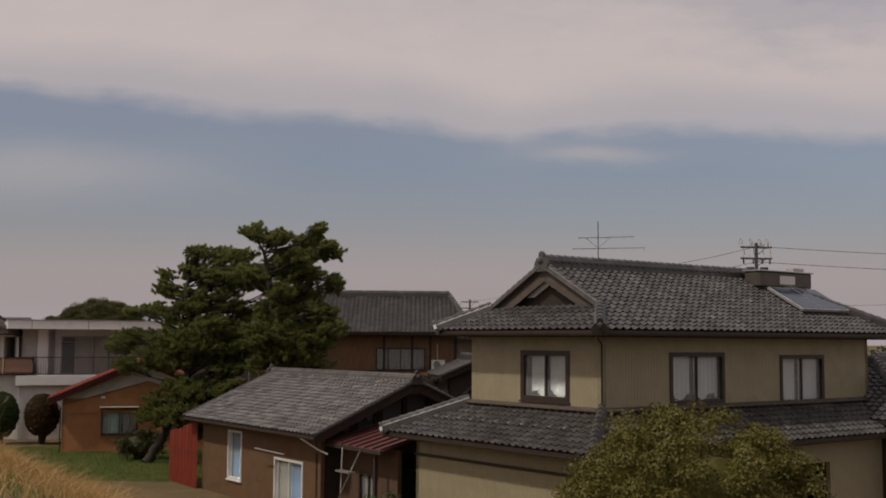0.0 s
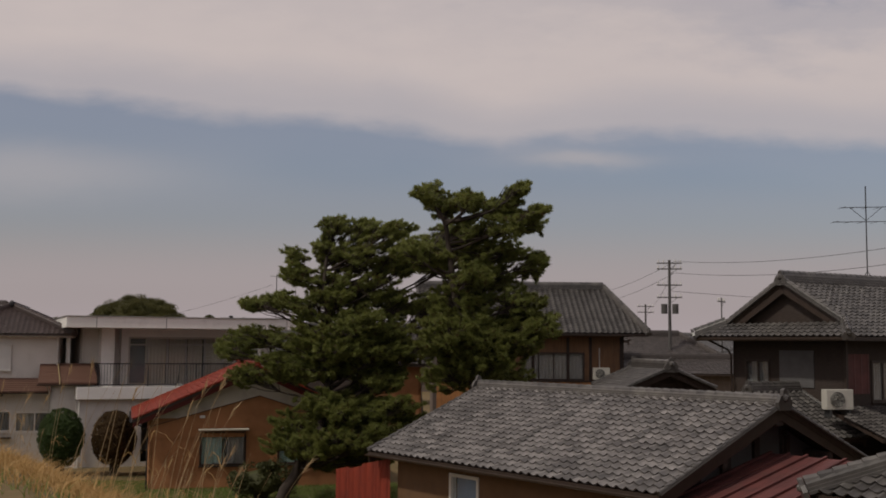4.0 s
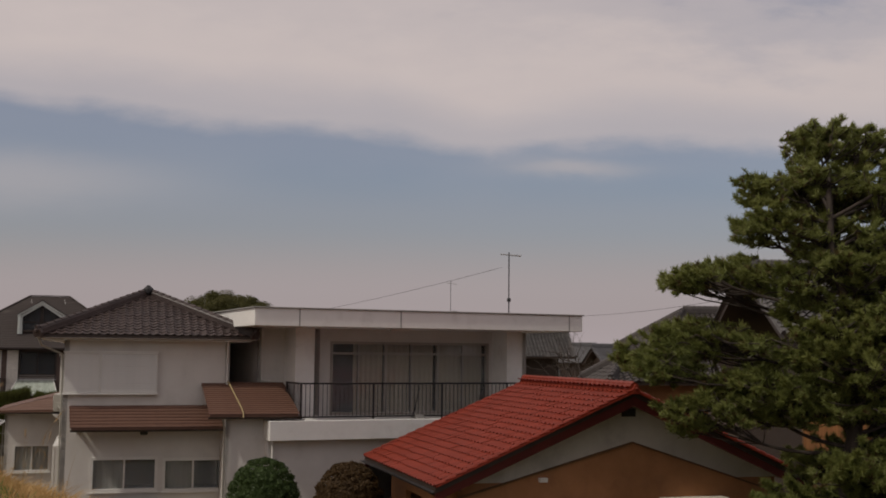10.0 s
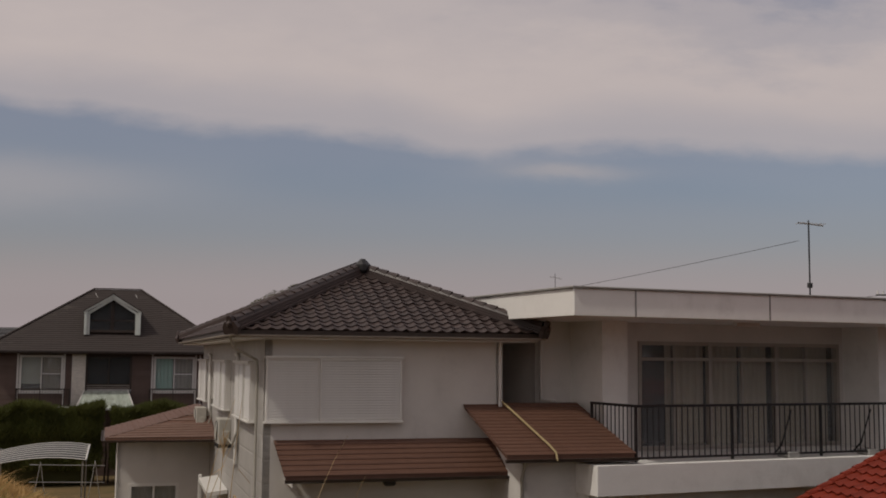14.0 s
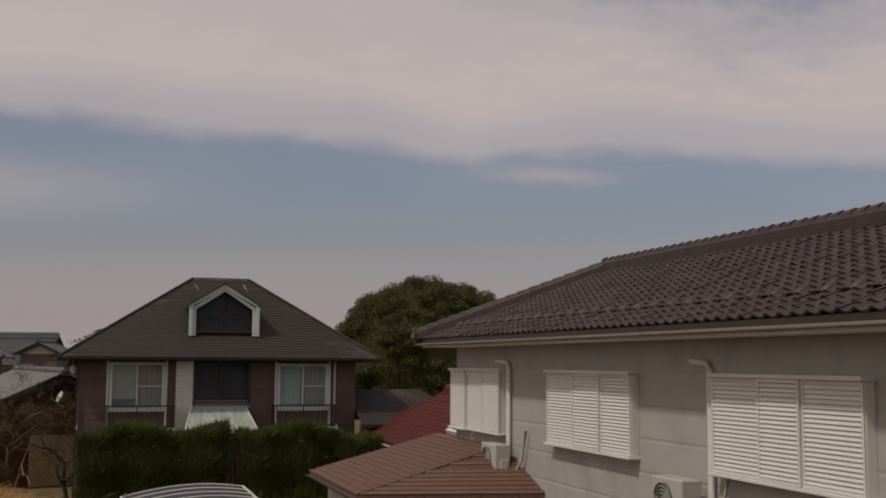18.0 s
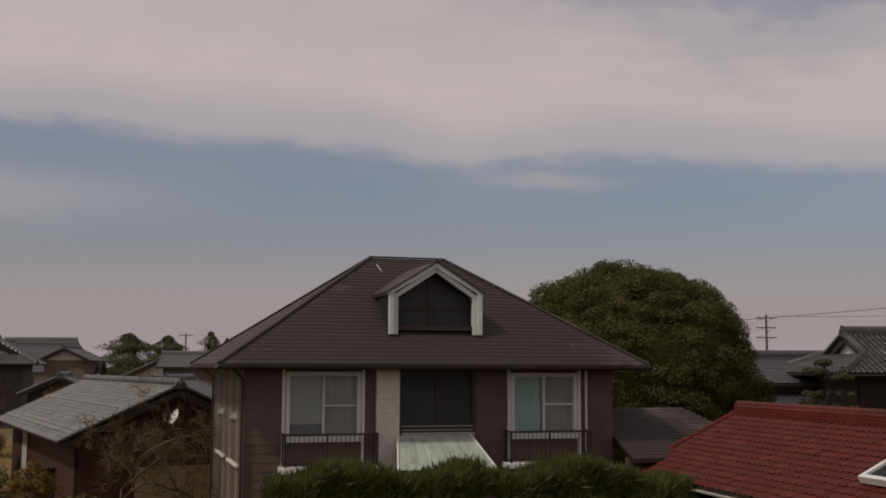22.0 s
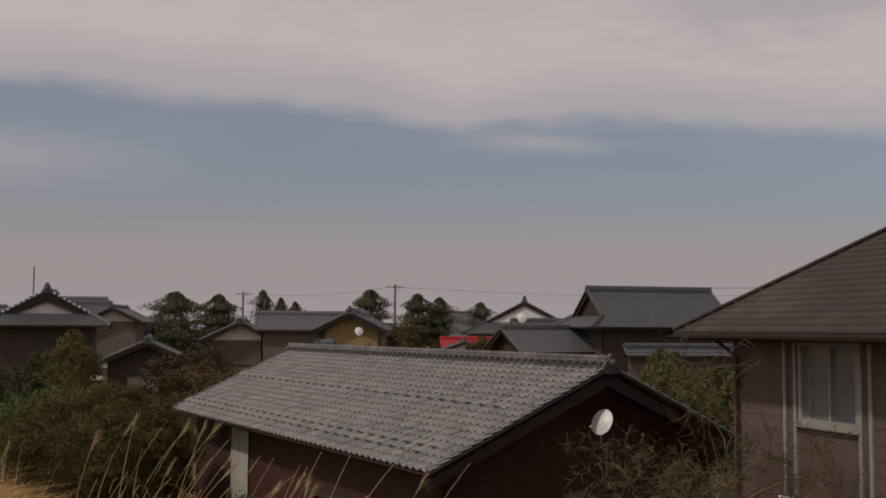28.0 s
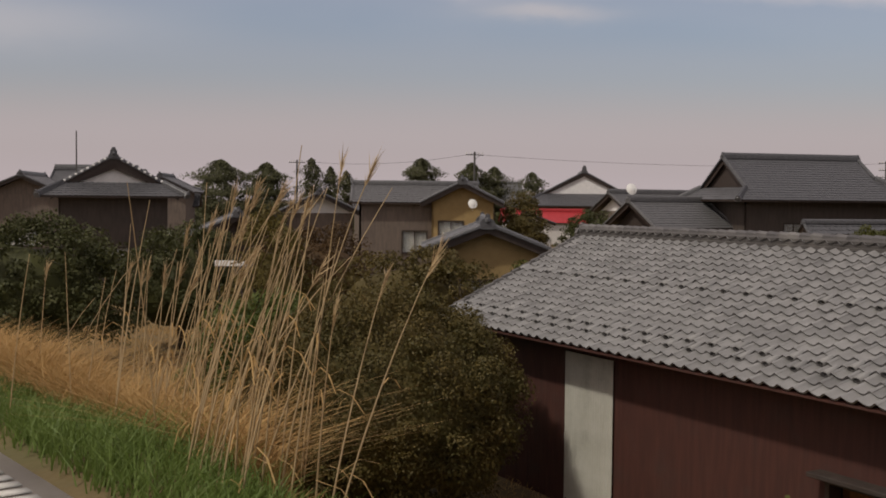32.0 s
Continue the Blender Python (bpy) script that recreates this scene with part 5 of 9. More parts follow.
def flat_roof_house():
    h = thing("flat_roof_house", "white two-storey house with flat roof and a wide balcony", "house", -24.96, 63.88, 0, 22.5)
    slab = part("roof_slab", solid(0, 10.7, 0, 9.0, 6.36, 6.86, 0.01), WHITE_PAINT, h, "thick white roof slab with stained fascia")
    part("coping", solid(-0.05, 10.75, -0.05, 9.05, 6.86, 6.9, 0.008), CONCRETE, slab)
    for x in (1.3, 4.43, 10.2):
        part("joint_stain", solid(x, x + 0.035, -0.004, 0.0, 6.36, 6.85), CONCRETE, slab)
    WIN = [(0.38, 3.7, 5.46, 2.24)]
    # upper floor
    wall(h, 0.9, 8.6, 0.9, 3.1, 3.5, 6.36, WHITE_WALL)
    wall(h, 0.9, 3.1, 2.75, 3.1, 3.5, 6.36, WHITE_WALL)
    f = wall(h, 2.75, 2.6, 9.0, 2.6, 3.5, 6.36, WHITE_WALL, WIN)
    wall(h, 2.75, 3.1, 2.75, 2.6, 3.5, 6.36, WHITE_WALL)
    part("pier", solid(1.75, 2.35, 1.85, 3.1, 3.6, 6.36), WHITE_PAINT, h)
    part("pier", solid(8.75, 9.3, 1.5, 3.1, 3.6, 6.36), WHITE_PAINT, h)
    wall(h, 9.3, 3.1, 10.3, 3.1, 3.5, 6.36, WHITE_WALL)
    wall(h, 10.3, 3.1, 10.3, 8.6, 0, 6.36, WHITE_WALL)
    wall(h, 10.3, 8.6, 0.9, 8.6, 0, 6.36, WHITE_WALL)
    x, z, w, hh = WIN[0]
    frame_ob = window(f, x, z, w, hh, TAN_TRIM, 6, [(0.14, 0.33, CURTAIN_TAN), (0.35, 0.5, CURTAIN_TAN), (0.515, 0.655, CURTAIN_TAN), (0.68, 0.98, CURTAIN_TAN)], (0.84,), "wide bronze-framed sliding balcony doors with tan curtains", False, fw=0.05)
    for k in (1, 2):
        part("mullion", solid(x + w * k / 3 - 0.04, x + w * k / 3 + 0.04, -0.05, 0.05, z, z + hh), TAN_TRIM, frame_ob)
    part("transom", solid(x, x + w, -0.03, 0.03, z + hh * 0.83, z + hh * 0.86), TAN_TRIM, frame_ob)
    part("eaves_light", solid(4.6, 5.2, 1.2, 1.35, 6.28, 6.36, 0.01), WHITE_METAL, h)
    pipe("downpipe", [(1.0, 3.02, 6.3), (1.0, 3.02, 4.75), (1.3, 2.95, 4.72)], 0.035, WHITE_METAL, h)
    # balcony
    part("balcony_floor", solid(0.55, 10.6, 0.12, 3.1, 3.1, 3.66, 0.01), WHITE_PAINT, h, "white balcony slab with stained edge")
    railing("balcony_railing", "black iron balcony railing", h, [(1.5, 1.85), (1.5, 0.3), (10.5, 0.3)], 3.68, 4.74, 0.13, post_every=17)
    for xx in (5.2, 7.3, 8.6):
        pipe("brace", [(xx, 0.32, 4.6), (xx - 0.06, 0.55, 3.9), (xx - 0.06, 0.8, 3.68)], 0.02, BLACK_METAL, h)
        part("plinth", solid(xx - 0.14, xx + 0.14, 0.25, 0.6, 3.66, 3.78, 0.01), CONCRETE, h)
    # ground floor
    wall(h, 0.6, 0.5, 10.3, 0.5, 0, 3.1, WHITE_WALL, [(2.9, 0.2, 1.8, 2.1)])
    wall(h, 0.6, 8.6, 0.6, 0.5, 0, 3.6, WHITE_WALL)
    pipe("downpipe", [(0.72, 0.42, 3.1), (0.72, 0.42, 0)], 0.04, WHITE_METAL, h)
    tv_aerial(-16.95, 74.2, 6.86, 2.6, 20, "single-mast tv aerial on the flat roof", "flat")
    part("roof_vent", solid(8.6, 8.78, 5.5, 5.7, 6.9, 7.15, 0.02), BLACK_METAL, h)
    return h


flat_roof_house()


def hip_house():
    h = thing("white_hip_house", "grey-white two-storey house with brown glazed hip roof and louvred shutters", "house", -30.66, 65.13, 0, 15.2)
    WF = [(0.87, 1.53, 1.85, 0.94), (2.92, 1.5, 1.72, 0.92)]
    f = wall(h, 0, 0, 4.78, 0, 0, 6.0, WHITE_WALL, WF)
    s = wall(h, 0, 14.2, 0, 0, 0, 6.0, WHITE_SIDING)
    wall(h, 4.78, 0, 4.78, 14.2, 0, 6.0, WHITE_WALL)
    wall(h, 4.78, 14.2, 0, 14.2, 0, 6.0, WHITE_WALL)
    for w in WF:
        window(f, *w, WHITE_METAL, 2, [(0.0, 0.5, CURTAIN_GREY)], label="white aluminium sliding window", out=0.05)
    part("window_hood", solid(0.8, 2.8, -0.35, 0.0, 1.2, 1.28), BROWN_TRIM, h)
    shutter(f, 0.02, 4.36, 2.63, 1.18, (0.385,))
    for y0, y1, cuts in ((1.05, 3.85, (0.36, 0.64)), (6.0, 9.0, (0.36, 0.68)), (11.2, 13.1, (0.5,))):
        shutter(s, 14.2 - y1, 4.3, y1 - y0, 1.13, cuts)
    shutter(s, 0.02, 4.28, 0.95, 1.14, ())
    # hip roof whose ridge runs back from the front
    top = [(2.37, 2.4, 7.4), (2.37, 11.9, 7.4)]
    ze = 6.06
    c = [(-0.65, -0.55, ze), (5.4, -0.55, ze), (5.4, 14.75, ze), (-0.65, 14.75, ze)]
    for poly, near, own in (([c[0], c[1], top[0]], (-0.6, -0.5), 130), ([c[1], c[2], top[1], top[0]], (5, 0), 0), ([c[2], c[3], top[1]], (0, 14), 0), ([c[3], c[0], top[0], top[1]], (-0.6, 1.5), 165)):
        slope = part("roof_slope", prism(poly, (0, 0, -0.12)), BROWN_TRIM, h)
        lay_tiles(slope, poly, TILE_G, 0.235, 0.2, near, own)
    ridge("ridge", h, top[0], top[1], KAWARA_DARK, 0.26, 0.24, True, (0.4, 0.4))
    for p, q in ((c[0], top[0]), (c[1], top[0]), (c[2], top[1]), (c[3], top[1])):
        ridge("hip_ridge", h, (p[0], p[1], p[2] + 0.03), q, KAWARA_DARK, 0.24, 0.2, True, (0.38, 0))
    hood = snow_guard_mesh("snow_guard", KAWARA_DARK, 0.22)
    snow_guards(h, [(-0.65, 14.75, ze), (-0.65, -0.55, ze), (2.37, 2.4, 7.4)], hood, 0.235, 0.2, (3,), 2, 1.15)
    part("ridge_end", solid(2.2, 2.54, 2.12, 2.5, 7.32, 7.7, 0.13), BLACK_METAL, h, "dark rounded ridge-end tile")
    part("soffit", solid(-0.6, 5.35, -0.5, 14.7, 5.9, 5.94), WHITE_PAINT, h)
    gutter(h, (-0.72, -0.62, 5.98), (5.45, -0.62, 5.98), TAN_TRIM, 0.036)
    gutter(h, (-0.72, 14.8, 5.98), (-0.72, -0.62, 5.98), TAN_TRIM, 0.036)
    pipe("downpipe", [(-0.7, -0.3, 5.95), (-0.62, -0.2, 5.75), (-0.08, 0.55, 5.5), (-0.06, 0.6, 5.3), (-0.06, 0.6, 0)], 0.03, PLASTIC, h)
    pipe("downpipe", [(-0.06, 4.45, 5.62), (-0.06, 4.1, 5.6), (-0.07, 4.0, 5.5), (-0.07, 4.0, 3.2)], 0.045, WHITE_METAL, h)
    pipe("downpipe", [(-0.06, 11.6, 5.62), (-0.06, 11.05, 5.6), (-0.07, 10.95, 5.5), (-0.07, 10.95, 3.8)], 0.045, WHITE_METAL, h)
    pipe("downpipe", [(4.7, -0.08, 5.9), (4.7, -0.08, 4.6)], 0.04, WHITE_METAL, h)
    # brown metal lean-to roofs on the front
    strip = strip_mesh("roof_strip", BROWN_METAL)

    def sheet_roof(name, poly, label=""):
        ob = part(name, prism(poly, (0, 0, -0.07)), BROWN_METAL, h, label)
        lay_tiles(ob, poly, strip, 2.4, 0.16, (0, 0), 60, "roof_strip", 0.5)

    sheet_roof("lean_to_roof", [(0.3, -0.95, 3.42), (4.6, -0.95, 3.42), (4.5, 0, 4.0), (0.22, 0, 4.0)], "brown metal lean-to roof")
    gutter(h, (0.28, -1.0, 3.36), (4.6, -1.0, 3.36))
    part("bracket", solid(0.45, 0.52, -0.85, 0.0, 3.2, 3.34), WHITE_WALL, h)
    part("eaves_lamp", solid(2.2, 2.42, -0.7, -0.5, 3.18, 3.3, 0.03), PLASTIC_DARK, h)
    sheet_roof("porch_roof", [(4.05, -2.3, 3.85), (6.55, -2.3, 3.85), (6.4, 0.1, 4.68), (3.97, 0.1, 4.68)], "brown metal porch roof")
    gutter(h, (4.0, -2.36, 3.78), (6.6, -2.36, 3.78))
    pipe("roof_pipe", [(4.72, 0.0, 4.76), (4.95, -2.1, 4.0), (4.97, -2.35, 3.9), (4.97, -2.4, 3.75)], 0.024, TAN_DOOR, h)
    wall(h, 4.55, -1.75, 6.3, -1.75, 0, 3.78, WHITE_WALL, [(0.4, 1.2, 0.7, 0.9)])
    wall(h, 4.55, 0.0, 4.55, -1.75, 0, 3.9, WHITE_WALL)
    pipe("downpipe", [(4.4, -2.3, 3.75), (4.5, -1.85, 3.4), (4.5, -1.82, 0)], 0.035, PLASTIC, h)
    # extension at the back with a brown metal roof
    e = [(-2.85, 11.0, 3.3), (0.0, 9.2, 3.4), (0.0, 15.4, 3.4), (-2.85, 15.4, 3.3)]
    sheet_roof("extension_roof", [e[0], (-0.02, 9.4, 3.42), (-0.02, 11.4, 4.05)], "brown metal extension roof")
    sheet_roof("extension_roof", [e[3], e[0], (-0.02, 11.4, 4.05), (-0.02, 15.4, 4.05)])
    gutter(h, (-2.9, 15.4, 3.24), (-2.9, 11.0, 3.24))
    gutter(h, (-2.88, 10.96, 3.24), (-0.05, 9.3, 3.34))
    EX = [(0.35, 1.0, 1.3, 1.0)]
    wall(h, -2.5, 15.2, -2.5, 11.2, 0, 3.28, WHITE_WALL)
    g = wall(h, -2.5, 11.2, 0.0, 11.2, 0, 3.28, WHITE_WALL, EX)
    window(g, *EX[0], WHITE_METAL, 2, [(0, 1, CURTAIN_GREY)], label="white aluminium sliding window")
    # canopy over the side door
    part("door_canopy", prism([(-0.02, 5.9, 2.42), (-0.5, 5.9, 2.36), (-0.5, 8.5, 2.44), (-0.02, 8.5, 2.5)], (0, 0, -0.09)), WHITE_METAL, h, "small white door canopy")
    part("canopy_post", solid(-0.5, -0.42, 8.45, 8.55, 0, 2.52, 0.01), WHITE_METAL, h)
    part("canopy_post", solid(-0.5, -0.42, 5.92, 6.0, 0, 2.32, 0.01), WHITE_METAL, h)
    cy, sy = math.cos(radians(15.2)), math.sin(radians(15.2))
    for yy, zz in ((4.45, 3.54), (11.0, 3.5)):
        px, py = -0.3, yy
        air_conditioner(-30.66 + px * cy - py * sy, 65.13 + px * sy + py * cy, zz, 15.2 - 90, "ivory air conditioner unit on a wall bracket", (0.75, 0.28, 0.56))
        for dy in (-0.3, 0.3):
            part("bracket", prism([(0, yy + dy, zz), (-0.45, yy + dy, zz), (-0.45, yy + dy, zz - 0.04), (0, yy + dy, zz - 0.35)], (0, 0.03, 0)), WHITE_METAL, h)
        pipe("hose", [(-0.3, yy - 0.42, zz + 0.25), (-0.15, yy - 0.5, zz + 0.1), (-0.07, yy - 0.72, zz + 0.4), (-0.07, yy - 0.9, zz + 0.9)], 0.03, PLASTIC, h)
    return h


hip_house()


def dormer_house():
    h = thing("brown_dormer_house", "brown two-storey house with slate hip roof and white-framed dormer", "house", -45.83, 95.43, 0, 14.5)
    W = [(1.05, 3.85, 1.85, 1.65), (3.93, 3.8, 2.02, 1.72), (7.0, 3.85, 1.83, 1.63)]
    f = wall(h, -1.05, 0, 8.85, 0, 0, 5.65, SIDING_BROWN, W)
    boards(f, 9.9, 0, 5.6, 0.22, SIDING_BROWN, [(w[0] - 0.1, w[1] - 0.1, w[2] + 0.2, w[3] + 0.2) for w in W])
    WS = [(1.86, 4.36, 1.36, 1.2), (5.22, 4.36, 1.36, 1.2)]
    s = wall(h, -1.05, 7.9, -1.05, 0, 0, 5.65, SIDING_BROWN, WS)
    boards(s, 7.9, 0, 5.6, 0.22, SIDING_BROWN, [(w[0] - 0.12, 0, w[2] + 0.24, 5.65) for w in WS])
    wall(h, 8.85, 0, 8.85, 7.9, 0, 5.65, SIDING_BROWN)
    wall(h, 8.85, 7.9, -1.05, 7.9, 0, 5.65, SIDING_BROWN)
    # right pane: added grey curtain stands in for grey reflections on empty glass
    window(f, *W[0], WHITE_METAL, 2, [(0.52, 1.0, CURTAIN_GREY)], (), "white-framed tall sliding window with pale blind", fw=0.07)
    part("blind", solid(W[0][0] + 0.06, W[0][0] + 0.95, 0.16, 0.17, 4.22, 5.48), BLIND, h, "pale roller blind, most of the way down", at=f.matrix_basis.copy())
    part("transom", solid(W[0][0] + 0.96, W[0][0] + 1.78, 0.02, 0.08, 4.66, 4.7), WHITE_METAL, h, at=f.matrix_basis.copy())
    part("transom", solid(W[2][0] + 0.95, W[2][0] + 1.76, 0.02, 0.08, 4.66, 4.7), WHITE_METAL, h, at=f.matrix_basis.copy())
    window(f, *W[1], BROWN_TRIM, 2, None, (0.1,), "dark recessed sliding window", False, fw=0.07, glass=DARK_GLASS)
    part("sill_panel", solid(W[1][0] - 0.02, W[1][0] + W[1][2] + 0.02, -0.03, 0.02, 3.86, 3.98, 0.005), ALU, h, "dull grey lower window panel", at=f.matrix_basis.copy())
    part("lower_panel", solid(W[1][0] + 0.04, W[1][0] + W[1][2] - 0.04, -0.01, 0.04, 3.98, 4.22), BROWN_TRIM, h, "dark panel under the window sash", at=f.matrix_basis.copy())
    for z in (4.03, 4.13):
        part("panel_rail", solid(W[1][0] + 0.04, W[1][0] + W[1][2] - 0.04, -0.03, -0.01, z, z + 0.025), TAN_TRIM, h, at=f.matrix_basis.copy())
    window(f, *W[2], WHITE_METAL, 2, [(0.0, 0.48, CURTAIN_GREEN), (0.52, 1.0, CURTAIN_GREY)], (), "white-framed sliding window with green curtain", fw=0.07)
    for w in WS:
        # the blue sheet behind these panes stands in for reflected sky
        window(s, *w, DULL_BEIGE, 2, [(0.02, 0.98, SKY_REFLECTION)], (), "beige-framed sliding side window over a sheet coloured as reflected sky", fw=0.05)
        for dx in (-0.4, -0.13, w[2] + 0.04, w[2] + 0.26):
            part("side_pilaster", solid(w[0] + dx, w[0] + dx + 0.07, -0.05, 0.0, 0.4, 5.58), DULL_BEIGE, h, at=s.matrix_basis.copy())
        part("side_ledge", solid(w[0] - 0.5, w[0] + w[2] + 0.45, -0.1, 0.0, 3.1, 3.2, 0.02), TILE_WALL, h, at=s.matrix_basis.copy())
    for w in (W[0], W[2]):
        for dx in (-0.13, w[2] + 0.04):
            part("front_pilaster", solid(w[0] + dx, w[0] + dx + 0.075, -0.06, 0.0, 3.2, 5.58), WHITE_METAL, h, at=f.matrix_basis.copy())
    # tiled pillar
    pil = part("pillar", solid(2.26, 2.86, -0.12, 0.1, 0, 5.6), TILE_WALL, h, "pillar clad in off-white tiles")
    me = bpy.data.meshes.new("wall_tile")
    bm = solid(-0.046, 0.046, -0.008, 0.0, -0.021, 0.021)
    bm.to_mesh(me)
    bm.free()
    me.materials.append(TILE_WALL)
    for j in range(48):
        for i in range(6):
            part("wall_tile", me, None, pil, at=pose(2.31 + 0.1 * i, -0.121, 3.3 + 0.048 * j))
    # balconies
    for x0, x1 in ((-0.1, 2.2), (5.75, 8.0)):
        part("balcony_box", solid(x0 - 0.1, x1 + 0.1, -0.55, 0.0, 3.05, 3.2, 0.02), WHITE_METAL, h, "white balcony ledge")
        railing("balcony_railing", "brown iron balcony railing", h, [(x0, -0.05), (x0, -0.5), (x1, -0.5), (x1, -0.05)], 3.2, 4.02, 0.115, BROWN_TRIM, post_every=9)
    # awning of clear corrugated sheet
    aw = part("awning_frame", prism([(2.83, -0.02, 3.9), (4.78, -0.02, 3.9), (4.78, -0.02, 3.86), (2.83, -0.02, 3.86)], (0, -0.05, 0)), ALU, h)
    sheet_mat = surface("milky_corrugated_sheet", (0.5, 0.55, 0.48), (0.34, 0.38, 0.32), 0.4, 3, 40, 0.05, stain=0.55, stain_col=(0.16, 0.14, 0.11), stain_scale=2.2, stretch=(2, 0.6, 0.6))
    xs = np.linspace(0, 1, 120)
    zc = 0.03 * np.abs(np.sin(xs * np.pi * 9)) ** 0.35
    va = [(2.83 + 1.95 * a, -0.05, 3.88 + z) for a, z in zip(xs, zc)]
    vb = [(2.55 + 2.53 * a, -1.25, 3.12 + z) for a, z in zip(xs, zc)]
    part("awning_sheet", mesh_np("awning_sheet", va + vb, [(i, i + 1, 121 + i, 120 + i) for i in range(119)], True), sheet_mat, aw, "milky corrugated sheet")
    for a in (0.0, 0.25, 0.5, 0.75, 1.0):
        pipe("rafter", [(2.83 + 1.95 * a, -0.05, 3.84 + (0.08 if a in (0.0, 1.0) else 0)), (2.55 + 2.53 * a, -1.25, 3.08 + (0.08 if a in (0.0, 1.0) else 0))], 0.03 if a in (0.0, 1.0) else 0.022, WHITE_METAL, aw)
    pipe("front_bar", [(2.55, -1.25, 3.08), (5.08, -1.25, 3.08)], 0.025, ALU, aw)
    pipe("downpipe", [(8.05, -0.06, 5.6), (8.05, -0.06, 3.4), (8.15, -0.1, 3.2), (8.15, -0.1, 0)], 0.035, WHITE_METAL, h)
    pipe("downpipe", [(-1.4, -0.3, 5.62), (-1.12, -0.08, 5.35), (-1.12, -0.08, 5.1), (-1.12, -0.08, 0)], 0.035, BROWN_TRIM, h)
    pipe("downpipe", [(-1.45, 7.9, 5.62), (-1.12, 7.7, 5.3), (-1.12, 7.7, 0)], 0.035, BROWN_TRIM, h)
    # slate hip roof
    ze, zr = 5.72, 8.85
    c = [(-1.75, -0.65, ze), (9.65, -0.65, ze), (9.65, 8.7, ze), (-1.75, 8.7, ze)]
    t = [(3.02, 4.05, zr), (5.27, 4.05, zr)]
    for poly, own in (([c[0], c[1], t[1], t[0]], 200), ([c[1], c[2], t[1]], 0), ([c[2], c[3], t[0], t[1]], 0), ([c[3], c[0], t[0]], 80)):
        slope = part("roof_slope", prism(poly, (0, 0, -0.1)), SLATE, h)
        lay_tiles(slope, poly, TILE_SLATE, 0.9, 0.18, (0.5, -0.6), own, "slate", 0.5)
    for p, q in ((c[0], t[0]), (c[1], t[1]), (c[2], t[1]), (c[3], t[0]), (t[0], t[1])):
        ridge("hip_cap", h, (p[0], p[1], p[2] + 0.02), (q[0], q[1], q[2] + 0.02), SLATE, 0.11, 0.045, False)
    part("soffit", solid(-1.68, 9.58, -0.58, 8.6, 5.58, 5.62), DARK_WOOD, h)
    gutter(h, (-1.8, -0.72, 5.66), (9.7, -0.72, 5.66))
    gutter(h, (-1.82, 8.7, 5.66), (-1.82, -0.72, 5.66))
    for x in (3.1, 5.0):
        pipe("snow_bracket", [(x, 3.6, 8.62), (x + 0.1, 3.35, 8.4)], 0.01, WHITE_METAL, h)
    # dormer: pale double frame standing before recessed dark glazing
    cx, yf, yg = 3.98, 0.42, 0.86
    # flat panel behind the panes, painted near-black for the unlit room
    d = part("dormer", prism([(cx - 1.1, yg + 0.06, 6.3), (cx + 1.1, yg + 0.06, 6.3), (cx + 1.1, yg + 0.06, 7.5), (cx, yg + 0.06, 8.2), (cx - 1.1, yg + 0.06, 7.5)], (0, 0.05, 0)), ROOM, h, "glazed dormer front with a near-black panel for its unlit room")
    for q, (o, i, ya, yb) in enumerate(((1.28, 1.15, yf - 0.06, yf + 0.1), (1.15, 1.03, yf, yf + 0.16))):
        for sx in (-1, 1):
            part("dormer_post", solid(min(cx + sx * o, cx + sx * i), max(cx + sx * o, cx + sx * i), ya, yb, 6.5, 7.62 - 0.09 * q, 0.012), DORMER_WHITE, d)
            rise, drop = 8.42 - 0.12 * q, 7.66 - 0.12 * q
            e0, e1 = Vector((cx + sx * (o + 0.02), ya, drop)), Vector((cx, ya, rise))
            part("dormer_rafter", prism([e0, e1, e1 - Vector((0, 0, 0.14)), e0 - Vector((0, 0, 0.14))], (0, yb - ya, 0)), DORMER_WHITE, d)
    for sx in (-1, 1):
        part("jamb", solid(min(cx + sx * 1.12, cx + sx * 1.17), max(cx + sx * 1.12, cx + sx * 1.17), yf + 0.1, yg + 0.06, 6.5, 7.6), DORMER_WHITE, d)
        part("dormer_roof", prism([(cx + sx * 1.33, yf - 0.1, 7.6), (cx, yf - 0.1, 8.42), (cx, 3.42, 8.42), (cx + sx * 1.33, 2.2, 7.6)], (0, 0, 0.05)), SLATE, d)
        part("dormer_cheek", prism([(cx + sx * 1.2, yf + 0.1, 6.42), (cx + sx * 1.2, yf + 0.1, 7.64), (cx + sx * 1.2, 2.2, 7.64)], (sx * 0.05, 0, 0)), BLACK_METAL, d, "dark sheet-clad dormer cheek")
        part("dormer_eave", solid(min(cx + sx * 1.2, cx + sx * 1.32), max(cx + sx * 1.2, cx + sx * 1.32), yf, 2.1, 7.54, 7.6), BROWN_TRIM, d)
    ridge("dormer_ridge", d, (cx, yf - 0.08, 8.44), (cx, 3.4, 8.44), BROWN_TRIM, 0.12, 0.05, False)
    part("dormer_mullion", solid(cx - 0.1, cx + 0.06, yg - 0.04, yg + 0.05, 6.5, 8.05), BROWN_TRIM, d)
    part("dormer_transom", solid(cx - 1.08, cx + 1.08, yg - 0.03, yg + 0.05, 7.16, 7.23), BROWN_TRIM, d)
    part("dormer_sill", solid(cx - 1.12, cx + 1.12, yf + 0.05, yg + 0.06, 6.62, 6.74), BROWN_TRIM, d)
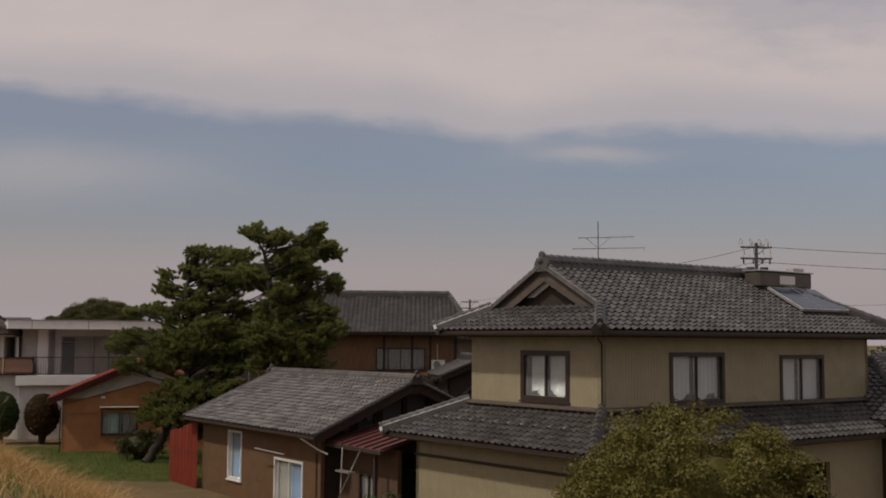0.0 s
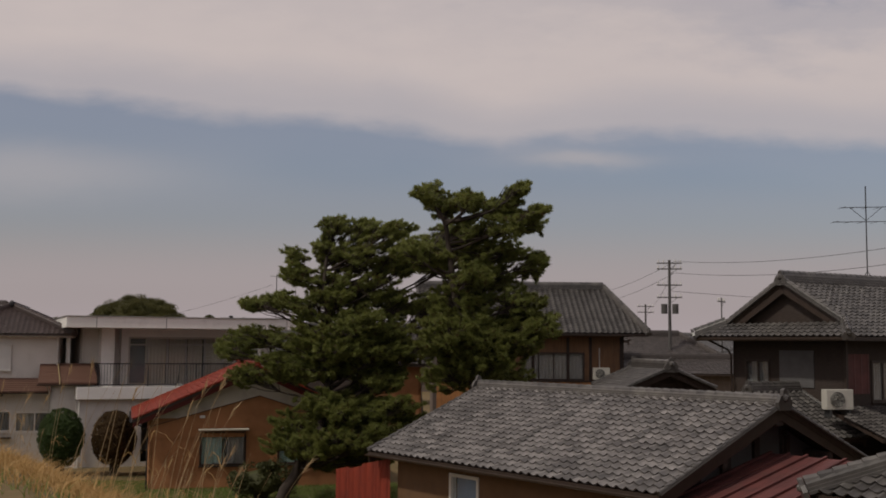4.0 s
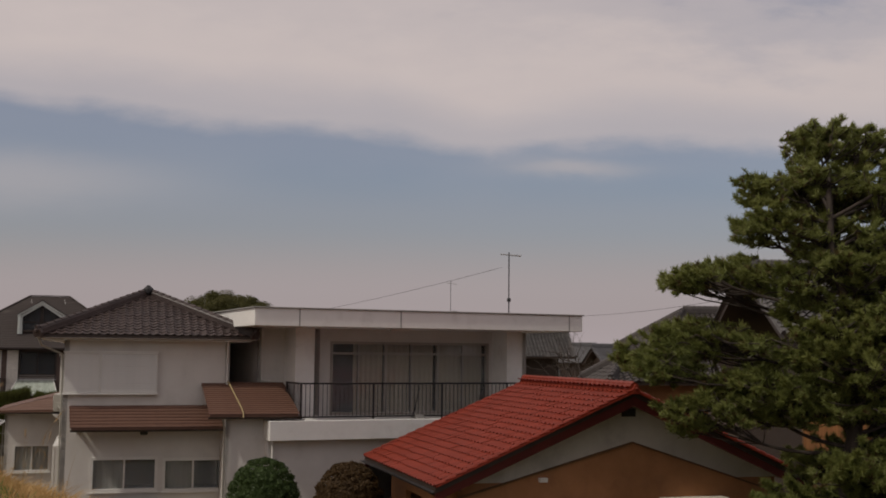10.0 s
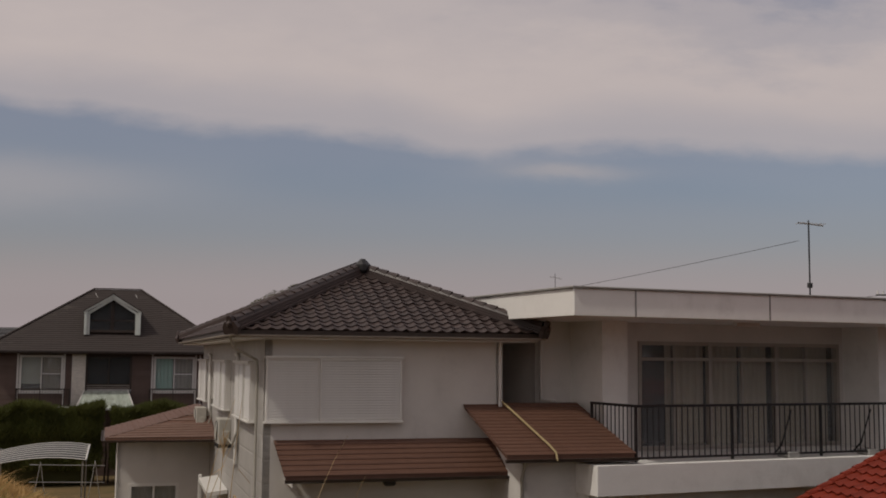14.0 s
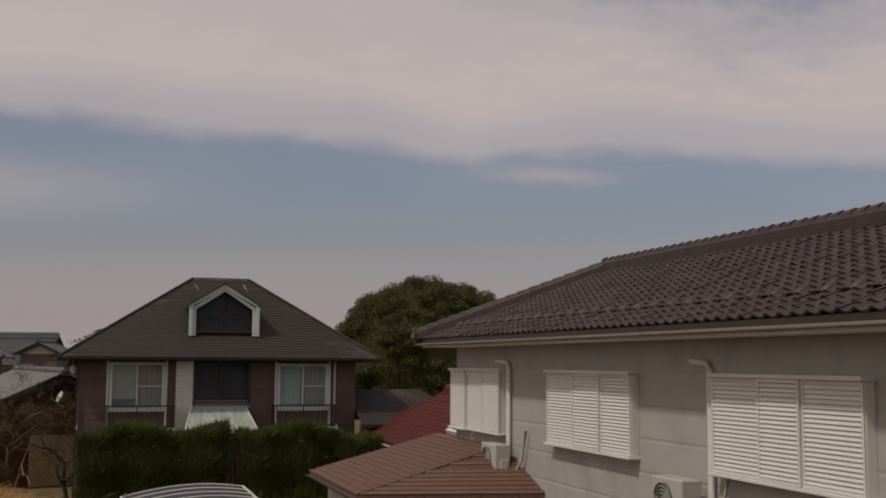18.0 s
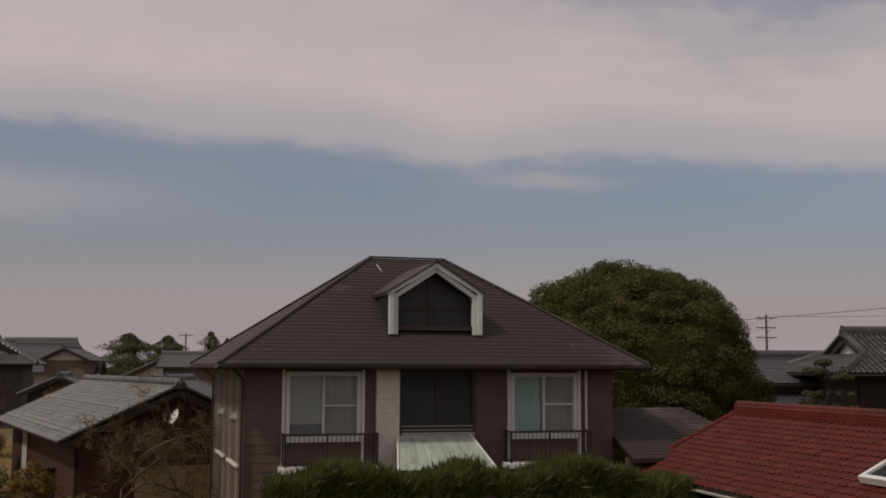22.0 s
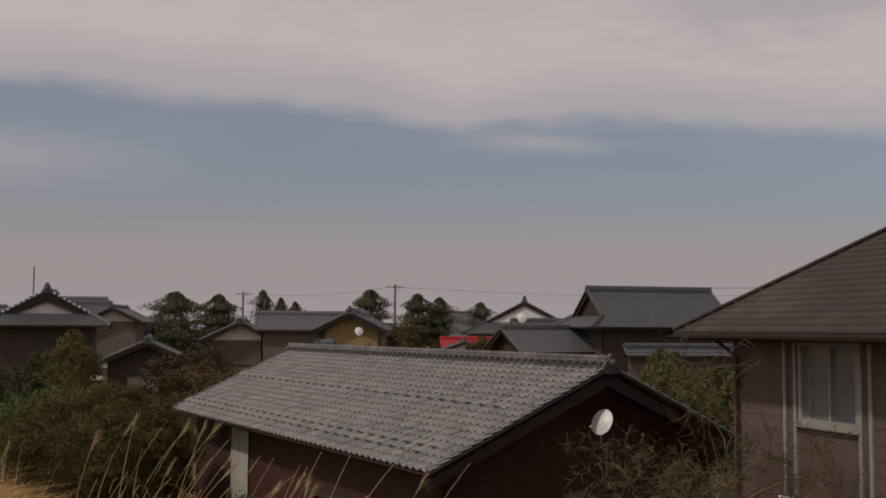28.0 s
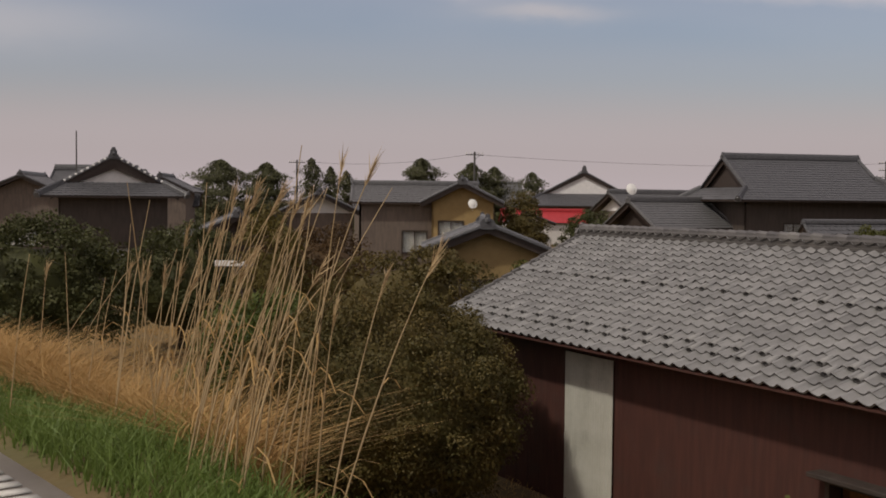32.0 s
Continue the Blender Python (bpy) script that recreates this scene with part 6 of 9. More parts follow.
    for sx in (-1, 1):
        lo, hi = sorted((cx + sx * 0.08, cx + sx * 1.08))
        g = part("dormer_pane", solid(lo, hi, yg, yg + 0.01, 6.74, 7.16), DARK_GLASS, d)
        g.visible_shadow = False
        inner, outer = (hi, lo) if sx < 0 else (lo, hi)
        g = part("dormer_pane", prism([(inner, yg, 7.23), (outer, yg, 7.23), (outer, yg, 7.48), (inner, yg, 8.08)], (0, 0.01, 0)), DARK_GLASS, d)
        g.visible_shadow = False
    # low annex on the right
    roof_poly = [(8.9, -1.2, 3.3), (13.4, -1.2, 3.3), (11.8, 1.6, 4.5), (8.9, 1.6, 4.5)]
    slope = part("annex_roof", prism(roof_poly, (0, 0, -0.1)), SLATE, h, "dark slate annex roof")
    lay_tiles(slope, roof_poly, TILE_SLATE, 0.9, 0.18, (10, -1), 20, "slate", 0.5)
    poly = [(13.4, -1.2, 3.3), (13.4, 4.4, 3.3), (11.8, 1.6, 4.5)]
    part("annex_roof", prism(poly, (0, 0, -0.1)), SLATE, h)
    poly = [(13.4, 4.4, 3.3), (8.9, 4.4, 3.3), (8.9, 1.6, 4.5), (11.8, 1.6, 4.5)]
    part("annex_roof", prism(poly, (0, 0, -0.1)), SLATE, h)
    wall(h, 8.9, -0.8, 13.0, -0.8, 0, 3.3, SIDING_BROWN)
    wall(h, 13.0, -0.8, 13.0, 4.0, 0, 3.3, SIDING_BROWN)
    return h


dormer_house()


def low_red_house():
    h = thing("low_red_house", "low house with dark red tiled gable roof", "house", -33.7, 97.5, 0, -78)
    wall(h, 1.0, -2.5, 12.4, -2.5, 0, 2.9, DARK_WOOD, [(2.0, 0.6, 1.6, 1.6)])
    wall(h, 1.0, 2.5, 1.0, -2.5, 0, 2.9, CREAM)
    wall(h, 12.4, -2.5, 12.4, 2.5, 0, 2.9, CREAM)
    wall(h, 12.4, 2.5, 1.0, 2.5, 0, 2.9, DARK_WOOD)
    part("gable_wall", prism([(12.4, -2.6, 2.9), (12.4, 2.6, 2.9), (12.4, 0, 4.25)], (-0.1, 0, 0)), CREAM, h)
    part("gable_wall", prism([(1.0, -2.6, 2.9), (1.0, 2.6, 2.9), (1.0, 0, 4.25)], (0.1, 0, 0)), CREAM, h)
    roof(h, -0.3, 13.0, -3.15, 3.15, 2.92, 4.45, ("gable", 0), ("gable", 0), RED_TILE_DARK, TILE_RED_DARK, 0.24, 0.235, near=(8, -3), own=220, faces="f", trim=RED_TILE_DARK, ridge_w=0.3, ridge_h=0.28, endr=0.25)
    gutter(h, (0.5, -3.22, 2.84), (13.0, -3.22, 2.84), PLASTIC)
    return h


low_red_house()


def roof_collector():
    """Solar collector and cistern on the red roof."""
    ob = thing("solar_collector", "white-framed solar collector lying on the red tiled roof", "solar heater", -33.7, 97.5, 0, -78)
    tilt = pose(8.36, -2.22, 3.42, 25.9, 0, 0)
    part("tray", solid(0.05, 1.25, 0.05, 1.95, 0.06, 0.1), PLASTIC_DARK, ob, at=tilt)
    part("frame", ring(0, 1.3, 0, 2.0, 0.11, -0.19, -0.05), WHITE_METAL, ob, "worn white plastic frame", at=tilt @ pose(0, 0, 0, -90, 0, 0))
    part("absorber", solid(0.12, 1.18, 0.14, 1.7, 0.1, 0.14), BLACK_METAL, ob, "black ribbed absorber", at=tilt)
    for k in range(11):
        part("rib", solid(0.16 + 0.09 * k, 0.19 + 0.09 * k, 0.14, 1.7, 0.14, 0.155), PLASTIC_DARK, ob, at=tilt)
    for k in range(4):
        part("header_fin", solid(0.2 + 0.24 * k, 0.28 + 0.24 * k, 1.74, 1.86, 0.1, 0.2, 0.01), PLASTIC, ob, at=tilt)
    for x in (0.15, 1.1):
        part("foot", solid(x, x + 0.08, 0.1, 1.9, 0.0, 0.06), DARK_WOOD, ob, at=tilt)
    part("cistern", solid(8.2, 8.45, -0.12, 0.12, 4.62, 4.9, 0.05), PLASTIC, ob, "small ivory cistern")
    part("cistern_lid", solid(8.18, 8.47, -0.14, 0.14, 4.9, 4.93, 0.01), PLASTIC, ob)
    pipe("water_pipe", [(8.45, -0.1, 4.9), (8.72, -0.14, 4.88), (8.78, -0.2, 4.8), (8.82, -0.32, 4.45)], 0.022, WHITE_METAL, ob)
    pipe("water_pipe", [(9.6, -0.55, 4.36), (10.4, -0.62, 4.32), (12.4, -0.7, 4.28)], 0.022, WHITE_METAL, ob)
    return ob


roof_collector()


def grey_barn():
    h = thing("tiled_barn", "long barn with dark red-brown boards and weathered grey tiled gable roof", "barn", -50.53, 105.74, 0, -64.4)
    W = [(10.05, 0.85, 2.05, 1.1)]
    dark = surface("dark_red_brown_boards", (0.078, 0.028, 0.02), (0.052, 0.02, 0.015), 0.7, 2, 50, 0.2, stretch=(5, 5, 0.5), stain=0.25)
    f = wall(h, -16.6, -3.2, -0.5, -3.2, 0, 3.3, dark, W)
    wall(h, -16.6, 3.2, -16.6, -3.2, 0, 3.3, dark)
    wall(h, -0.5, 3.2, -16.6, 3.2, 0, 3.3, dark)
    wall(h, -0.5, -3.2, -0.5, 3.2, 0, 3.3, dark, [(1.95, 0.0, 2.7, 2.27)])
    part("gable_wall", prism([(-0.5, -3.25, 3.3), (-0.5, 3.25, 3.3), (-0.5, 0.0, 4.78)], (-0.12, 0, 0)), dark, h)
    for k in range(3):
        part("door_panel", solid(-0.53, -0.48, -1.25 + 0.9 * k, -0.36 + 0.9 * k, 0.02, 2.27, 0.01), TAN_DOOR, h, "faded beige sliding door panel")
    # the amber sheet behind the panes imitates the glow of the room
    window(f, *W[0], BROWN_TRIM, 2, [(0.0, 1.0, AMBER_GLOW)], label="brown window with a sheet painted as amber room glow", out=0.1, fw=0.05, glass=THIN_GLASS)
    part("window_hood", solid(-6.75, -4.3, -3.5, -3.2, 1.98, 2.05, 0.01), DARK_WOOD, h)
    pale = ribbed("pale_corrugated_sheet", (0.52, 0.51, 0.45), (0.44, 0.43, 0.37), 0.076, 0, 0.6, 0.8, 0.5, stain=0.35)
    bm = bmesh.new()
    n = 60
    for i in range(n):
        x0, x1 = 1.5 * i / n, 1.5 * (i + 1) / n
        y0, y1 = 0.014 * math.sin(x0 / 0.076 * 2 * math.pi), 0.014 * math.sin(x1 / 0.076 * 2 * math.pi)
        bm.faces.new([bm.verts.new(c) for c in ((x0, y0, 0.1 + 0.06 * math.sin(i * 0.7)), (x1, y1, 0.1 + 0.06 * math.sin(i * 0.7 + 0.7)), (x1, y1, 2.95), (x0, y0, 2.95))])
    bmesh.ops.remove_doubles(bm, verts=bm.verts, dist=1e-4)
    bmesh.ops.solidify(bm, geom=list(bm.faces), thickness=0.005)
    part("wall_sheet", bm, pale, h, "pale weathered corrugated sheet nailed to the wall", at=pose(-13.0, -3.24, 0))
    part("eaves_beam", solid(-17.0, 0.2, -3.3, -3.2, 3.05, 3.25), dark, h)
    roof(h, -17.0, 0.25, -3.9, 3.9, 3.2, 5.0, ("gable", 0), ("gable", 0), KAWARA, TILE_SHED, near=(-11, -3.9), own=300, faces="f", trim=DARK_WOOD, slab=dark, ridge_w=0.26, ridge_h=0.22, endr=0.4, thick=0.035)
    slope = [(-17.0, -3.9, 3.2), (0.25, -3.9, 3.2), (0.25, 0, 5.0)]
    hood = snow_guard_mesh("snow_guard", KAWARA_LIGHT, 0.62)
    snow_guards(h, slope, hood, 0.275, 0.235, (2, 3, 10))
    return h


grey_barn()
satellite_dish(-50.45, 105.5, 3.72, -48, 0.26, "round white satellite dish on the barn gable")


# ---- vegetation kit ----
def unit(rng, n):
    d = rng.normal(size=(n, 3))
    return d / np.linalg.norm(d, axis=1)[:, None]


def leaf_quads(rng, at, normal, size, aspect=0.55):
    """Small pointed leaves: two triangles each, tilted at random about a normal."""
    n = len(at)
    normal = normal + rng.normal(0, 0.55, (n, 3))
    normal /= np.linalg.norm(normal, axis=1)[:, None] + 1e-9
    a = np.cross(normal, unit(rng, n))
    a /= np.linalg.norm(a, axis=1)[:, None] + 1e-9
    b = np.cross(normal, a)
    s = (size * rng.uniform(0.6, 1.35, n))[:, None]
    v = np.stack([at - a * s, at - b * s * aspect + normal * s * 0.15, at + a * s, at + b * s * aspect + normal * s * 0.15], 1)
    f = np.arange(4 * n).reshape(n, 4)
    return v.reshape(-1, 3), f


def core(name, parent, centre, radii, material, seed, fill=0.78):
    """The dark inside of a dense crown, an uneven lump of leaves seen as shade."""
    bm = bmesh.new()
    bmesh.ops.create_icosphere(bm, subdivisions=3, radius=1.0)
    for v in bm.verts:
        k = fill * (1 + 0.22 * min(1.0, 3.0 * (1 - fill)) * noise.noise(v.co * 2.3 + Vector((seed, 0, 0))))
        v.co = Vector((centre[0] + v.co.x * radii[0] * k, centre[1] + v.co.y * radii[1] * k, max(0.02, centre[2] + v.co.z * radii[2] * k)))
    return part(name, bm, material, parent)


def crown_leaves(rng, centre, radii, lumps, lump_r, count, size, low=-0.35, aspect=0.55, squash=0.8, shell=0.74):
    """Leaves on many overlapping lumps that fill an ellipsoid's outside unevenly."""
    d = unit(rng, lumps * 3)
    d = d[d[:, 2] > low][:lumps]
    lump = np.array(centre) + d * np.array(radii) * rng.uniform(shell, 0.97, (len(d), 1))
    lr = lump_r * rng.uniform(0.6, 1.3, len(d))
    k = rng.integers(0, len(d), count)
    e = unit(rng, count)
    e[:, 2] = np.abs(e[:, 2]) * np.where(rng.random(count) < 0.78, 1, -1)
    at = lump[k] + e * (lr[k] * rng.uniform(0.2, 1.0, count) ** 0.4)[:, None] * np.array([1, 1, squash])
    if shell > 0.85:
        # an even coat of leaves closes the gaps between the lumps
        k = unit(rng, count // 2)
        k = k[k[:, 2] > low]
        at = np.concatenate([at, np.array(centre) + k * np.array(radii) * rng.uniform(shell - 0.04, shell + 0.05, (len(k), 1))])
        e = np.concatenate([e, k])
    return leaf_quads(rng, at, e, size, aspect)


def shrub(name, label, category, x, y, z, radii, lumps, lump_r, count, size, material, seed, trunk=0.12, low=-0.6, base=None, group="", aspect=0.55, shell=0.74, fill=0.62):
    ob = thing(name, label, category, x, y, z, 0, group)
    rng = np.random.default_rng(seed)
    c = (0, 0, radii[2] * 0.92 if base is None else base)
    v, f = crown_leaves(rng, c, radii, lumps, lump_r, count, size, low, aspect, shell=shell)
    v[:, 2] = np.maximum(v[:, 2], 0.02)
    part("foliage", mesh_np("foliage", v, f), material, ob)
    if count > 4000:
        core("inner_foliage", ob, c, radii, material, seed, fill)
    paths = []
    for k in range(5):
        a = rng.uniform(0, 6.3)
        q = rng.uniform(0.3, 0.75)
        end = np.array([radii[0] * q * math.cos(a), radii[1] * q * math.sin(a), c[2] + radii[2] * rng.uniform(-0.1, 0.5)])
        mid = end * np.array([0.35, 0.35, 0.55]) + rng.normal(0, 0.06, 3)
        paths.append((np.array([[0.06 * math.cos(a), 0.06 * math.sin(a), 0], mid, end]), [trunk, trunk * 0.65, trunk * 0.25]))
    tube("trunk", paths, BARK, ob)
    return ob


def bare_tree(name, label, x, y, z, height, seed, spread=0.75, depth=5, material=None, thick=0.11, buds=None, lean=(0, 0)):
    ob = thing(name, label, "tree", x, y, z, 0)
    rng = np.random.default_rng(seed)
    paths, tips = [], []

    def grow(p, d, length, r, level):
        n = 4
        pts, q, dirn = [p], p, d
        for _ in range(n):
            dirn = dirn + rng.normal(0, 0.16, 3)
            dirn /= np.linalg.norm(dirn)
            q = q + dirn * length / n
            pts.append(q)
        paths.append((np.array(pts), np.linspace(r, r * 0.62, n + 1)))
        if level >= depth:
            tips.append(q)
            return
        for _ in range(3 if level < 2 else int(rng.integers(2, 4))):
            nd = dirn + rng.normal(0, spread, 3) + np.array([0, 0, 0.12])
            nd /= np.linalg.norm(nd)
            grow(pts[int(rng.integers(2, n + 1))], nd, length * rng.uniform(0.6, 0.82), max(r * 0.57, 0.0055), level + 1)

    grow(np.zeros(3), np.array([lean[0], lean[1], 1.0]), height * 0.34, thick, 0)
    tube("branch", paths, material or TWIG, ob, 4)
    if buds is not None:
        t = np.repeat(np.array(tips), 8, axis=0) + rng.normal(0, 0.12, (len(tips) * 8, 3))
        v, f = leaf_quads(rng, t, unit(rng, len(t)), 0.012, 0.4)
        part("young_leaves", mesh_np("young_leaves", v, f), buds, ob)
    return ob


def pine(name, label, x, y, trunk_pts, trunk_r, lobes, seed, skirt):
    """A black pine: bent trunk, limbs to each lobe of the crown, clumps of upright needle shoots on twigs."""
    ob = thing(name, label, "tree", x, y, 0, 0, "pines beside the shed")
    rng = np.random.default_rng(seed)
    tp = np.array(trunk_pts, float)
    t = np.linspace(0, 1, len(tp))
    fine = np.linspace(0, 1, 14)
    spine = np.stack([np.interp(fine, t, tp[:, k]) for k in range(3)], 1) + rng.normal(0, 0.05, (14, 3)) * (fine[:, None] > 0.05)
    tube("trunk", [(spine, np.linspace(trunk_r, trunk_r * 0.22, 14))], BARK, ob, 9)
    paths, at, up = [], [], []
    more = [(lx + rng.normal(0, 0.35) * rx, ly + rng.choice((-1, 1)) * rng.uniform(0.6, 1.3), lz + rng.normal(-0.15, 0.3) * rz, rx * 0.9, rz * 0.85) for lx, ly, lz, rx, rz in lobes if rng.random() < 0.85]
    (x0, x1), (y0, y1), (z0, z1), count = skirt
    low = [(rng.uniform(x0, x1), rng.uniform(y0, y1), rng.uniform(z0, z1), rng.uniform(0.7, 1.2), rng.uniform(0.3, 0.5)) for _ in range(count)]
    for lx, ly, lz, rx, rz in [*lobes, *more, *low]:
        c = np.array([lx, ly, lz])
        hz = float(np.clip(lz - 0.3 * math.hypot(lx, ly) - 0.3, 1.4, spine[-1, 2] - 0.15))
        start = np.array([np.interp(hz, spine[:, 2], spine[:, k]) for k in range(2)] + [hz])
        mid = (start + c) / 2 + np.array([0, 0, -0.1 * np.linalg.norm(c - start)]) + rng.normal(0, 0.15, 3)
        s = np.linspace(0, 1, 8)[:, None]
        curve = (1 - s) ** 2 * start + 2 * s * (1 - s) * mid + s * s * c
        tube("limb", [(curve, np.linspace(trunk_r * 0.2, 0.018, 8))], BARK, ob, 6)
        out = c - start
        out[2] = 0
        out /= np.linalg.norm(out) + 1e-6
        ry = 0.5 * (rx + 0.9)
        # candle-like shoots that sweep outwards and turn up at their tips
        n = int(17 + 52 * rx * rz * (ry / 0.8) ** 0.5)
        d = unit(rng, n) * rng.uniform(0.05, 1.08, (n, 1)) ** 0.45
        tip = c + d * np.array([rx, ry, rz])
        for q in tip:
            ln = rng.uniform(0.3, 0.62)
            way = out * rng.uniform(0.3, 0.9) + (q - c) * 0.5 + rng.normal(0, 0.28, 3) * np.array([1, 1, 0.3])
            way[2] = rng.uniform(0.0, 0.22)
            way *= ln / (np.linalg.norm(way) + 1e-6)
            foot = q - way
            bend = (foot + q) / 2 - np.array([0, 0, 0.28 * ln])
            fork = curve[int(rng.integers(4, 8))]
            paths.append((np.array([fork, (fork + foot) / 2 - np.array([0, 0, 0.06]), foot, bend, q]), [0.016, 0.013, 0.011, 0.009, 0.007]))
            k = int(ln * 46)
            u = rng.uniform(0.0, 1.0, (k, 1)) ** 0.75
            line = (1 - u) ** 2 * foot + 2 * u * (1 - u) * bend + u * u * q
            tang = 2 * (1 - u) * (bend - foot) + 2 * u * (q - bend)
            tang /= np.linalg.norm(tang, axis=1)[:, None] + 1e-9
            at.append(line + rng.normal(0, 0.022, (k, 3)))
            up.append(tang)
    tagged(tube("twig", paths, BARK, ob, 4), kind="stuff")
    at, up = np.concatenate(at), np.concatenate(up)
    k = 13
    n = len(at)
    base = np.repeat(at, k, 0) + np.repeat(up, k, 0) * rng.uniform(-0.03, 0.03, (n * k, 1))
    d = unit(rng, n * k) * 0.8 + np.repeat(up, k, 0) * 0.75 + np.array([0, 0, 0.15])
    d /= np.linalg.norm(d, axis=1)[:, None]
    w = np.cross(d, unit(rng, n * k))
    w /= np.linalg.norm(w, axis=1)[:, None] + 1e-9
    ln = rng.uniform(0.08, 0.16, (n * k, 1))
    v = np.stack([base - w * 0.013, base + w * 0.013, base + d * ln], 1)
    old = np.repeat(rng.random(n) < 0.06, k)
    for nm, pick, mat in (("needles", ~old, PINE), ("faded_needles", old, PINE_OLD)):
        tagged(part(nm, mesh_np(nm, v[pick].reshape(-1, 3), np.arange(3 * int(pick.sum())).reshape(-1, 3)), mat, ob), kind="stuff")
    return ob


# the two pines
PR = (-7.0, 50.4)
LOBES_R = [(-1.6, 0.4, 10.9, 0.56, 0.37), (-1.1, 0.7, 10.4, 0.68, 0.4), (-0.3, -0.2, 10.6, 0.58, 0.41), (0.9, 0.5, 10.4, 0.65, 0.39), (1.4, 0.0, 10.9, 0.36, 0.28), (2.0, -0.2, 10.1, 0.33, 0.18), (1.7, 0.6, 9.9, 0.65, 0.37), (0.2, -0.1, 9.5, 0.97, 0.47), (-2.1, 0.8, 9.0, 0.9, 0.4), (-1.7, 0.5, 8.55, 0.65, 0.35), (2.1, 0.2, 8.6, 0.5, 0.35), (2.0, 0.3, 6.4, 0.8, 0.5), (-1.0, 0.2, 8.9, 0.98, 0.38), (0.5, 0.6, 8.8, 1.13, 0.48), (1.3, -0.3, 8.9, 0.49, 0.25), (0.0, -0.3, 8.1, 0.8, 0.38), (0.9, 0.5, 8.0, 0.85, 0.42), (0.1, 0.2, 7.2, 1.23, 0.61), (1.7, 0.5, 7.1, 0.85, 0.54), (0.0, 0.0, 6.0, 1.52, 0.72), (1.7, 0.4, 6.0, 0.73, 0.67), (0.4, 0.5, 5.1, 1.55, 0.48)]
PL = (-13.9, 52.7)
LOBES_L = [(1.8, 1.9, 10.2, 0.56, 0.45), (1.5, 1.5, 9.4, 0.55, 0.66), (2.8, 2.1, 10.0, 0.72, 0.45), (4.0, 0.7, 9.8, 0.74, 0.4), (3.3, 1.3, 9.0, 1.25, 0.66), (2.2, 2.1, 9.0, 0.84, 0.58), (3.0, 1.0, 8.0, 1.24, 0.59), (0.3, 2.1, 8.3, 0.56, 0.35), (1.3, 1.3, 8.0, 0.82, 0.5), (-0.2, 1.7, 7.3, 0.79, 0.38), (-1.2, 1.3, 7.2, 0.44, 0.25), (0.9, 0.8, 7.0, 1.23, 0.59), (3.2, 1.5, 6.8, 1.58, 0.66), (-0.8, 1.3, 6.0, 1.22, 0.41), (1.1, 0.6, 5.8, 1.38, 0.55), (3.3, 1.1, 5.3, 1.71, 0.59), (-0.0, 0.7, 5.1, 1.11, 0.34)]
pine("pine_tree", "tall dark green pine with an upright trunk", *PR, [(0, 0, 0), (0.15, 0.1, 3), (-0.3, -0.1, 6), (-0.9, -0.3, 8.5), (-1.1, -0.5, 9.9)], 0.26, [*LOBES_R, (-1.2, -0.3, 6.2, 1.0, 0.6), (-1.0, 0.0, 4.8, 1.0, 0.6), (-0.9, -0.3, 7.2, 0.9, 0.5), (0.3, -0.8, 5.4, 0.9, 0.55)], 11, ((-1.9, 2.1), (-0.9, 1.2), (4.9, 6.6), 13))
pine("pine_tree", "spreading dark green pine with a leaning trunk", *PL, [(0, 0, 0), (0.5, 0.2, 0.8), (1.5, 0.4, 2.6), (1.9, 0.5, 5), (1.6, 0.7, 7.2), (1.5, 1.0, 8.9)], 0.24, [*LOBES_L, (3.0, 0.3, 6.6, 0.9, 0.5), (3.3, 0.2, 5.6, 0.9, 0.5), (1.8, -0.7, 3.6, 1.0, 0.42), (3.0, -0.8, 3.5, 1.0, 0.42), (4.3, -0.6, 3.6, 1.0, 0.45), (1.5, -1.6, 2.3, 1.1, 0.5), (3.0, -1.2, 2.6, 1.2, 0.5), (3.7, 0.4, 3.2, 1.2, 0.55), (4.2, 1.2, 2.2, 1.1, 0.5), (6.4, 4.2, 10.2, 0.8, 0.5), (5.6, 3.6, 9.6, 0.9, 0.5), (6.8, 4.0, 9.3, 0.7, 0.4), (5.6, 3.8, 7.3, 1.0, 0.55), (4.4, 1.4, 7.4, 0.8, 0.4), (4.8, 2.5, 9.2, 0.85, 0.42), (4.1, 2.0, 8.6, 0.85, 0.42), (4.7, 0.8, 5.6, 1.1, 0.5), (4.7, 0.4, 2.9, 1.2, 0.55), (5.5, 1.4, 2.5, 1.2, 0.55), (3.9, 0.9, 4.6, 1.0, 0.45), (2.2, 0.6, 6.2, 1.0, 0.5), (2.0, 0.4, 7.4, 0.8, 0.45), (-1.7, 1.0, 5.5, 0.8, 0.4), (-1.2, 0.6, 4.6, 0.8, 0.4), (0.2, 1.6, 9.0, 0.4, 0.3)], 12, ((0.2, 3.9), (-0.7, 1.8), (1.7, 6.2), 23))

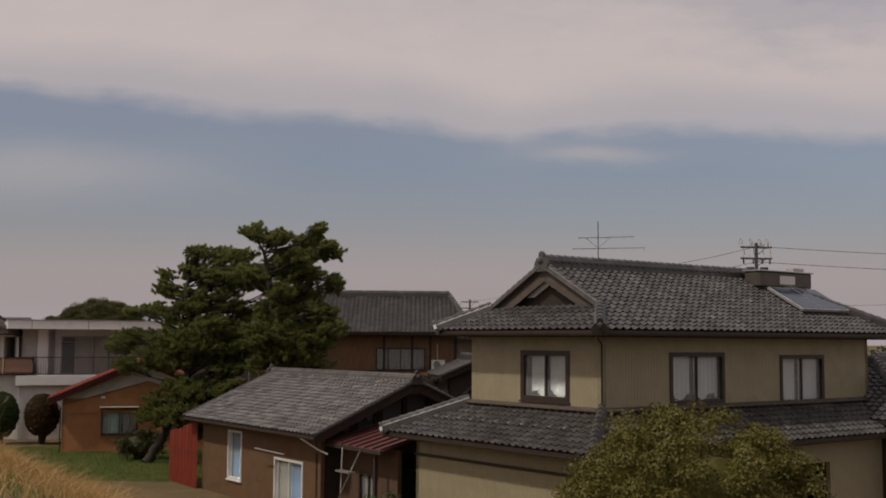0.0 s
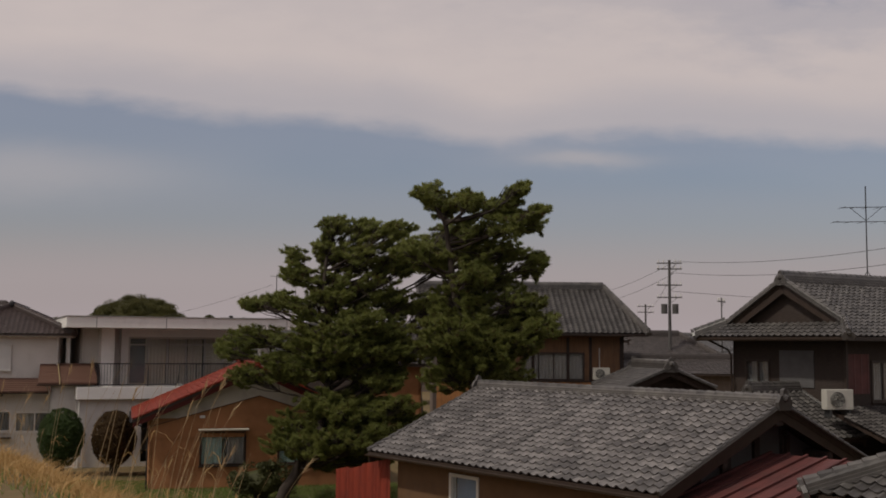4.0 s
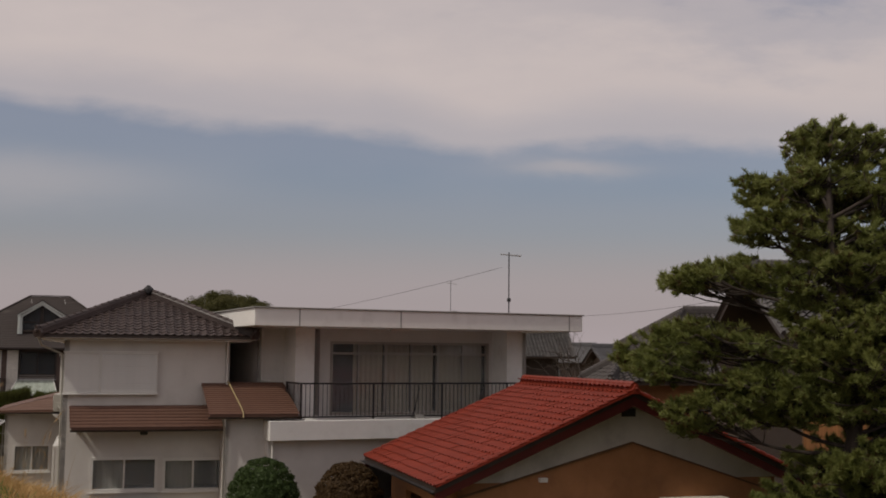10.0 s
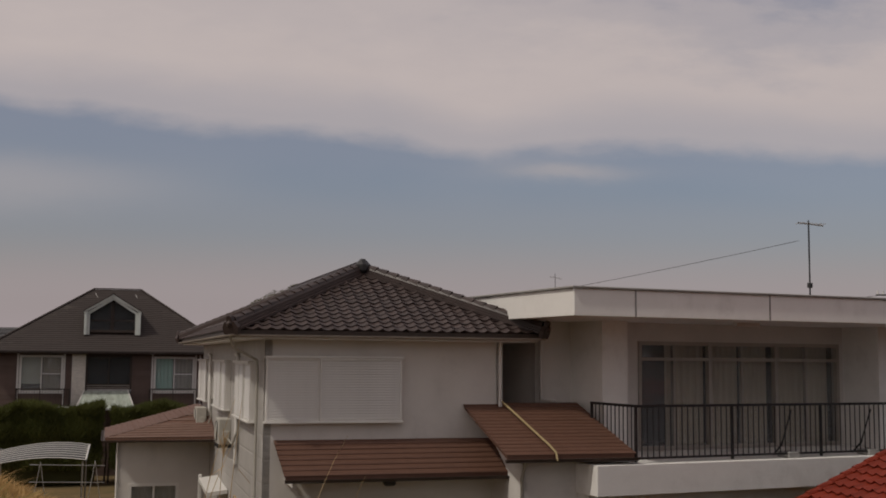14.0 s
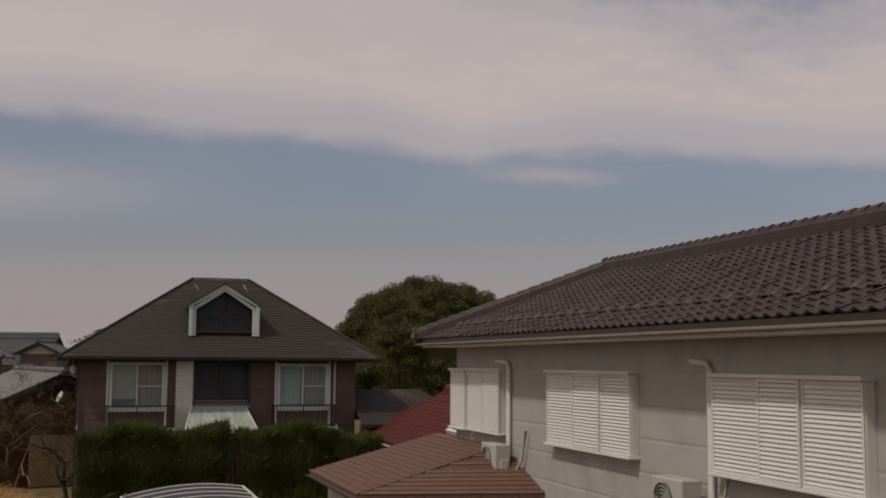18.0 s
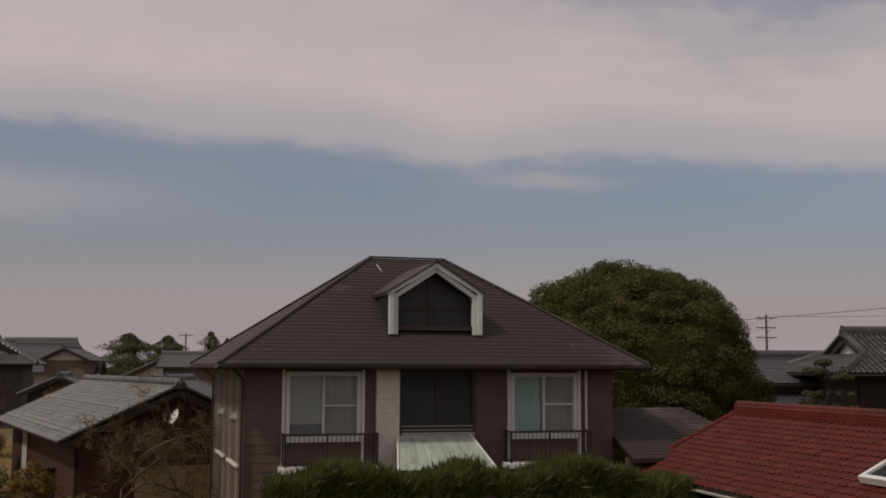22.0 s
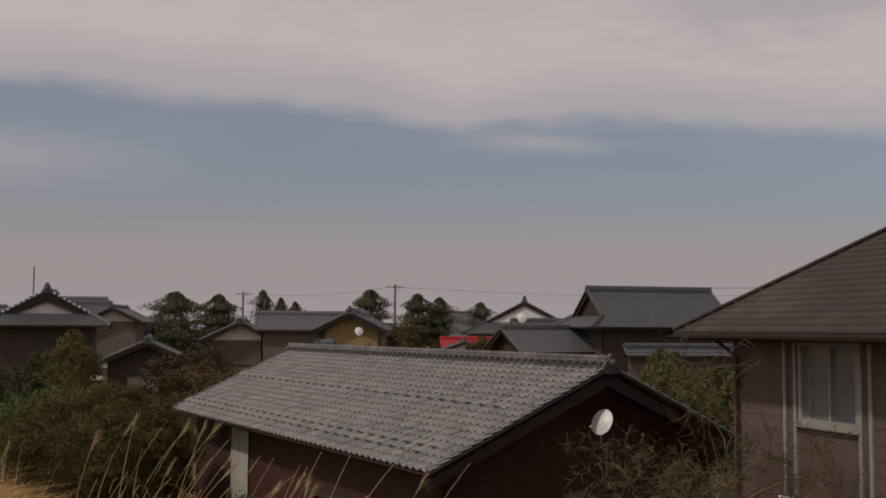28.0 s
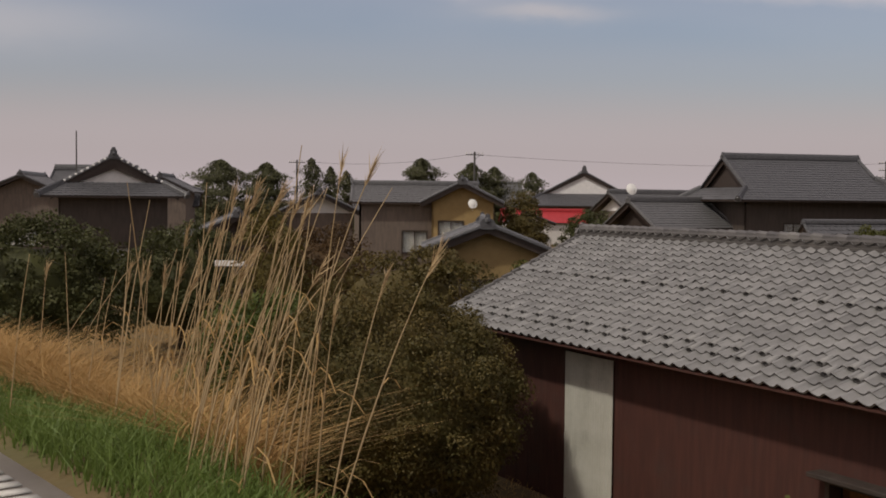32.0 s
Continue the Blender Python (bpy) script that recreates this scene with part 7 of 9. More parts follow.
# garden shrubs near the first houses
GOLDEN = leaf_surface("golden_green_leaves", (0.075, 0.082, 0.019), (0.2, 0.165, 0.036), 0.5, 0.25)
shrub("osmanthus_shrub", "large yellow-green evergreen shrub in front of the beige house", "shrub", 5.25, 23.6, 0, (2.7, 2.3, 2.2), 190, 0.46, 60000, 0.042, GOLDEN, 21, base=2.2)
bare_tree("bare_shrub", "leafless brown shrub beside the evergreen", 9.6, 27.0, 0, 3.2, 22, 0.9, 5, None, 0.05)
bare_tree("bare_shrub", "leafless brown shrub with thin twigs", 8.6, 26.0, 0, 2.9, 23, 0.95, 5, None, 0.045)
shrub("small_shrub", "small bright green shrub by the shed", "shrub", -1.5, 30.6, 0, (0.55, 0.55, 0.95), 30, 0.28, 2500, 0.05, TOPIARY, 24)
shrub("dark_shrub", "low dark shrub at the foot of the pine", "shrub", -14.6, 54.2, 0, (1.2, 0.9, 0.75), 40, 0.35, 5000, 0.05, MURK, 25)
shrub("clipped_shrub", "clipped green egg-shaped shrub on a short stem", "shrub", -24.3, 61.7, 0, (0.95, 0.93, 1.3), 500, 0.09, 40000, 0.024, TOPIARY, 26, low=-0.95, base=1.6, group="clipped shrubs", shell=0.93, fill=0.8)
shrub("clipped_shrub", "clipped brownish round shrub on a short stem", "shrub", -22.1, 61.9, 0, (0.93, 0.9, 1.2), 500, 0.09, 40000, 0.024, RUSSET, 27, low=-0.95, base=1.58, group="clipped shrubs", shell=0.93, fill=0.8)


def round_tree():
    ob = thing("round_tree", "large dome-shaped evergreen tree with olive green leaves", "tree", -34.2, 111.0, 0)
    rng = np.random.default_rng(31)
    v1, f1 = crown_leaves(rng, (0, 0, 5.35), (4.85, 4.6, 4.35), 330, 0.62, 230000, 0.042, -0.4, shell=0.93, squash=0.75)
    v2, f2 = crown_leaves(rng, (3.0, 0.5, 3.8), (2.9, 2.8, 2.6), 130, 0.55, 70000, 0.042, -0.6, shell=0.92, squash=0.75)
    part("foliage", mesh_np("foliage", np.concatenate([v1, v2]), np.concatenate([f1, f2 + len(v1)])), OAK, ob)
    core("inner_foliage", ob, (0, 0, 5.35), (4.85, 4.6, 4.35), OAK, 3.0, 0.88)
    core("inner_foliage", ob, (3.0, 0.5, 3.8), (2.9, 2.8, 2.6), OAK, 5.0, 0.86)
    paths = [(np.array([[0, 0, 0], [0.1, 0, 1.6], [0.0, 0.1, 3.0]]), [0.4, 0.33, 0.28])]
    for k in range(9):
        a = k * 0.7 + 0.2
        paths.append((np.array([[0, 0, 2.6], [1.3 * math.cos(a), 1.3 * math.sin(a), 4.2], [2.9 * math.cos(a), 2.9 * math.sin(a), 6.0]]), [0.2, 0.12, 0.05]))
    tube("trunk", paths, BARK, ob, 7)


round_tree()


def hedge():
    ob = thing("hedge", "tall dark green conifer hedge with feathery tips", "hedge", -45.83, 95.43, 0, 14.5)
    for k, (xa, xb, seed) in enumerate(((-0.9, 3.75, 41), (4.15, 9.0, 42))):
        rng = np.random.default_rng(seed)
        n = 52000
        x = rng.uniform(xa, xb, n)
        z = rng.uniform(0.1, 1, n) ** 0.7 * (3.2 + 0.16 * np.sin(x * 2.1 + k) + 0.12 * np.sin(x * 5.3))
        z *= np.where(x > 7.2, 1 - (x - 7.2) * 0.09, 1)
        side = rng.random(n)
        y = np.where(side < 0.62, rng.uniform(-4.3, -3.9, n), rng.uniform(-4.2, -2.5, n)) + 0.12 * np.sin(x * 3.7) + 0.08 * np.sin(z * 5)
        z = np.where(side >= 0.62, z.max() * 0.0 + 3.0 + 0.16 * np.sin(x * 2.1 + k) + rng.uniform(-0.2, 0.22, n) - np.where(x > 7.2, (x - 7.2) * 0.25, 0), z)
        base = np.stack([x, y, z], 1)
        d = np.stack([rng.normal(0, 0.35, n), -np.abs(rng.normal(0.25, 0.35, n)), np.abs(rng.normal(0.8, 0.35, n))], 1)
        d /= np.linalg.norm(d, axis=1)[:, None]
        w = np.cross(d, unit(rng, n))
        w /= np.linalg.norm(w, axis=1)[:, None]
        ln = rng.uniform(0.12, 0.42, (n, 1))
        v = np.stack([base - w * 0.008, base + d * ln * 0.5 - w * 0.016, base + d * ln, base + d * ln * 0.5 + w * 0.016], 1).reshape(-1, 3)
        part("hedge_foliage", mesh_np("hedge_foliage", v, np.arange(4 * n).reshape(n, 4)), HEDGE, ob)
        # darker leaf colour on the core paints the shade inside the hedge
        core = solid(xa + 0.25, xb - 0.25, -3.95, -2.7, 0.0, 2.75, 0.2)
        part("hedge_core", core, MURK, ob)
    for x in (0.2, 1.6, 3.0, 3.9, 4.05, 5.2, 6.8, 8.2):
        tube("stem", [(np.array([[x, -3.4, 0], [x + 0.05, -3.4, 1.2], [x, -3.4, 2.4]]), [0.05, 0.04, 0.02])], BARK, ob)


hedge()


def carport():
    ob = thing("carport", "low carport with curved ribbed translucent roof and white frame", "carport", -39.7, 85.5, 0, 15)
    smoke = surface("smoky_plastic_sheet", (0.06, 0.06, 0.058), (0.04, 0.04, 0.039), 0.55, 3, 40, 0.03, spec=0.2)
    xs = np.linspace(-3.1, 0, 9)
    zs = 2.27 + 0.38 * np.sin(np.linspace(0.12, 1.0, 9) * math.pi * 0.72)
    zs = zs - zs[-1] + 2.28
    vs = [(x, y, z) for y in (0, -6.2) for x, z in zip(xs, zs)]
    me = mesh_np("roof_sheet", vs, [(i, i + 1, 10 + i, 9 + i) for i in range(8)], True)
    part("roof_sheet", me, smoke, ob, "smoky plastic roof sheet")
    for y in np.linspace(0, -6.2, 8):
        pipe("rib", [(x, y, z + 0.012) for x, z in zip(xs, zs)], 0.017, WHITE_METAL, ob)
    for x, z in ((xs[0], zs[0]), (xs[-1], zs[-1])):
        pipe("edge_rail", [(x, 0, z), (x, -6.2, z)], 0.035, WHITE_METAL, ob)
    for x in (-3.0, -0.1):
        for y in (-0.3, -5.8):
            pipe("post", [(x, y, 0), (x, y, 2.22)], 0.035, ALU, ob)


carport()

# beside the barn
OCHRE = leaf_surface("ochre_leaves", (0.085, 0.065, 0.014), (0.25, 0.15, 0.03), 0.5, 0.25)
BRONZE = leaf_surface("bronze_tipped_leaves", (0.038, 0.048, 0.015), (0.155, 0.1, 0.027), 0.6, 0.2)
bare_tree("leafless_tree", "small leafless garden tree with budding twigs by the barn", -50.85, 100.3, 0, 6.2, 52, 1.0, 8, BROWN_TWIG, 0.08, BAMBOO, (0.0, 0.05))
bare_tree("leafless_tree", "gnarled leafless tree beside the brown house", -48.6, 100.2, 0, 4.6, 53, 0.8, 5, None, 0.1, None, (-0.1, 0.1))
shrub("berry_shrub", "yellow-brown leafy shrub at the barn wall", "shrub", -54.75, 104.2, 0, (0.85, 0.8, 1.35), 60, 0.26, 6500, 0.036, OCHRE, 54)
shrub("young_shrub", "thin green shrub at the barn wall", "shrub", -57.6, 108.0, 0, (0.75, 0.7, 1.15), 30, 0.25, 1700, 0.045, OLIVE, 55)
shrub("low_shrub", "low brownish shrub at the foot of the bank", "shrub", -52.0, 100.0, 0, (1.2, 0.9, 1.0), 40, 0.35, 4200, 0.045, BAMBOO, 56)
shrub("bronze_shrub", "big dense shrub with bronze-tipped green leaves beside the barn", "shrub", -62.6, 115.6, 0, (2.65, 2.5, 2.12), 300, 0.36, 120000, 0.03, BRONZE, 57, low=-0.8, shell=0.9, fill=0.8)
# added shrub, its dark mass stands in for shadow on the bank soil
shrub("bank_shrub", "added low dark shrub over shadowed soil of the levee slope", "shrub", -60.9, 102.4, 2.3, (0.9, 0.7, 0.42), 50, 0.2, 7000, 0.035, OAK, 72, low=-0.8)
MUSTARD = leaf_surface("golden_olive_needles", (0.06, 0.055, 0.014), (0.17, 0.125, 0.03), 0.6, 0.2)
FRESH = leaf_surface("fresh_green_leaves", (0.055, 0.08, 0.018), (0.13, 0.15, 0.035), 0.5, 0.3)
shrub("green_shrub", "fresh green shrub beside the bronze one", "shrub", -64.9, 118.2, 0, (1.8, 1.8, 2.0), 110, 0.45, 24000, 0.05, FRESH, 58, low=-0.8)
shrub("conifer_shrub", "upright golden-olive conifer among the shrubs", "shrub", -65.3, 122.6, 0, (1.15, 1.15, 2.9), 120, 0.34, 18000, 0.04, MUSTARD, 59, low=-0.8)
shrub("green_shrub", "bushy green shrub behind the barn", "shrub", -44.6, 121.5, 0, (2.8, 2.2, 2.45), 90, 0.6, 16000, 0.07, OLIVE, 60, low=-0.7)
shrub("green_shrub", "bushy olive shrub behind the barn", "shrub", -41.2, 118.5, 0, (2.5, 2.0, 2.5), 80, 0.6, 12000, 0.07, OAK, 61, low=-0.7)
shrub("dark_tree", "broad dark evergreen tree among the gardens", "tree", -74.6, 133.0, 0, (3.9, 2.7, 2.65), 160, 0.6, 26000, 0.07, MURK, 62, low=-0.6)
shrub("dark_tree", "dark evergreen tree by the field edge", "tree", -81.0, 138.5, 0, (3.4, 2.7, 2.6), 150, 0.6, 22000, 0.07, MURK, 63, low=-0.6)
shrub("dark_tree", "dark leafy tree beside the old houses", "tree", -70.4, 138.0, 0, (2.3, 2.2, 2.5), 90, 0.6, 14000, 0.07, MURK, 64, low=-0.6)
shrub("russet_shrub", "russet shrub between the gardens", "shrub", -66.0, 150.0, 0, (3.2, 2.4, 2.3), 90, 0.7, 9000, 0.085, RUSSET, 65, low=-0.6)
shrub("russet_shrub", "wide russet shrub in front of the yellow house", "shrub", -61.5, 140.0, 0, (4.2, 2.2, 1.9), 110, 0.6, 11000, 0.08, BAMBOO, 66, low=-0.6)
shrub("russet_shrub", "brownish garden shrub behind the barn ridge", "shrub", -55.5, 138.0, 0, (3.2, 2.0, 1.85), 90, 0.6, 9000, 0.08, OLIVE, 67, low=-0.6)
shrub("green_shrub", "round dark green shrub before the red roof", "shrub", -45.4, 186.8, 0, (3.2, 2.6, 2.6), 80, 0.6, 7000, 0.1, MURK, 74, low=-0.6)
shrub("bamboo_clump", "tall brown-green bamboo clump behind the barn", "bamboo", -53.4, 170.4, 0, (1.7, 1.8, 3.3), 160, 0.5, 18000, 0.07, BAMBOO, 73, low=-0.8)
bare_tree("leafless_tree", "leafless tree behind the barn", -60.6, 131.0, 0, 5.0, 68, 0.8, 5, None, 0.09, OLIVE)
bare_tree("leafless_tree", "slender leafless tree between the gardens", -72.5, 147.0, 0, 6.0, 69, 0.8, 5, None, 0.1)
bare_tree("leafless_tree", "wide leafless tree behind the flat-roofed house", -9.2, 104.0, 0, 9.0, 70, 0.75, 6, None, 0.16)
bare_tree("leafless_tree", "leafless tree beside the far roofs", -12.2, 86.5, 0, 7.6, 71, 0.8, 5, None, 0.12, OLIVE)


def cloud_pine():
    ob = thing("cloud_pruned_pine", "small cloud-pruned garden pine with layered pads", "tree", -26.6, 110.0, 0)
    rng = np.random.default_rng(75)
    spine = np.array([[0, 0, 0], [0.2, 0, 2], [-0.15, 0.1, 3.6], [0.15, 0, 4.8], [0.0, 0, 5.7]])
    paths = [(spine, [0.14, 0.11, 0.09, 0.06, 0.03])]
    vs, fs, o = [], [], 0
    for dx, z, r in ((0.0, 5.85, 0.3), (-0.42, 5.5, 0.5), (0.5, 5.3, 0.62), (0.1, 4.66, 0.98), (-0.55, 4.33, 0.46), (0.7, 4.1, 0.6), (-0.4, 3.6, 0.8)):
        v, f = crown_leaves(rng, (dx, 0, z), (r, r, 0.1), 16, 0.14, 1800, 0.045, -0.3)
        vs.append(v)
        fs.append(f + o)
        o += len(v)
        paths.append((np.array([[0, 0, z - 0.3], [dx * 0.5, 0, z - 0.2], [dx, 0, z]]), [0.05, 0.035, 0.02]))
    part("foliage", mesh_np("foliage", np.concatenate(vs), np.concatenate(fs)), DULL_GREEN, ob)
    tube("trunk", paths, BARK, ob)


cloud_pine()
satellite_dish(-20.4, 117.9, 4.2, 10, 0.42, "white satellite dish before the dark house wall", 4.2)


def conifer(x, y, h, r, seed, label, material=None, bare=0.15, count=9000):
    ob = thing("conifer", label, "tree", x, y, 0, 0, "far conifers")
    rng = np.random.default_rng(seed)
    tube("trunk", [(np.array([[0, 0, 0], [0.1, 0, h * 0.5], [0, 0, h * 0.97]]), [0.2, 0.14, 0.03])], BARK, ob)
    count = int(count * 1.7)
    t = rng.uniform(bare, 1, count)
    tier = 0.75 + 0.25 * np.sin(t * 38 + rng.normal(0, 0.4, count))
    rad = r * np.sin(np.clip((1 - t) / (1 - bare), 0, 1) ** 0.6 * 2.35) * tier * rng.uniform(0.2, 1.05, count) ** 0.5
    a = rng.uniform(0, 2 * np.pi, count)
    lob = 1 + 0.38 * np.sin(3 * a + t * 11 + seed) + 0.22 * np.sin(7 * a + t * 21)
    at = np.stack([rad * lob * np.cos(a), rad * lob * np.sin(a), t * h - rad * 0.2], 1)
    v, f = leaf_quads(rng, at, np.stack([np.cos(a), np.sin(a), np.full(count, 0.6)], 1), 0.14)
    part("foliage", mesh_np("foliage", v, f), material or FAR_GREEN, ob)


conifer(-84.2, 239.5, 10.7, 5.6, 81, "broad dark conifer behind the village", bare=0.1, count=14000)
conifer(-78.3, 239.5, 10.4, 3.7, 82, "dark pointed conifer behind the village", count=11000)
conifer(-73.1, 247.0, 11.3, 1.9, 83, "tall thin conifer with gaps in its crown", bare=0.4, count=2600)
conifer(-70.6, 247.5, 10.2, 1.5, 84, "thin conifer with gaps in its crown", bare=0.4, count=2000)
conifer(-68.4, 246.3, 9.6, 1.7, 85, "small dark conifer behind the village", bare=0.3, count=2600)
conifer(-57.8, 262.0, 12.0, 3.6, 86, "wide-topped dark conifer behind the roofs", bare=0.35)
conifer(-50.2, 262.0, 11.4, 3.2, 87, "dark conifer behind the roofs", bare=0.3)
conifer(-46.6, 264.0, 10.9, 2.9, 88, "dark conifer with a flat top", bare=0.4, count=5000)
conifer(-38.5, 282.0, 10.6, 3.4, 89, "dark pine behind the white gable", bare=0.3, count=5000)
conifer(-101.0, 232.0, 8.0, 2.6, 90, "dark conifer at the edge of the village")
conifer(-88.0, 226.0, 7.4, 3.0, 91, "low dark conifer at the edge of the village")


# ---- far village ----
def far_house(name, label, x, y, yaw, w, d, ze, zr, left, right, walls, me, roofm, windows=(), gable=None, over=0.8, ridge_w=0.34, ridge_h=0.34, low=None, endr=0.6):
    """A house of the village: four walls, windows, tiled roof; the ridge runs along local x."""
    h = thing(name, label, "house", x, y, 0, yaw, "village houses")
    f = wall(h, 0, 0, w, 0, 0, ze + 0.05, walls, [q[:4] for q in windows])
    wall(h, w, 0, w, d, 0, ze + 0.05, walls)
    wall(h, w, d, 0, d, 0, ze + 0.05, walls)
    wall(h, 0, d, 0, 0, 0, ze + 0.05, walls)
    for q in windows:
        window(f, *q[:4], BROWN_TRIM, 2, [(0, 1, CURTAIN_GREY)], label="brown-framed window")
    for kind, xx, s in ((left[0], 0.0, 1), (right[0], w, -1)):
        if kind == "gable":
            part("gable_wall", prism([(xx + s * 0.05, -0.05, ze), (xx + s * 0.05, d + 0.05, ze), (xx + s * 0.05, d / 2, zr - 0.28)], (s * 0.1, 0, 0)), gable or walls, h)
    tw, te = (0.34, 0.3) if me in (TILE_FAR, TILE_FAR_LIGHT, TILE_FAR_RED, TILE_FAR_BROWN) else (0.275, 0.235)
    roof(h, -over, w + over, -over, d + over, ze, zr, left, right, roofm, me, tw, te, (0, 0), 0, "", True, gable, None, None, endr, ridge_w, ridge_h)
    if low:
        wall(h, -0.9, -1.9, w + 0.9, -1.9, 0, low - 0.7, walls)
        wall(h, -0.9, d, -0.9, -1.9, 0, low - 0.7, walls)
        wall(h, w + 0.9, -1.9, w + 0.9, d, 0, low - 0.7, walls)
        for a, b, c, e in (((0, 0, low), (w, 0, low), (-1.7, -2.6, low - 0.9), (w + 1.7, -2.6, low - 0.9)), ((0, d, low), (0, 0, low), (-1.7, d, low - 0.9), (-1.7, -2.6, low - 0.9)), ((w, 0, low), (w, d, low), (w + 1.7, -2.6, low - 0.9), (w + 1.7, d, low - 0.9))):
            skirt(h, (a, b), (c, e), me, (0, 0), 0, roofm, 0.34, 0.3)
    return h


YELLOW = surface("yellow_ochre_wall", (0.34, 0.235, 0.1), (0.29, 0.2, 0.085), 0.8, 2, 30, 0.15, stain=0.2)
# both plank colours below are brightened to imitate distance haze
GREY_WOOD = surface("grey_brown_plank_wall", (0.175, 0.135, 0.108), (0.125, 0.1, 0.083), 0.85, 1.5, 30, 0.3, stretch=(3, 3, 0.5), stain=0.3)
HALL_WOOD = surface("hazed_dark_hall_boards", (0.085, 0.066, 0.055), (0.06, 0.048, 0.041), 0.8, 1.5, 30, 0.2, stretch=(3, 3, 0.5), stain=0.3)
RED_SHEET_ROOF = surface("bright_red_sheet_roof", (0.42, 0.03, 0.035), (0.34, 0.026, 0.03), 0.5, 2, 30, 0.1)
TILE_FAR_BROWN = tile_mesh("roof_tile", BROWN_ROOF, 0.34, 0.3, 0.04, 0.036, True)
TILE_FAR_RED = tile_mesh("roof_tile", RED_SHEET_ROOF, 0.34, 0.3, 0.015, 0.015, True)


def gable_front(name, label, x, y, yaw, half, length, ze, zr, walls, gable, me, roofm, kind="gable", run=1.6, over=0.9, crest=0.0, dotted=False, win=None):
    """A house whose gable faces the levee: the ridge runs away along local -x from its front at x = 0."""
    h = thing(name, label, "house", x, y, 0, yaw, "village houses")
    win = win or (half * 0.5, 0.9, half, 1.5)
    f = wall(h, 0, -half, 0, half, 0, ze + 0.05, walls, [win])
    window(f, *win, BROWN_TRIM, 2, [(0, 1, CURTAIN_GREY)], label="brown-framed window")
    wall(h, -length, -half, 0, -half, 0, ze + 0.05, walls)
    wall(h, 0, half, -length, half, 0, ze + 0.05, walls)
    wall(h, -length, half, -length, -half, 0, ze + 0.05, walls)
    if kind == "gable":
        part("gable_wall", prism([(-0.03, -half, ze), (-0.03, half, ze), (-0.03, 0, zr - 0.3)], (-0.1, 0, 0)), gable, h)
    roof(h, -length - over, over, -half - over, half + over, ze, zr, ("gable", 0), (kind, run), roofm, me, *((0.34, 0.3) if me is not TILE_A else (0.275, 0.235)), (0, 0), 0, "", True, gable, None, None, 0.7, 0.36, 0.34)
    front = over - (run if kind == "irimoya" else 0.0)
    for s in (-1, 1):
        edge = [(front - 0.1, s * y, zr - (zr - ze) * y / (half + over) - dz) for y, dz in ((0, 0.06), (half * 0.94, 0.06), (half * 0.94, 0.34), (0, 0.34 + (0.5 if dotted else 0.3 * crest)))]
        part("barge_board", prism(edge if s > 0 else edge[::-1], (0.07, 0, 0)), DARK_WOOD, h, "dark barge board")
    if crest:
        k = crest
        outline = [(-0.42, -0.25), (-0.5, 0.1), (-0.3, 0.3), (-0.34, 0.55), (-0.2, 0.72), (-0.16, 0.9), (0.16, 0.9), (0.2, 0.72), (0.34, 0.55), (0.3, 0.3), (0.5, 0.1), (0.42, -0.25)]
        part("ridge_crest", prism([(front, y * k, zr + z * k) for y, z in outline], (-0.3, 0, 0)), roofm, h, "dark stacked ridge-end ornament")
    if dotted:
        for s in (-1, 1):
            for q in range(11):
                y = 0.55 + 0.37 * q
                z = zr - (zr - ze) * y / (half + over) + 0.1
                part("verge_tile", solid(front + 0.02, front + 0.14, s * y - 0.09, s * y + 0.09, z - 0.05, z + 0.11, 0.03), PLASTER, h, "whitened round verge tile")
    return h


gable_front("village_house", "old house with white plaster gable under a hip-and-gable roof", -80.9, 170.6, -77, 3.5, 9.5, 5.85, 8.5, HALL_WOOD, PLASTER, TILE_FAR, FAR_ROOF, "irimoya", 1.5, 1.2, crest=0.7, dotted=True)
far_house("village_hall", "long tiled hall behind the old gabled house", -117.0, 277.0, 0, 12.6, 8.0, 7.3, 10.3, ("gable", 0), ("gable", 0), GREY_WOOD, TILE_FAR, FAR_ROOF, over=0.5, ridge_h=0.7, ridge_w=0.6)
far_house("village_house", "grey tiled house beside the long hall", -108.0, 258.0, 0, 9.0, 7.0, 7.0, 9.4, ("gable", 0), ("gable", 0), GREY_WOOD, TILE_FAR, FAR_ROOF, over=0.6, ridge_h=0.5)
gable_front("village_house", "small plaster-gabled house beside the old house", -87.2, 217.0, -88, 2.6, 7.0, 6.4, 8.1, GREY_WOOD, CREAM, TILE_FAR, FAR_ROOF)
gable_front("village_house", "dark gabled house at the village edge", -98.4, 206.0, -85, 3.6, 9.0, 5.9, 7.9, GREY_WOOD, GREY_WOOD, TILE_FAR, FAR_ROOF)
gable_front("village_house", "low dark timber house among the gardens", -71.6, 163.0, -80, 2.6, 6.0, 3.3, 4.8, DARK_WOOD, DARK_WOOD, TILE_FAR, FAR_ROOF, over=0.7)
gable_front("village_house", "house with a white plaster gable and brown plank walls", -68.1, 185.5, -86, 2.7, 8.0, 4.6, 6.3, GREY_WOOD, PLASTER, TILE_FAR, FAR_ROOF)
far_house("village_house", "grey plank house with a pale tiled roof", -64.5, 170.3, 0, 7.6, 4.4, 5.6, 6.85, ("gable", 0), ("gable", 0), GREY_WOOD, TILE_FAR_LIGHT, FAR_ROOF_LIGHT, [(2.9, 2.2, 1.7, 1.5)], over=0.5, ridge_h=0.24)
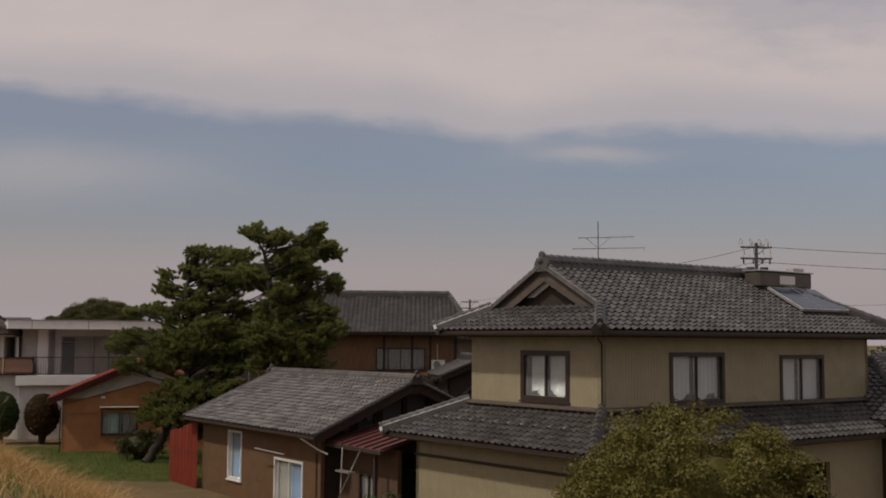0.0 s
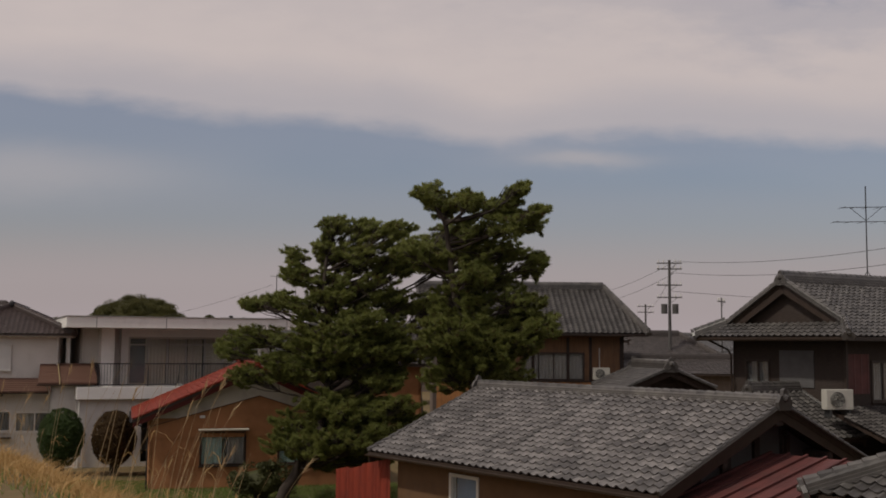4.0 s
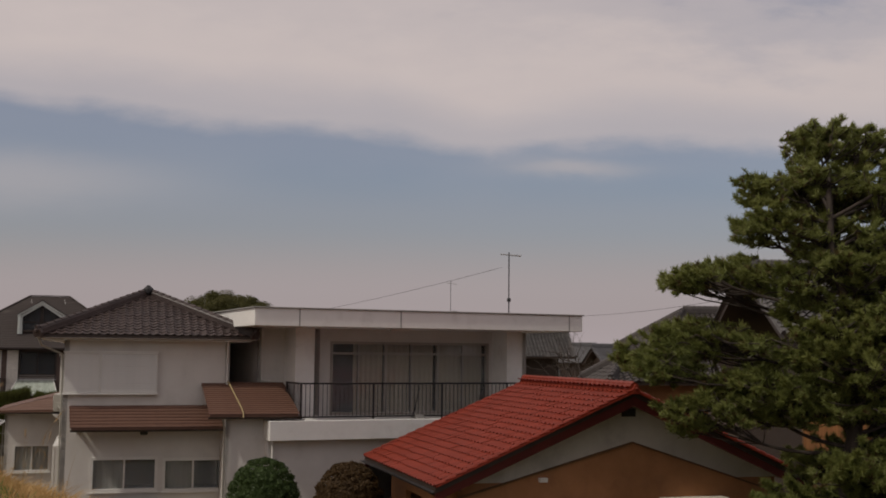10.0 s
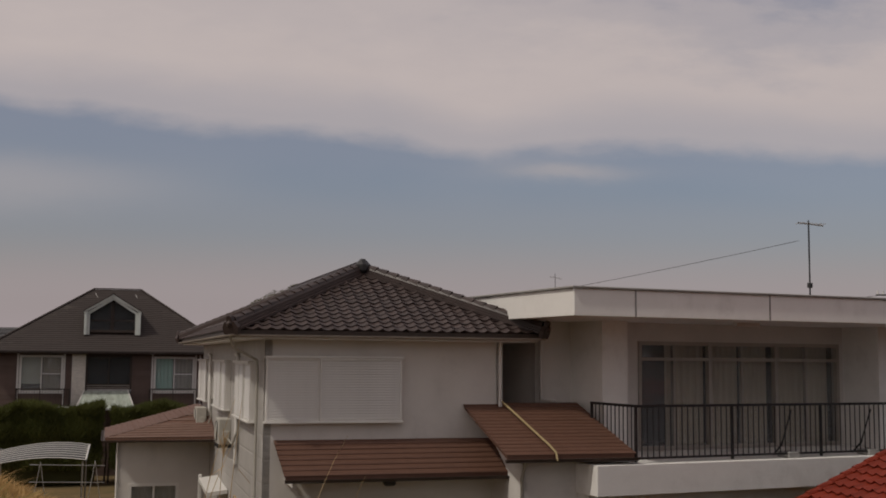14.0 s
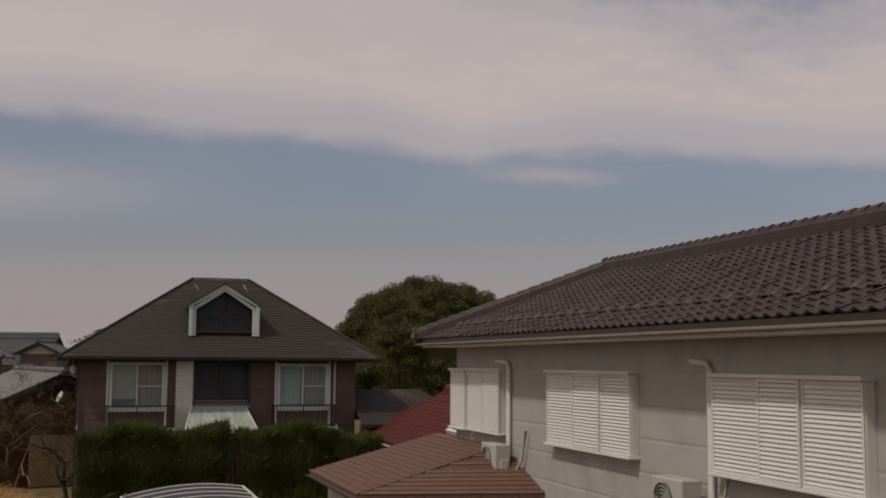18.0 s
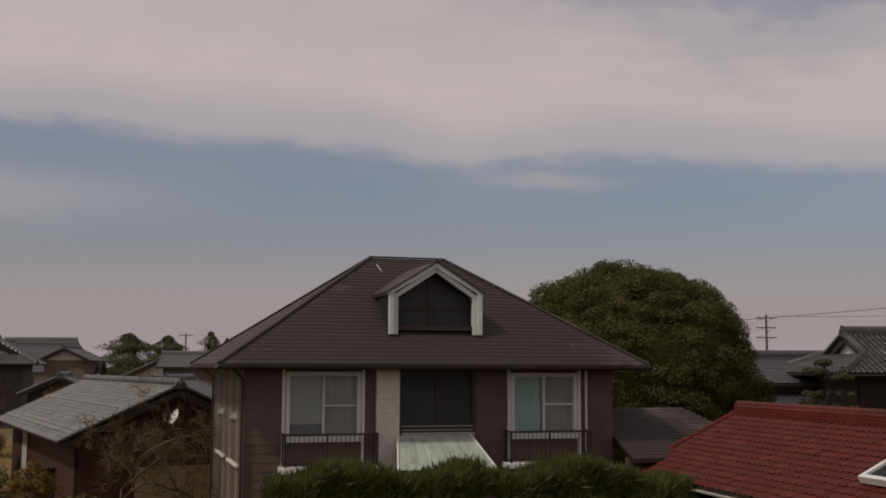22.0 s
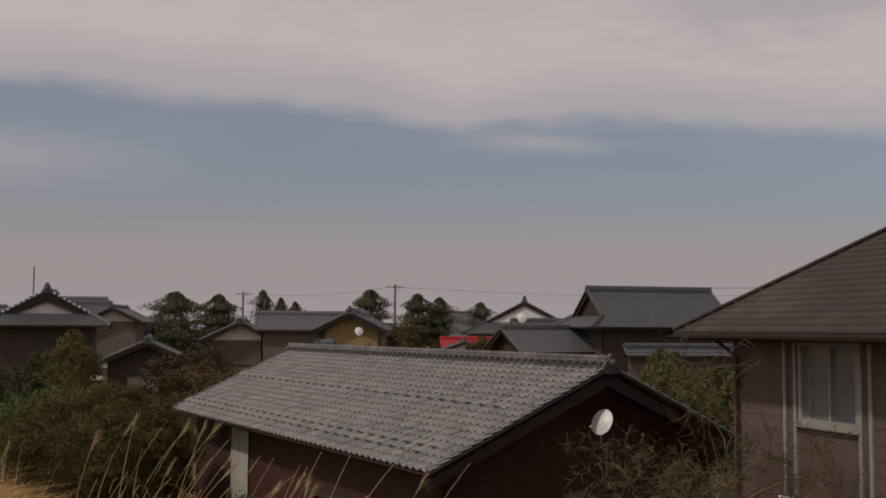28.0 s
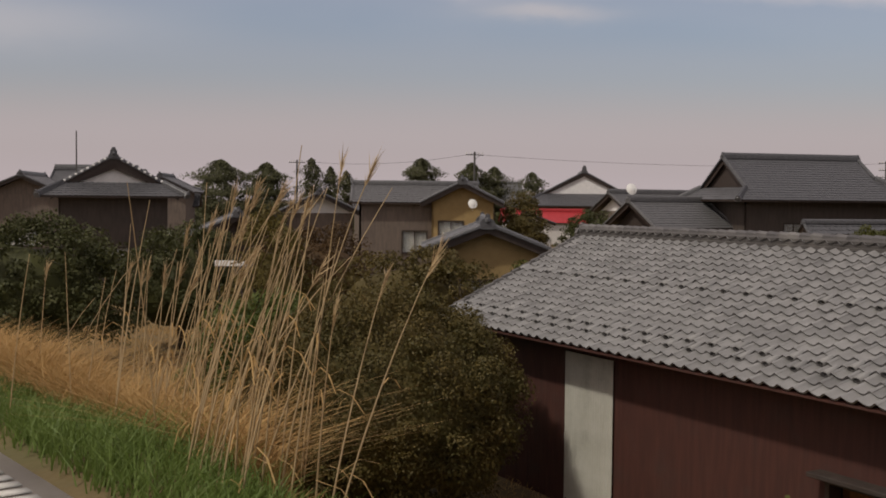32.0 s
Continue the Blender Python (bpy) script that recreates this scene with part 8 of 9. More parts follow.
gable_front("village_house", "yellow ochre gabled house with a dish on its wall", -57.6, 169.2, -96, 2.05, 6.0, 5.6, 7.0, YELLOW, YELLOW, TILE_FAR, FAR_ROOF, over=0.7, win=(0.45, 3.3, 1.7, 1.1))
satellite_dish(-57.0, 168.6, 5.3, 10, 0.34, "white satellite dish on the yellow house")
gable_front("village_house", "low yellow gabled outbuilding", -58.3, 142.2, -93, 2.3, 6.0, 3.6, 4.75, YELLOW, YELLOW, TILE_FAR, FAR_ROOF, over=0.6)
gable_front("village_temple", "temple hall with a tall white plaster gable", -33.0, 262.5, -97, 8.2, 16.0, 5.1, 10.3, GREY_WOOD, PLASTER, TILE_FAR, FAR_ROOF, "irimoya", 3.3, 1.6, crest=1.1)
far_house("village_house", "house with a bright red sheet roof", -46.8, 243.0, 2, 10.5, 5.0, 2.9, 4.4, ("gable", 0), ("gable", 0), WHITE_WALL, TILE_FAR_RED, RED_SHEET_ROOF, over=0.4)
gable_front("village_house", "white-gabled annex of the red-roofed house", -44.4, 236.5, -88, 2.6, 3.0, 2.9, 4.1, WHITE_WALL, WHITE_WALL, TILE_FAR, FAR_ROOF, over=0.5)
far_house("village_house", "grey-roofed house with a small white gable", -40.6, 195.6, 24, 8.0, 4.6, 4.9, 6.6, ("gable", 0), ("gable", 0), GREY_WOOD, TILE_FAR_LIGHT, FAR_ROOF_LIGHT, gable=PLASTER, over=0.7)
satellite_dish(-42.5, 186.5, 6.6, 10, 0.5, "white satellite dish on a mast beside the grey-roofed house", 6.6)
far_house("village_house", "house with a pale grey sloping roof and dark gable", -44.3, 170.0, 26, 6.0, 4.6, 4.0, 5.85, ("gable", 0), ("gable", 0), GREY_WOOD, TILE_FAR_LIGHT, FAR_ROOF_LIGHT, gable=DARK_WOOD, over=0.6)
far_house("village_house", "pale-roofed house behind the yellow one", -45.2, 333.0, 0, 11.0, 9.0, 3.5, 9.6, ("gable", 0), ("gable", 0), CREAM, TILE_FAR_LIGHT, FAR_ROOF_LIGHT, over=0.4)
far_house("village_hall", "large dark hall with a grey hip-and-gable roof", -38.0, 170.7, 11.5, 12.0, 6.4, 6.0, 9.0, ("irimoya", 1.2), ("irimoya", 2.3), HALL_WOOD, TILE_FAR, FAR_ROOF, [(3.0, 3.0, 1.6, 1.4), (7.0, 3.0, 1.6, 1.4), (10.5, 3.0, 1.6, 1.4)], gable=DARK_WOOD, over=1.2)
far_house("village_house", "house with a pale grey hip roof behind the brown house", -28.0, 160.0, 4, 11.0, 6.0, 5.9, 7.7, ("hip", 3.0), ("hip", 3.0), GREY_WOOD, TILE_FAR_LIGHT, FAR_ROOF_LIGHT, [(2.0, 3.2, 1.6, 1.3), (6.0, 3.2, 1.6, 1.3)], over=0.8)
far_house("village_house", "tiled house with hip-and-gable roof beyond the red roof", -21.4, 119.4, 2, 12.0, 6.0, 5.45, 7.4, ("irimoya", 1.9), ("gable", 0), DARK_WOOD, TILE_A, KAWARA, [(2.0, 3.4, 1.6, 1.2)], gable=PLASTER, over=1.2)
far_house("village_house", "grey tiled house beyond the garden pine", -27.2, 124.5, 0, 9.0, 4.6, 4.9, 6.25, ("gable", 0), ("gable", 0), GREY_WOOD, TILE_FAR, FAR_ROOF, low=4.4)
far_house("village_house", "brown-grey tiled house behind the flat-roofed house", -8.2, 87.0, 3, 12.0, 6.0, 6.05, 7.85, ("hip", 2.6), ("gable", 0), GREY_WOOD, TILE_BROWN, BROWN_ROOF, [(4.6, 4.2, 0.9, 1.0)])
far_house("village_house", "low grey tiled wing behind the red-roofed cottage", -12.4, 75.6, 4, 3.4, 3.6, 4.6, 5.65, ("hip", 1.3), ("gable", 0), ORANGE_WALL, TILE_BROWN, BROWN_ROOF, over=0.6)
far_house("village_house", "long brown-grey hip-roofed house between the plank house and the back house", -1.0, 98.5, 0, 14.0, 6.0, 4.75, 6.6, ("gable", 0), ("hip", 2.6), GREY_WOOD, TILE_FAR_BROWN, BROWN_ROOF)
far_house("village_house", "low brown-grey wing beside the hip-roofed house", 1.5, 88.0, 0, 13.0, 4.5, 3.9, 4.9, ("gable", 0), ("gable", 0), GREY_WOOD, TILE_FAR_BROWN, BROWN_ROOF)
far_house("village_house", "wide grey tiled house with a small dark gable", 16.4, 102.0, -3, 14.0, 6.0, 4.9, 6.35, ("irimoya", 1.6), ("gable", 0), GREY_WOOD, TILE_FAR, FAR_ROOF, gable=DARK_WOOD)
gable_front("village_house", "small dark tiled gable beside the plank house", 1.9, 62.6, -80, 1.6, 3.5, 3.85, 4.75, DARK_WOOD, DARK_WOOD, TILE_A, KAWARA, over=0.5)
for k, (x, y, w, ze, zr) in enumerate(((12, 128, 10, 5.0, 6.8), (-2, 140, 9, 4.8, 6.4), (22, 110, 11, 5.2, 7.2), (-12, 150, 10, 4.8, 6.6), (26, 150, 12, 5.0, 6.8), (-22, 196, 12, 5.2, 7.0), (-8, 182, 11, 5.0, 6.6), (-66, 230, 12, 4.6, 6.2), (-96, 222, 11, 4.8, 6.6))):
    far_house("village_house", "plain tiled village house in the distance", x, y, (k * 37) % 20 - 10, w, 6.0, ze, zr, ("gable", 0), ("gable", 0), GREY_WOOD if k % 2 else CREAM, TILE_FAR if k % 3 else TILE_FAR_LIGHT, FAR_ROOF if k % 3 else FAR_ROOF_LIGHT, [(1.5, 3.0, 1.6, 1.2), (5.0, 3.0, 1.6, 1.2)])


def garden_wall():
    """A long low wall with a tiled coping behind the barn."""
    h = thing("garden_wall", "long low garden wall with a grey tiled coping", "wall", -39.0, 155.5, 0, 7)
    wall(h, 0, 0.6, 16.0, 0.6, 0, 4.1, GREY_WOOD)
    roof(h, -0.3, 16.3, 0.0, 1.3, 4.1, 4.7, ("gable", 0), ("gable", 0), FAR_ROOF, TILE_FAR, 0.34, 0.3, (0, 0), 0, "", True, endr=0.3, ridge_w=0.3, ridge_h=0.2)


garden_wall()
shrub("garden_shrub", "rounded yellow-green garden shrub before the low wall", "shrub", -38.2, 150.0, 0, (1.3, 1.2, 2.35), 60, 0.4, 9000, 0.06, OLIVE, 92, low=-0.7, base=2.45)


def far_woods():
    """Low woods on the plain behind the village."""
    rng = np.random.default_rng(95)
    n = 16000
    s = rng.uniform(-260, 120, n)
    d = rng.uniform(262, 330, n)
    h = 3.2 + 1.6 * np.sin(s * 0.11) + 1.2 * np.sin(s * 0.37 + 1)
    z = rng.uniform(0, 1, n) ** 0.6 * h
    at = np.stack([s, d, z], 1)
    v, f = leaf_quads(rng, at, np.tile([0.0, -1.0, 0.4], (n, 1)), 0.75)
    ob = part("far_woods", mesh_np("far_woods", v, f), MURK, None, "low dark woods far behind the village roofs")
    tagged(ob, category="woods", kind="stuff")


far_woods()


# ---- poles and wires ----
POLE_GREY = surface("dark_weathered_concrete", (0.10, 0.095, 0.09), (0.07, 0.066, 0.063), 0.8, 2, 60, 0.2)
ARM_STEEL = surface("dull_steel_arm", (0.11, 0.105, 0.1), (0.08, 0.077, 0.074), 0.6, 3, 60, 0.1)
def utility_pole(x, y, h, label, arms=2, trafo=False, yaw=0.0, r=0.15, drops=(0.35, 1.25, 2.15)):
    ob = thing("utility_pole", label, "utility pole", x, y, 0, yaw, "utility poles")
    tube("pole", [(np.array([[0, 0, 0], [0, 0, h * 0.5], [0, 0, h]]), [r, r * 0.85, r * 0.65])], POLE_GREY, ob, 8)
    for k in range(arms):
        z = h - drops[k]
        arm = part("crossarm", solid(-0.95, 0.95, -0.05, 0.05, z, z + 0.09), ARM_STEEL, ob)
        for q in (-0.85, -0.45, 0.45, 0.85):
            pipe("insulator", [(q, 0, z + 0.09), (q, 0, z + 0.3)], 0.045, WHITE_METAL, arm)
        pipe("strut", [(0, 0, z - 0.45), (0.55, 0, z)], 0.02, ARM_STEEL, arm)
    if trafo and arms == 2:
        # second beams, white post insulators and looped jumper leads at the pole head
        for z in (h - drops[0], h - drops[1]):
            part("crossarm", solid(-0.8, 0.8, 0.16, 0.24, z, z + 0.09), ARM_STEEL, ob)
        for q in (-0.8, -0.2, 0.35, 0.8):
            pipe("insulator", [(q, 0.2, h - drops[0] + 0.09), (q, 0.2, h - drops[0] + 0.36)], 0.045, PLASTIC, ob)
            pipe("jumper_lead", [(q - 0.25, 0.1, h - drops[0] + 0.05), (q - 0.12, 0.15, h - drops[0] + 0.55), (q + 0.05, 0.2, h - drops[0] + 0.45), (q + 0.16, 0.1, h - drops[1] + 0.1)], 0.022, WHITE_METAL, ob)
            pipe("insulator", [(q, -0.05, h - drops[1]), (q, -0.05, h - drops[1] - 0.28)], 0.05, POLE_GREY, ob)
    if trafo:
        for q in (-0.42, 0.42):
            bm = bmesh.new()
            bmesh.ops.create_cone(bm, cap_ends=True, segments=14, radius1=0.24, radius2=0.24, depth=0.75, matrix=Matrix.Translation((q, -0.1, h - drops[arms - 1] - 0.85)))
            part("transformer", bm, POLE_GREY, ob)
    return ob


POLES = [(18.2, 64.3, 11.6, 2, True), (9.95, 99.1, 12.4, 4, True), (2.8, 114.8, 10.1, 2, False), (-9.3, 168.5, 10.6, 3, False), (-54.1, 205.2, 10.6, 1, False), (1.9, 237.0, 11.4, 3, False), (-73.5, 228.0, 10.4, 1, False), (16.0, 140.0, 10.5, 2, False)]
for k, (x, y, h, arms, trafo) in enumerate(POLES):
    utility_pole(x, y, h, "grey concrete utility pole with crossarms and a transformer" if trafo else "grey concrete utility pole with crossarms", arms, trafo, (8, -6, 12, 4, 20, 0, 10, 5)[k], drops={4: (0.3, 0.75, 2.0, 2.95), 2: (0.3, 0.95)}.get(arms, (0.35, 1.25, 2.15)))


def overhead_wire(a, b, sag, label, r=0.014):
    ob = thing("overhead_wire", label, "wire", (a[0] + b[0]) / 2, (a[1] + b[1]) / 2, 0, 0, "overhead wires")
    o = np.array([(a[0] + b[0]) / 2, (a[1] + b[1]) / 2, 0])
    t = np.linspace(0, 1, 24)[:, None]
    pts = np.array(a) * (1 - t) + np.array(b) * t - o
    pts[:, 2] -= (4 * sag * t * (1 - t))[:, 0]
    pipe("cable", pts, r, BLACK_METAL, ob, sides=4)


for a, b, dz in ((0, 1, 0.0), (0, 1, -0.9), (1, 2, 0.0), (1, 2, -0.9), (2, 3, 0.0), (3, 5, 0.0), (3, 5, -0.9), (1, 7, -0.3), (4, 6, 0.0), (4, 5, -0.2)):
    p, q = POLES[a], POLES[b]
    overhead_wire((p[0] + 0.4, p[1], p[2] - 0.1 + dz), (q[0] + 0.4, q[1], q[2] - 0.1 + dz), 0.7, "sagging black overhead cable between poles")
overhead_wire((18.2, 64.3, 11.4), (70.0, 70.0, 12.0), 0.8, "sagging black overhead cable leading away")
overhead_wire((18.2, 64.3, 10.5), (70.0, 70.0, 11.0), 0.8, "sagging black overhead cable leading away")
overhead_wire((9.85, 99.1, 10.0), (60.0, 110.0, 10.5), 0.9, "sagging black overhead cable leading away")
overhead_wire((-17.2, 74.3, 8.9), (-46.0, 122.0, 7.2), 0.9, "thin cable from the aerial on the flat roof", 0.007)
tv_aerial(-17.85, 122.6, 4.35, 7.25, 0, "tall thin tv aerial beyond the tiled house", "flat")
utility_pole(13.6, 97.7, 9.45, "thin wooden pole between the far roofs", 1, False, 60, 0.07)
utility_pole(-93.9, 208.6, 12.4, "plain grey pole rising behind the old house", 0, False, 0, 0.1)

# small things in the gardens
def board_on_legs():
    ob = thing("white_board", "small white board lying across a garden frame", "board", -68.1, 135.2, 0, 0)
    part("panel", solid(-0.55, 0.55, -0.03, 0.03, 3.35, 3.55, 0.01), WHITE_PAINT, ob)
    for x in (-0.4, 0.4):
        pipe("leg", [(x, 0, 0), (x, 0, 3.36)], 0.03, DARK_WOOD, ob)


board_on_legs()


def garden_rack():
    """A drying rack of thin poles on the slope below the carport."""
    ob = thing("drying_rack", "old drying rack of pale thin poles in the garden", "rack", -39.2, 78.6, 0, 20)
    for x in (0.0, 1.6):
        pipe("pole", [(x - 0.35, 0, 0), (x, 0, 2.3)], 0.014, ALU, ob)
        pipe("pole", [(x + 0.35, 0.1, 0), (x, 0.02, 2.3)], 0.014, ALU, ob)
    for z in (1.0, 1.7, 2.22):
        pipe("cross_pole", [(-0.3, 0.03, z), (1.9, 0.03, z - 0.08)], 0.013, ALU, ob)


garden_rack()


# ---- grass and reeds on the levee ----
def blades(name, label, material, s, p, length, width, lean, rng, parent=None, seg=2, kind="stuff", category="grass"):
    """Bent grass blades; each is a strip of quads on the bank."""
    n = len(s)
    xy = lay(s, p)
    base = np.concatenate([xy, bank_height(p)[:, None] - 0.02], 1)
    a = rng.uniform(0, 2 * np.pi, n)
    side = np.stack([np.cos(a), np.sin(a), np.zeros(n)], 1)
    bend = np.stack([rng.normal(lean[0], lean[2], n), rng.normal(lean[1], lean[2], n), np.zeros(n)], 1)
    rows = []
    for k in range(seg + 1):
        t = k / seg
        c = base + np.stack([np.zeros(n), np.zeros(n), length * t * (1 - 0.18 * t)], 1) + bend * (length * t * t)[:, None]
        w = (width * (1 - t) ** 0.6 + 0.0008)[:, None] if np.ndim(width) else width * (1 - t) ** 0.6 + 0.0008
        rows.append(c - side * w)
        rows.append(c + side * w)
    v = np.stack(rows, 1)
    f = np.concatenate([np.arange(n)[:, None] * (2 * seg + 2) + np.array([[2 * k, 2 * k + 1, 2 * k + 3, 2 * k + 2]]) for k in range(seg)])
    ob = part(name, mesh_np(name, v.reshape(-1, 3), f), material, parent, label)
    return tagged(ob, category=category, kind=kind)


G = np.random.default_rng(101)


def patchy(s, p, scale=1.0):
    return 0.5 + 0.5 * np.sin(s * 0.9 * scale + 1.3 * np.sin(s * 0.37)) * np.sin(p * 2.2 + s * 0.23)


def sow(n, s0, s1, p0, p1, rng, edge=0.35):
    s = rng.uniform(s0, s1, n)
    p = rng.uniform(p0, p1, n) + edge * np.sin(s * 0.8) * 0.5 + rng.normal(0, edge * 0.35, n)
    keep = ~(((s > 114.4) & (s < 117.4) & (p > 3.0)) | ((s > 100) & (p > 3.1) & (p < 6.0)))
    return s[keep], p[keep]


def calm(s):
    """Grass stays lower along the middle of the walk."""
    return (0.72 - 0.22 * np.clip((s - 26) / 8, 0, 1)) * np.where(s < 120, 1.0, 1.4)


s, p = sow(52000, -4, 150, 2.7, 3.7, G)
blades("dry_grass", "matted dry tan grass along the levee crest", DRY_GRASS, s, p, G.uniform(0.12, 0.42, len(s)) * (0.55 + 0.7 * patchy(s, p)) * calm(s), 0.006, (0.25, -0.1, 0.55), G)
s, p = sow(34000, -4, 84, 2.2, 3.6, G)
blades("dry_grass", "thick yellow dry grass on the levee edge", DRY_GRASS, s, p, G.uniform(0.15, 0.45, len(s)) * (0.55 + 0.7 * patchy(s, p)) * calm(s), 0.006, (0.25, -0.1, 0.6), G)
s, p = sow(9000, 84.0, 113.7, 2.3, 3.2, G, 0.15)
blades("dry_grass", "coarse curled dry grass leaves on the levee edge", DRY_GRASS, s, p, G.uniform(0.1, 0.3, len(s)), 0.008, (0.5, -0.2, 1.2), G, seg=4)
s, p = sow(24000, 104.0, 113.7, 2.15, 3.05, G, 0.12)
blades("dry_grass", "matted clump of tall dry grass beside the road", DRY_GRASS, s, p, G.uniform(0.08, 0.27, len(s)), 0.005, (0.4, -0.15, 1.0), G, seg=3)
s, p = sow(25000, 119.4, 134, 2.8, 3.2, G, 0.12)
blades("dry_grass", "thick dry tan grass at the field path", DRY_GRASS, s, p, G.uniform(0.2, 0.65, len(s)) * (0.55 + 0.7 * patchy(s, p)), 0.005, (0.25, -0.1, 0.7), G)
s, p = sow(34000, -4, 150, 3.4, 9.5, G)
blades("slope_weeds", "mixed dry weeds on the levee slope", DRY_GRASS, s, p, G.uniform(0.1, 0.35, len(s)), 0.008, (0.2, -0.1, 0.6), G)
s, p = sow(16000, -4, 150, 5.5, 10.5, G)
blades("slope_green", "patches of green weeds low on the levee slope", GREEN_GRASS, s, p, G.uniform(0.08, 0.28, len(s)), 0.009, (0.1, 0, 0.5), G)
s, p = sow(40000, 113.3, 140, 2.05, 2.95, G, 0.12)
keep = (s < 118.5) | (p < 2.8)
s, p = s[keep], p[keep]
blades("green_grass", "fresh green grass beside the road", GREEN_GRASS, s, p, G.uniform(0.1, 0.3, len(s)) * (0.5 + 0.8 * patchy(s, p)), 0.005, (0.1, 0, 0.45), G)
s, p = sow(6500, -4, 106, 2.05, 2.5, G, 0.15)
blades("green_grass", "short green grass beside the road", GREEN_GRASS, s, p, G.uniform(0.08, 0.22, len(s)), 0.006, (0.1, 0, 0.45), G)


def lawn(x0, x1, y0, y1, n, seed, label, material, length=0.12):
    rng = np.random.default_rng(seed)
    x, y = rng.uniform(x0, x1, n), rng.uniform(y0, y1, n)
    a = rng.uniform(0, 6.3, n)
    side = np.stack([np.cos(a), np.sin(a), np.zeros(n)], 1) * 0.012
    q = x * SIDE[0] + y * SIDE[1]
    sl = x * WAY[0] + y * WAY[1]
    b = np.stack([x, y, bank_height(q - bow(sl)) - 0.01], 1)
    t = b + np.stack([rng.normal(0, 0.05, n), rng.normal(0, 0.05, n), rng.uniform(0.4, 1, n) * length], 1)
    v = np.stack([b - side, b + side, t], 1).reshape(-1, 3)
    ob = part("lawn", mesh_np("lawn", v, np.arange(3 * n).reshape(n, 3)), material, None, label)
    tagged(ob, category="grass", kind="stuff")


n = 110000
s, p = G.uniform(117.8, 165, n), G.uniform(3.3, 26, n)
blades("dry_grass", "short tan dry grass on the slope below the reeds", DRY_GRASS, s, p, G.uniform(0.06, 0.2, n) * (0.5 + 0.8 * patchy(s, p, 0.6)), 0.009, (0.2, -0.1, 0.8), G)
lawn(-25, -8, 46, 60, 110000, 111, "green lawn in front of the cottage", GREEN_GRASS)
lawn(-95, -55, 118, 160, 40000, 112, "rough dry grass in the field", DRY_GRASS, 0.2)


def reed_clump(x, y, n, seed, label, height=(1.3, 2.1), spread=0.35, lean=(0.2, 0.02), plume=0.35, thick=0.0065):
    """A clump of dead pampas stalks with drooping leaves and thin plumes."""
    q, sl = x * SIDE[0] + y * SIDE[1], x * WAY[0] + y * WAY[1]
    z = float(bank_height(q - bow(sl)))
    ob = thing("reed_clump", label, "reeds", x, y, z - 0.05, 0, "reed clumps on the levee")
    rng = np.random.default_rng(seed)
    stems, plumes, leaves_v = [], [], []
    for _ in range(n):
        b = np.array([rng.normal(0, spread), rng.normal(0, spread), 0])
        h = rng.uniform(*height)
        d = np.array([rng.normal(lean[0], 0.12), rng.normal(lean[1], 0.1)])
        t = np.linspace(0, 1, 7)
        curl = rng.uniform(0.1, 0.6)
        pts = np.stack([b[0] + d[0] * h * (t * (1 - curl) + curl * t * t * 1.3), b[1] + d[1] * h * t, h * t * (1 - 0.12 * curl * t * t)], 1)
        stems.append((pts, np.linspace(thick, thick * 0.37, 7)))
        if rng.random() < plume:
            e, dr = pts[-1], (pts[-1] - pts[-2]) / np.linalg.norm(pts[-1] - pts[-2])
            for _ in range(34):
                st = e - dr * rng.uniform(0, 0.15)
                di = dr + rng.normal(0, 0.2, 3) + np.array([0.08, 0, -0.08])
                w = np.cross(di, unit(rng, 1)[0]) * 0.004
                plumes.append([st - w, st + w, st + di * rng.uniform(0.05, 0.13)])
        for _ in range(int(rng.integers(1, 4))):
            k = rng.uniform(0.1, 0.6)
            st = np.array([np.interp(k, t, pts[:, i]) for i in range(3)])
            a = rng.uniform(0, 6.3)
            out = np.array([math.cos(a), math.sin(a), 0]) * 0.5 + np.array([lean[0], lean[1], 0])
            ln = rng.uniform(0.2, 0.55)
            w = np.array([-math.sin(a), math.cos(a), 0]) * 0.005
            row = [st + out * ln * u + np.array([0, 0, ln * (0.75 * u - 0.9 * u * u)]) for u in (0, 0.35, 0.7, 1.0)]
            for i in range(3):
                leaves_v.append([row[i] - w, row[i] + w, row[i + 1] + w * 0.6, row[i + 1] - w * 0.6])
    tagged(tube("stalk", stems, STRAW, ob, 3), kind="stuff")
    if plumes:
        v = np.array(plumes).reshape(-1, 3)
        tagged(part("plume", mesh_np("plume", v, np.arange(len(v)).reshape(-1, 3)), STRAW, ob, "thin feathery plumes"), kind="stuff")
    v = np.array(leaves_v).reshape(-1, 3)
    tagged(part("leaf", mesh_np("leaf", v, np.arange(len(v)).reshape(-1, 4)), DRY_GRASS, ob, "dry curled leaves"), kind="stuff")


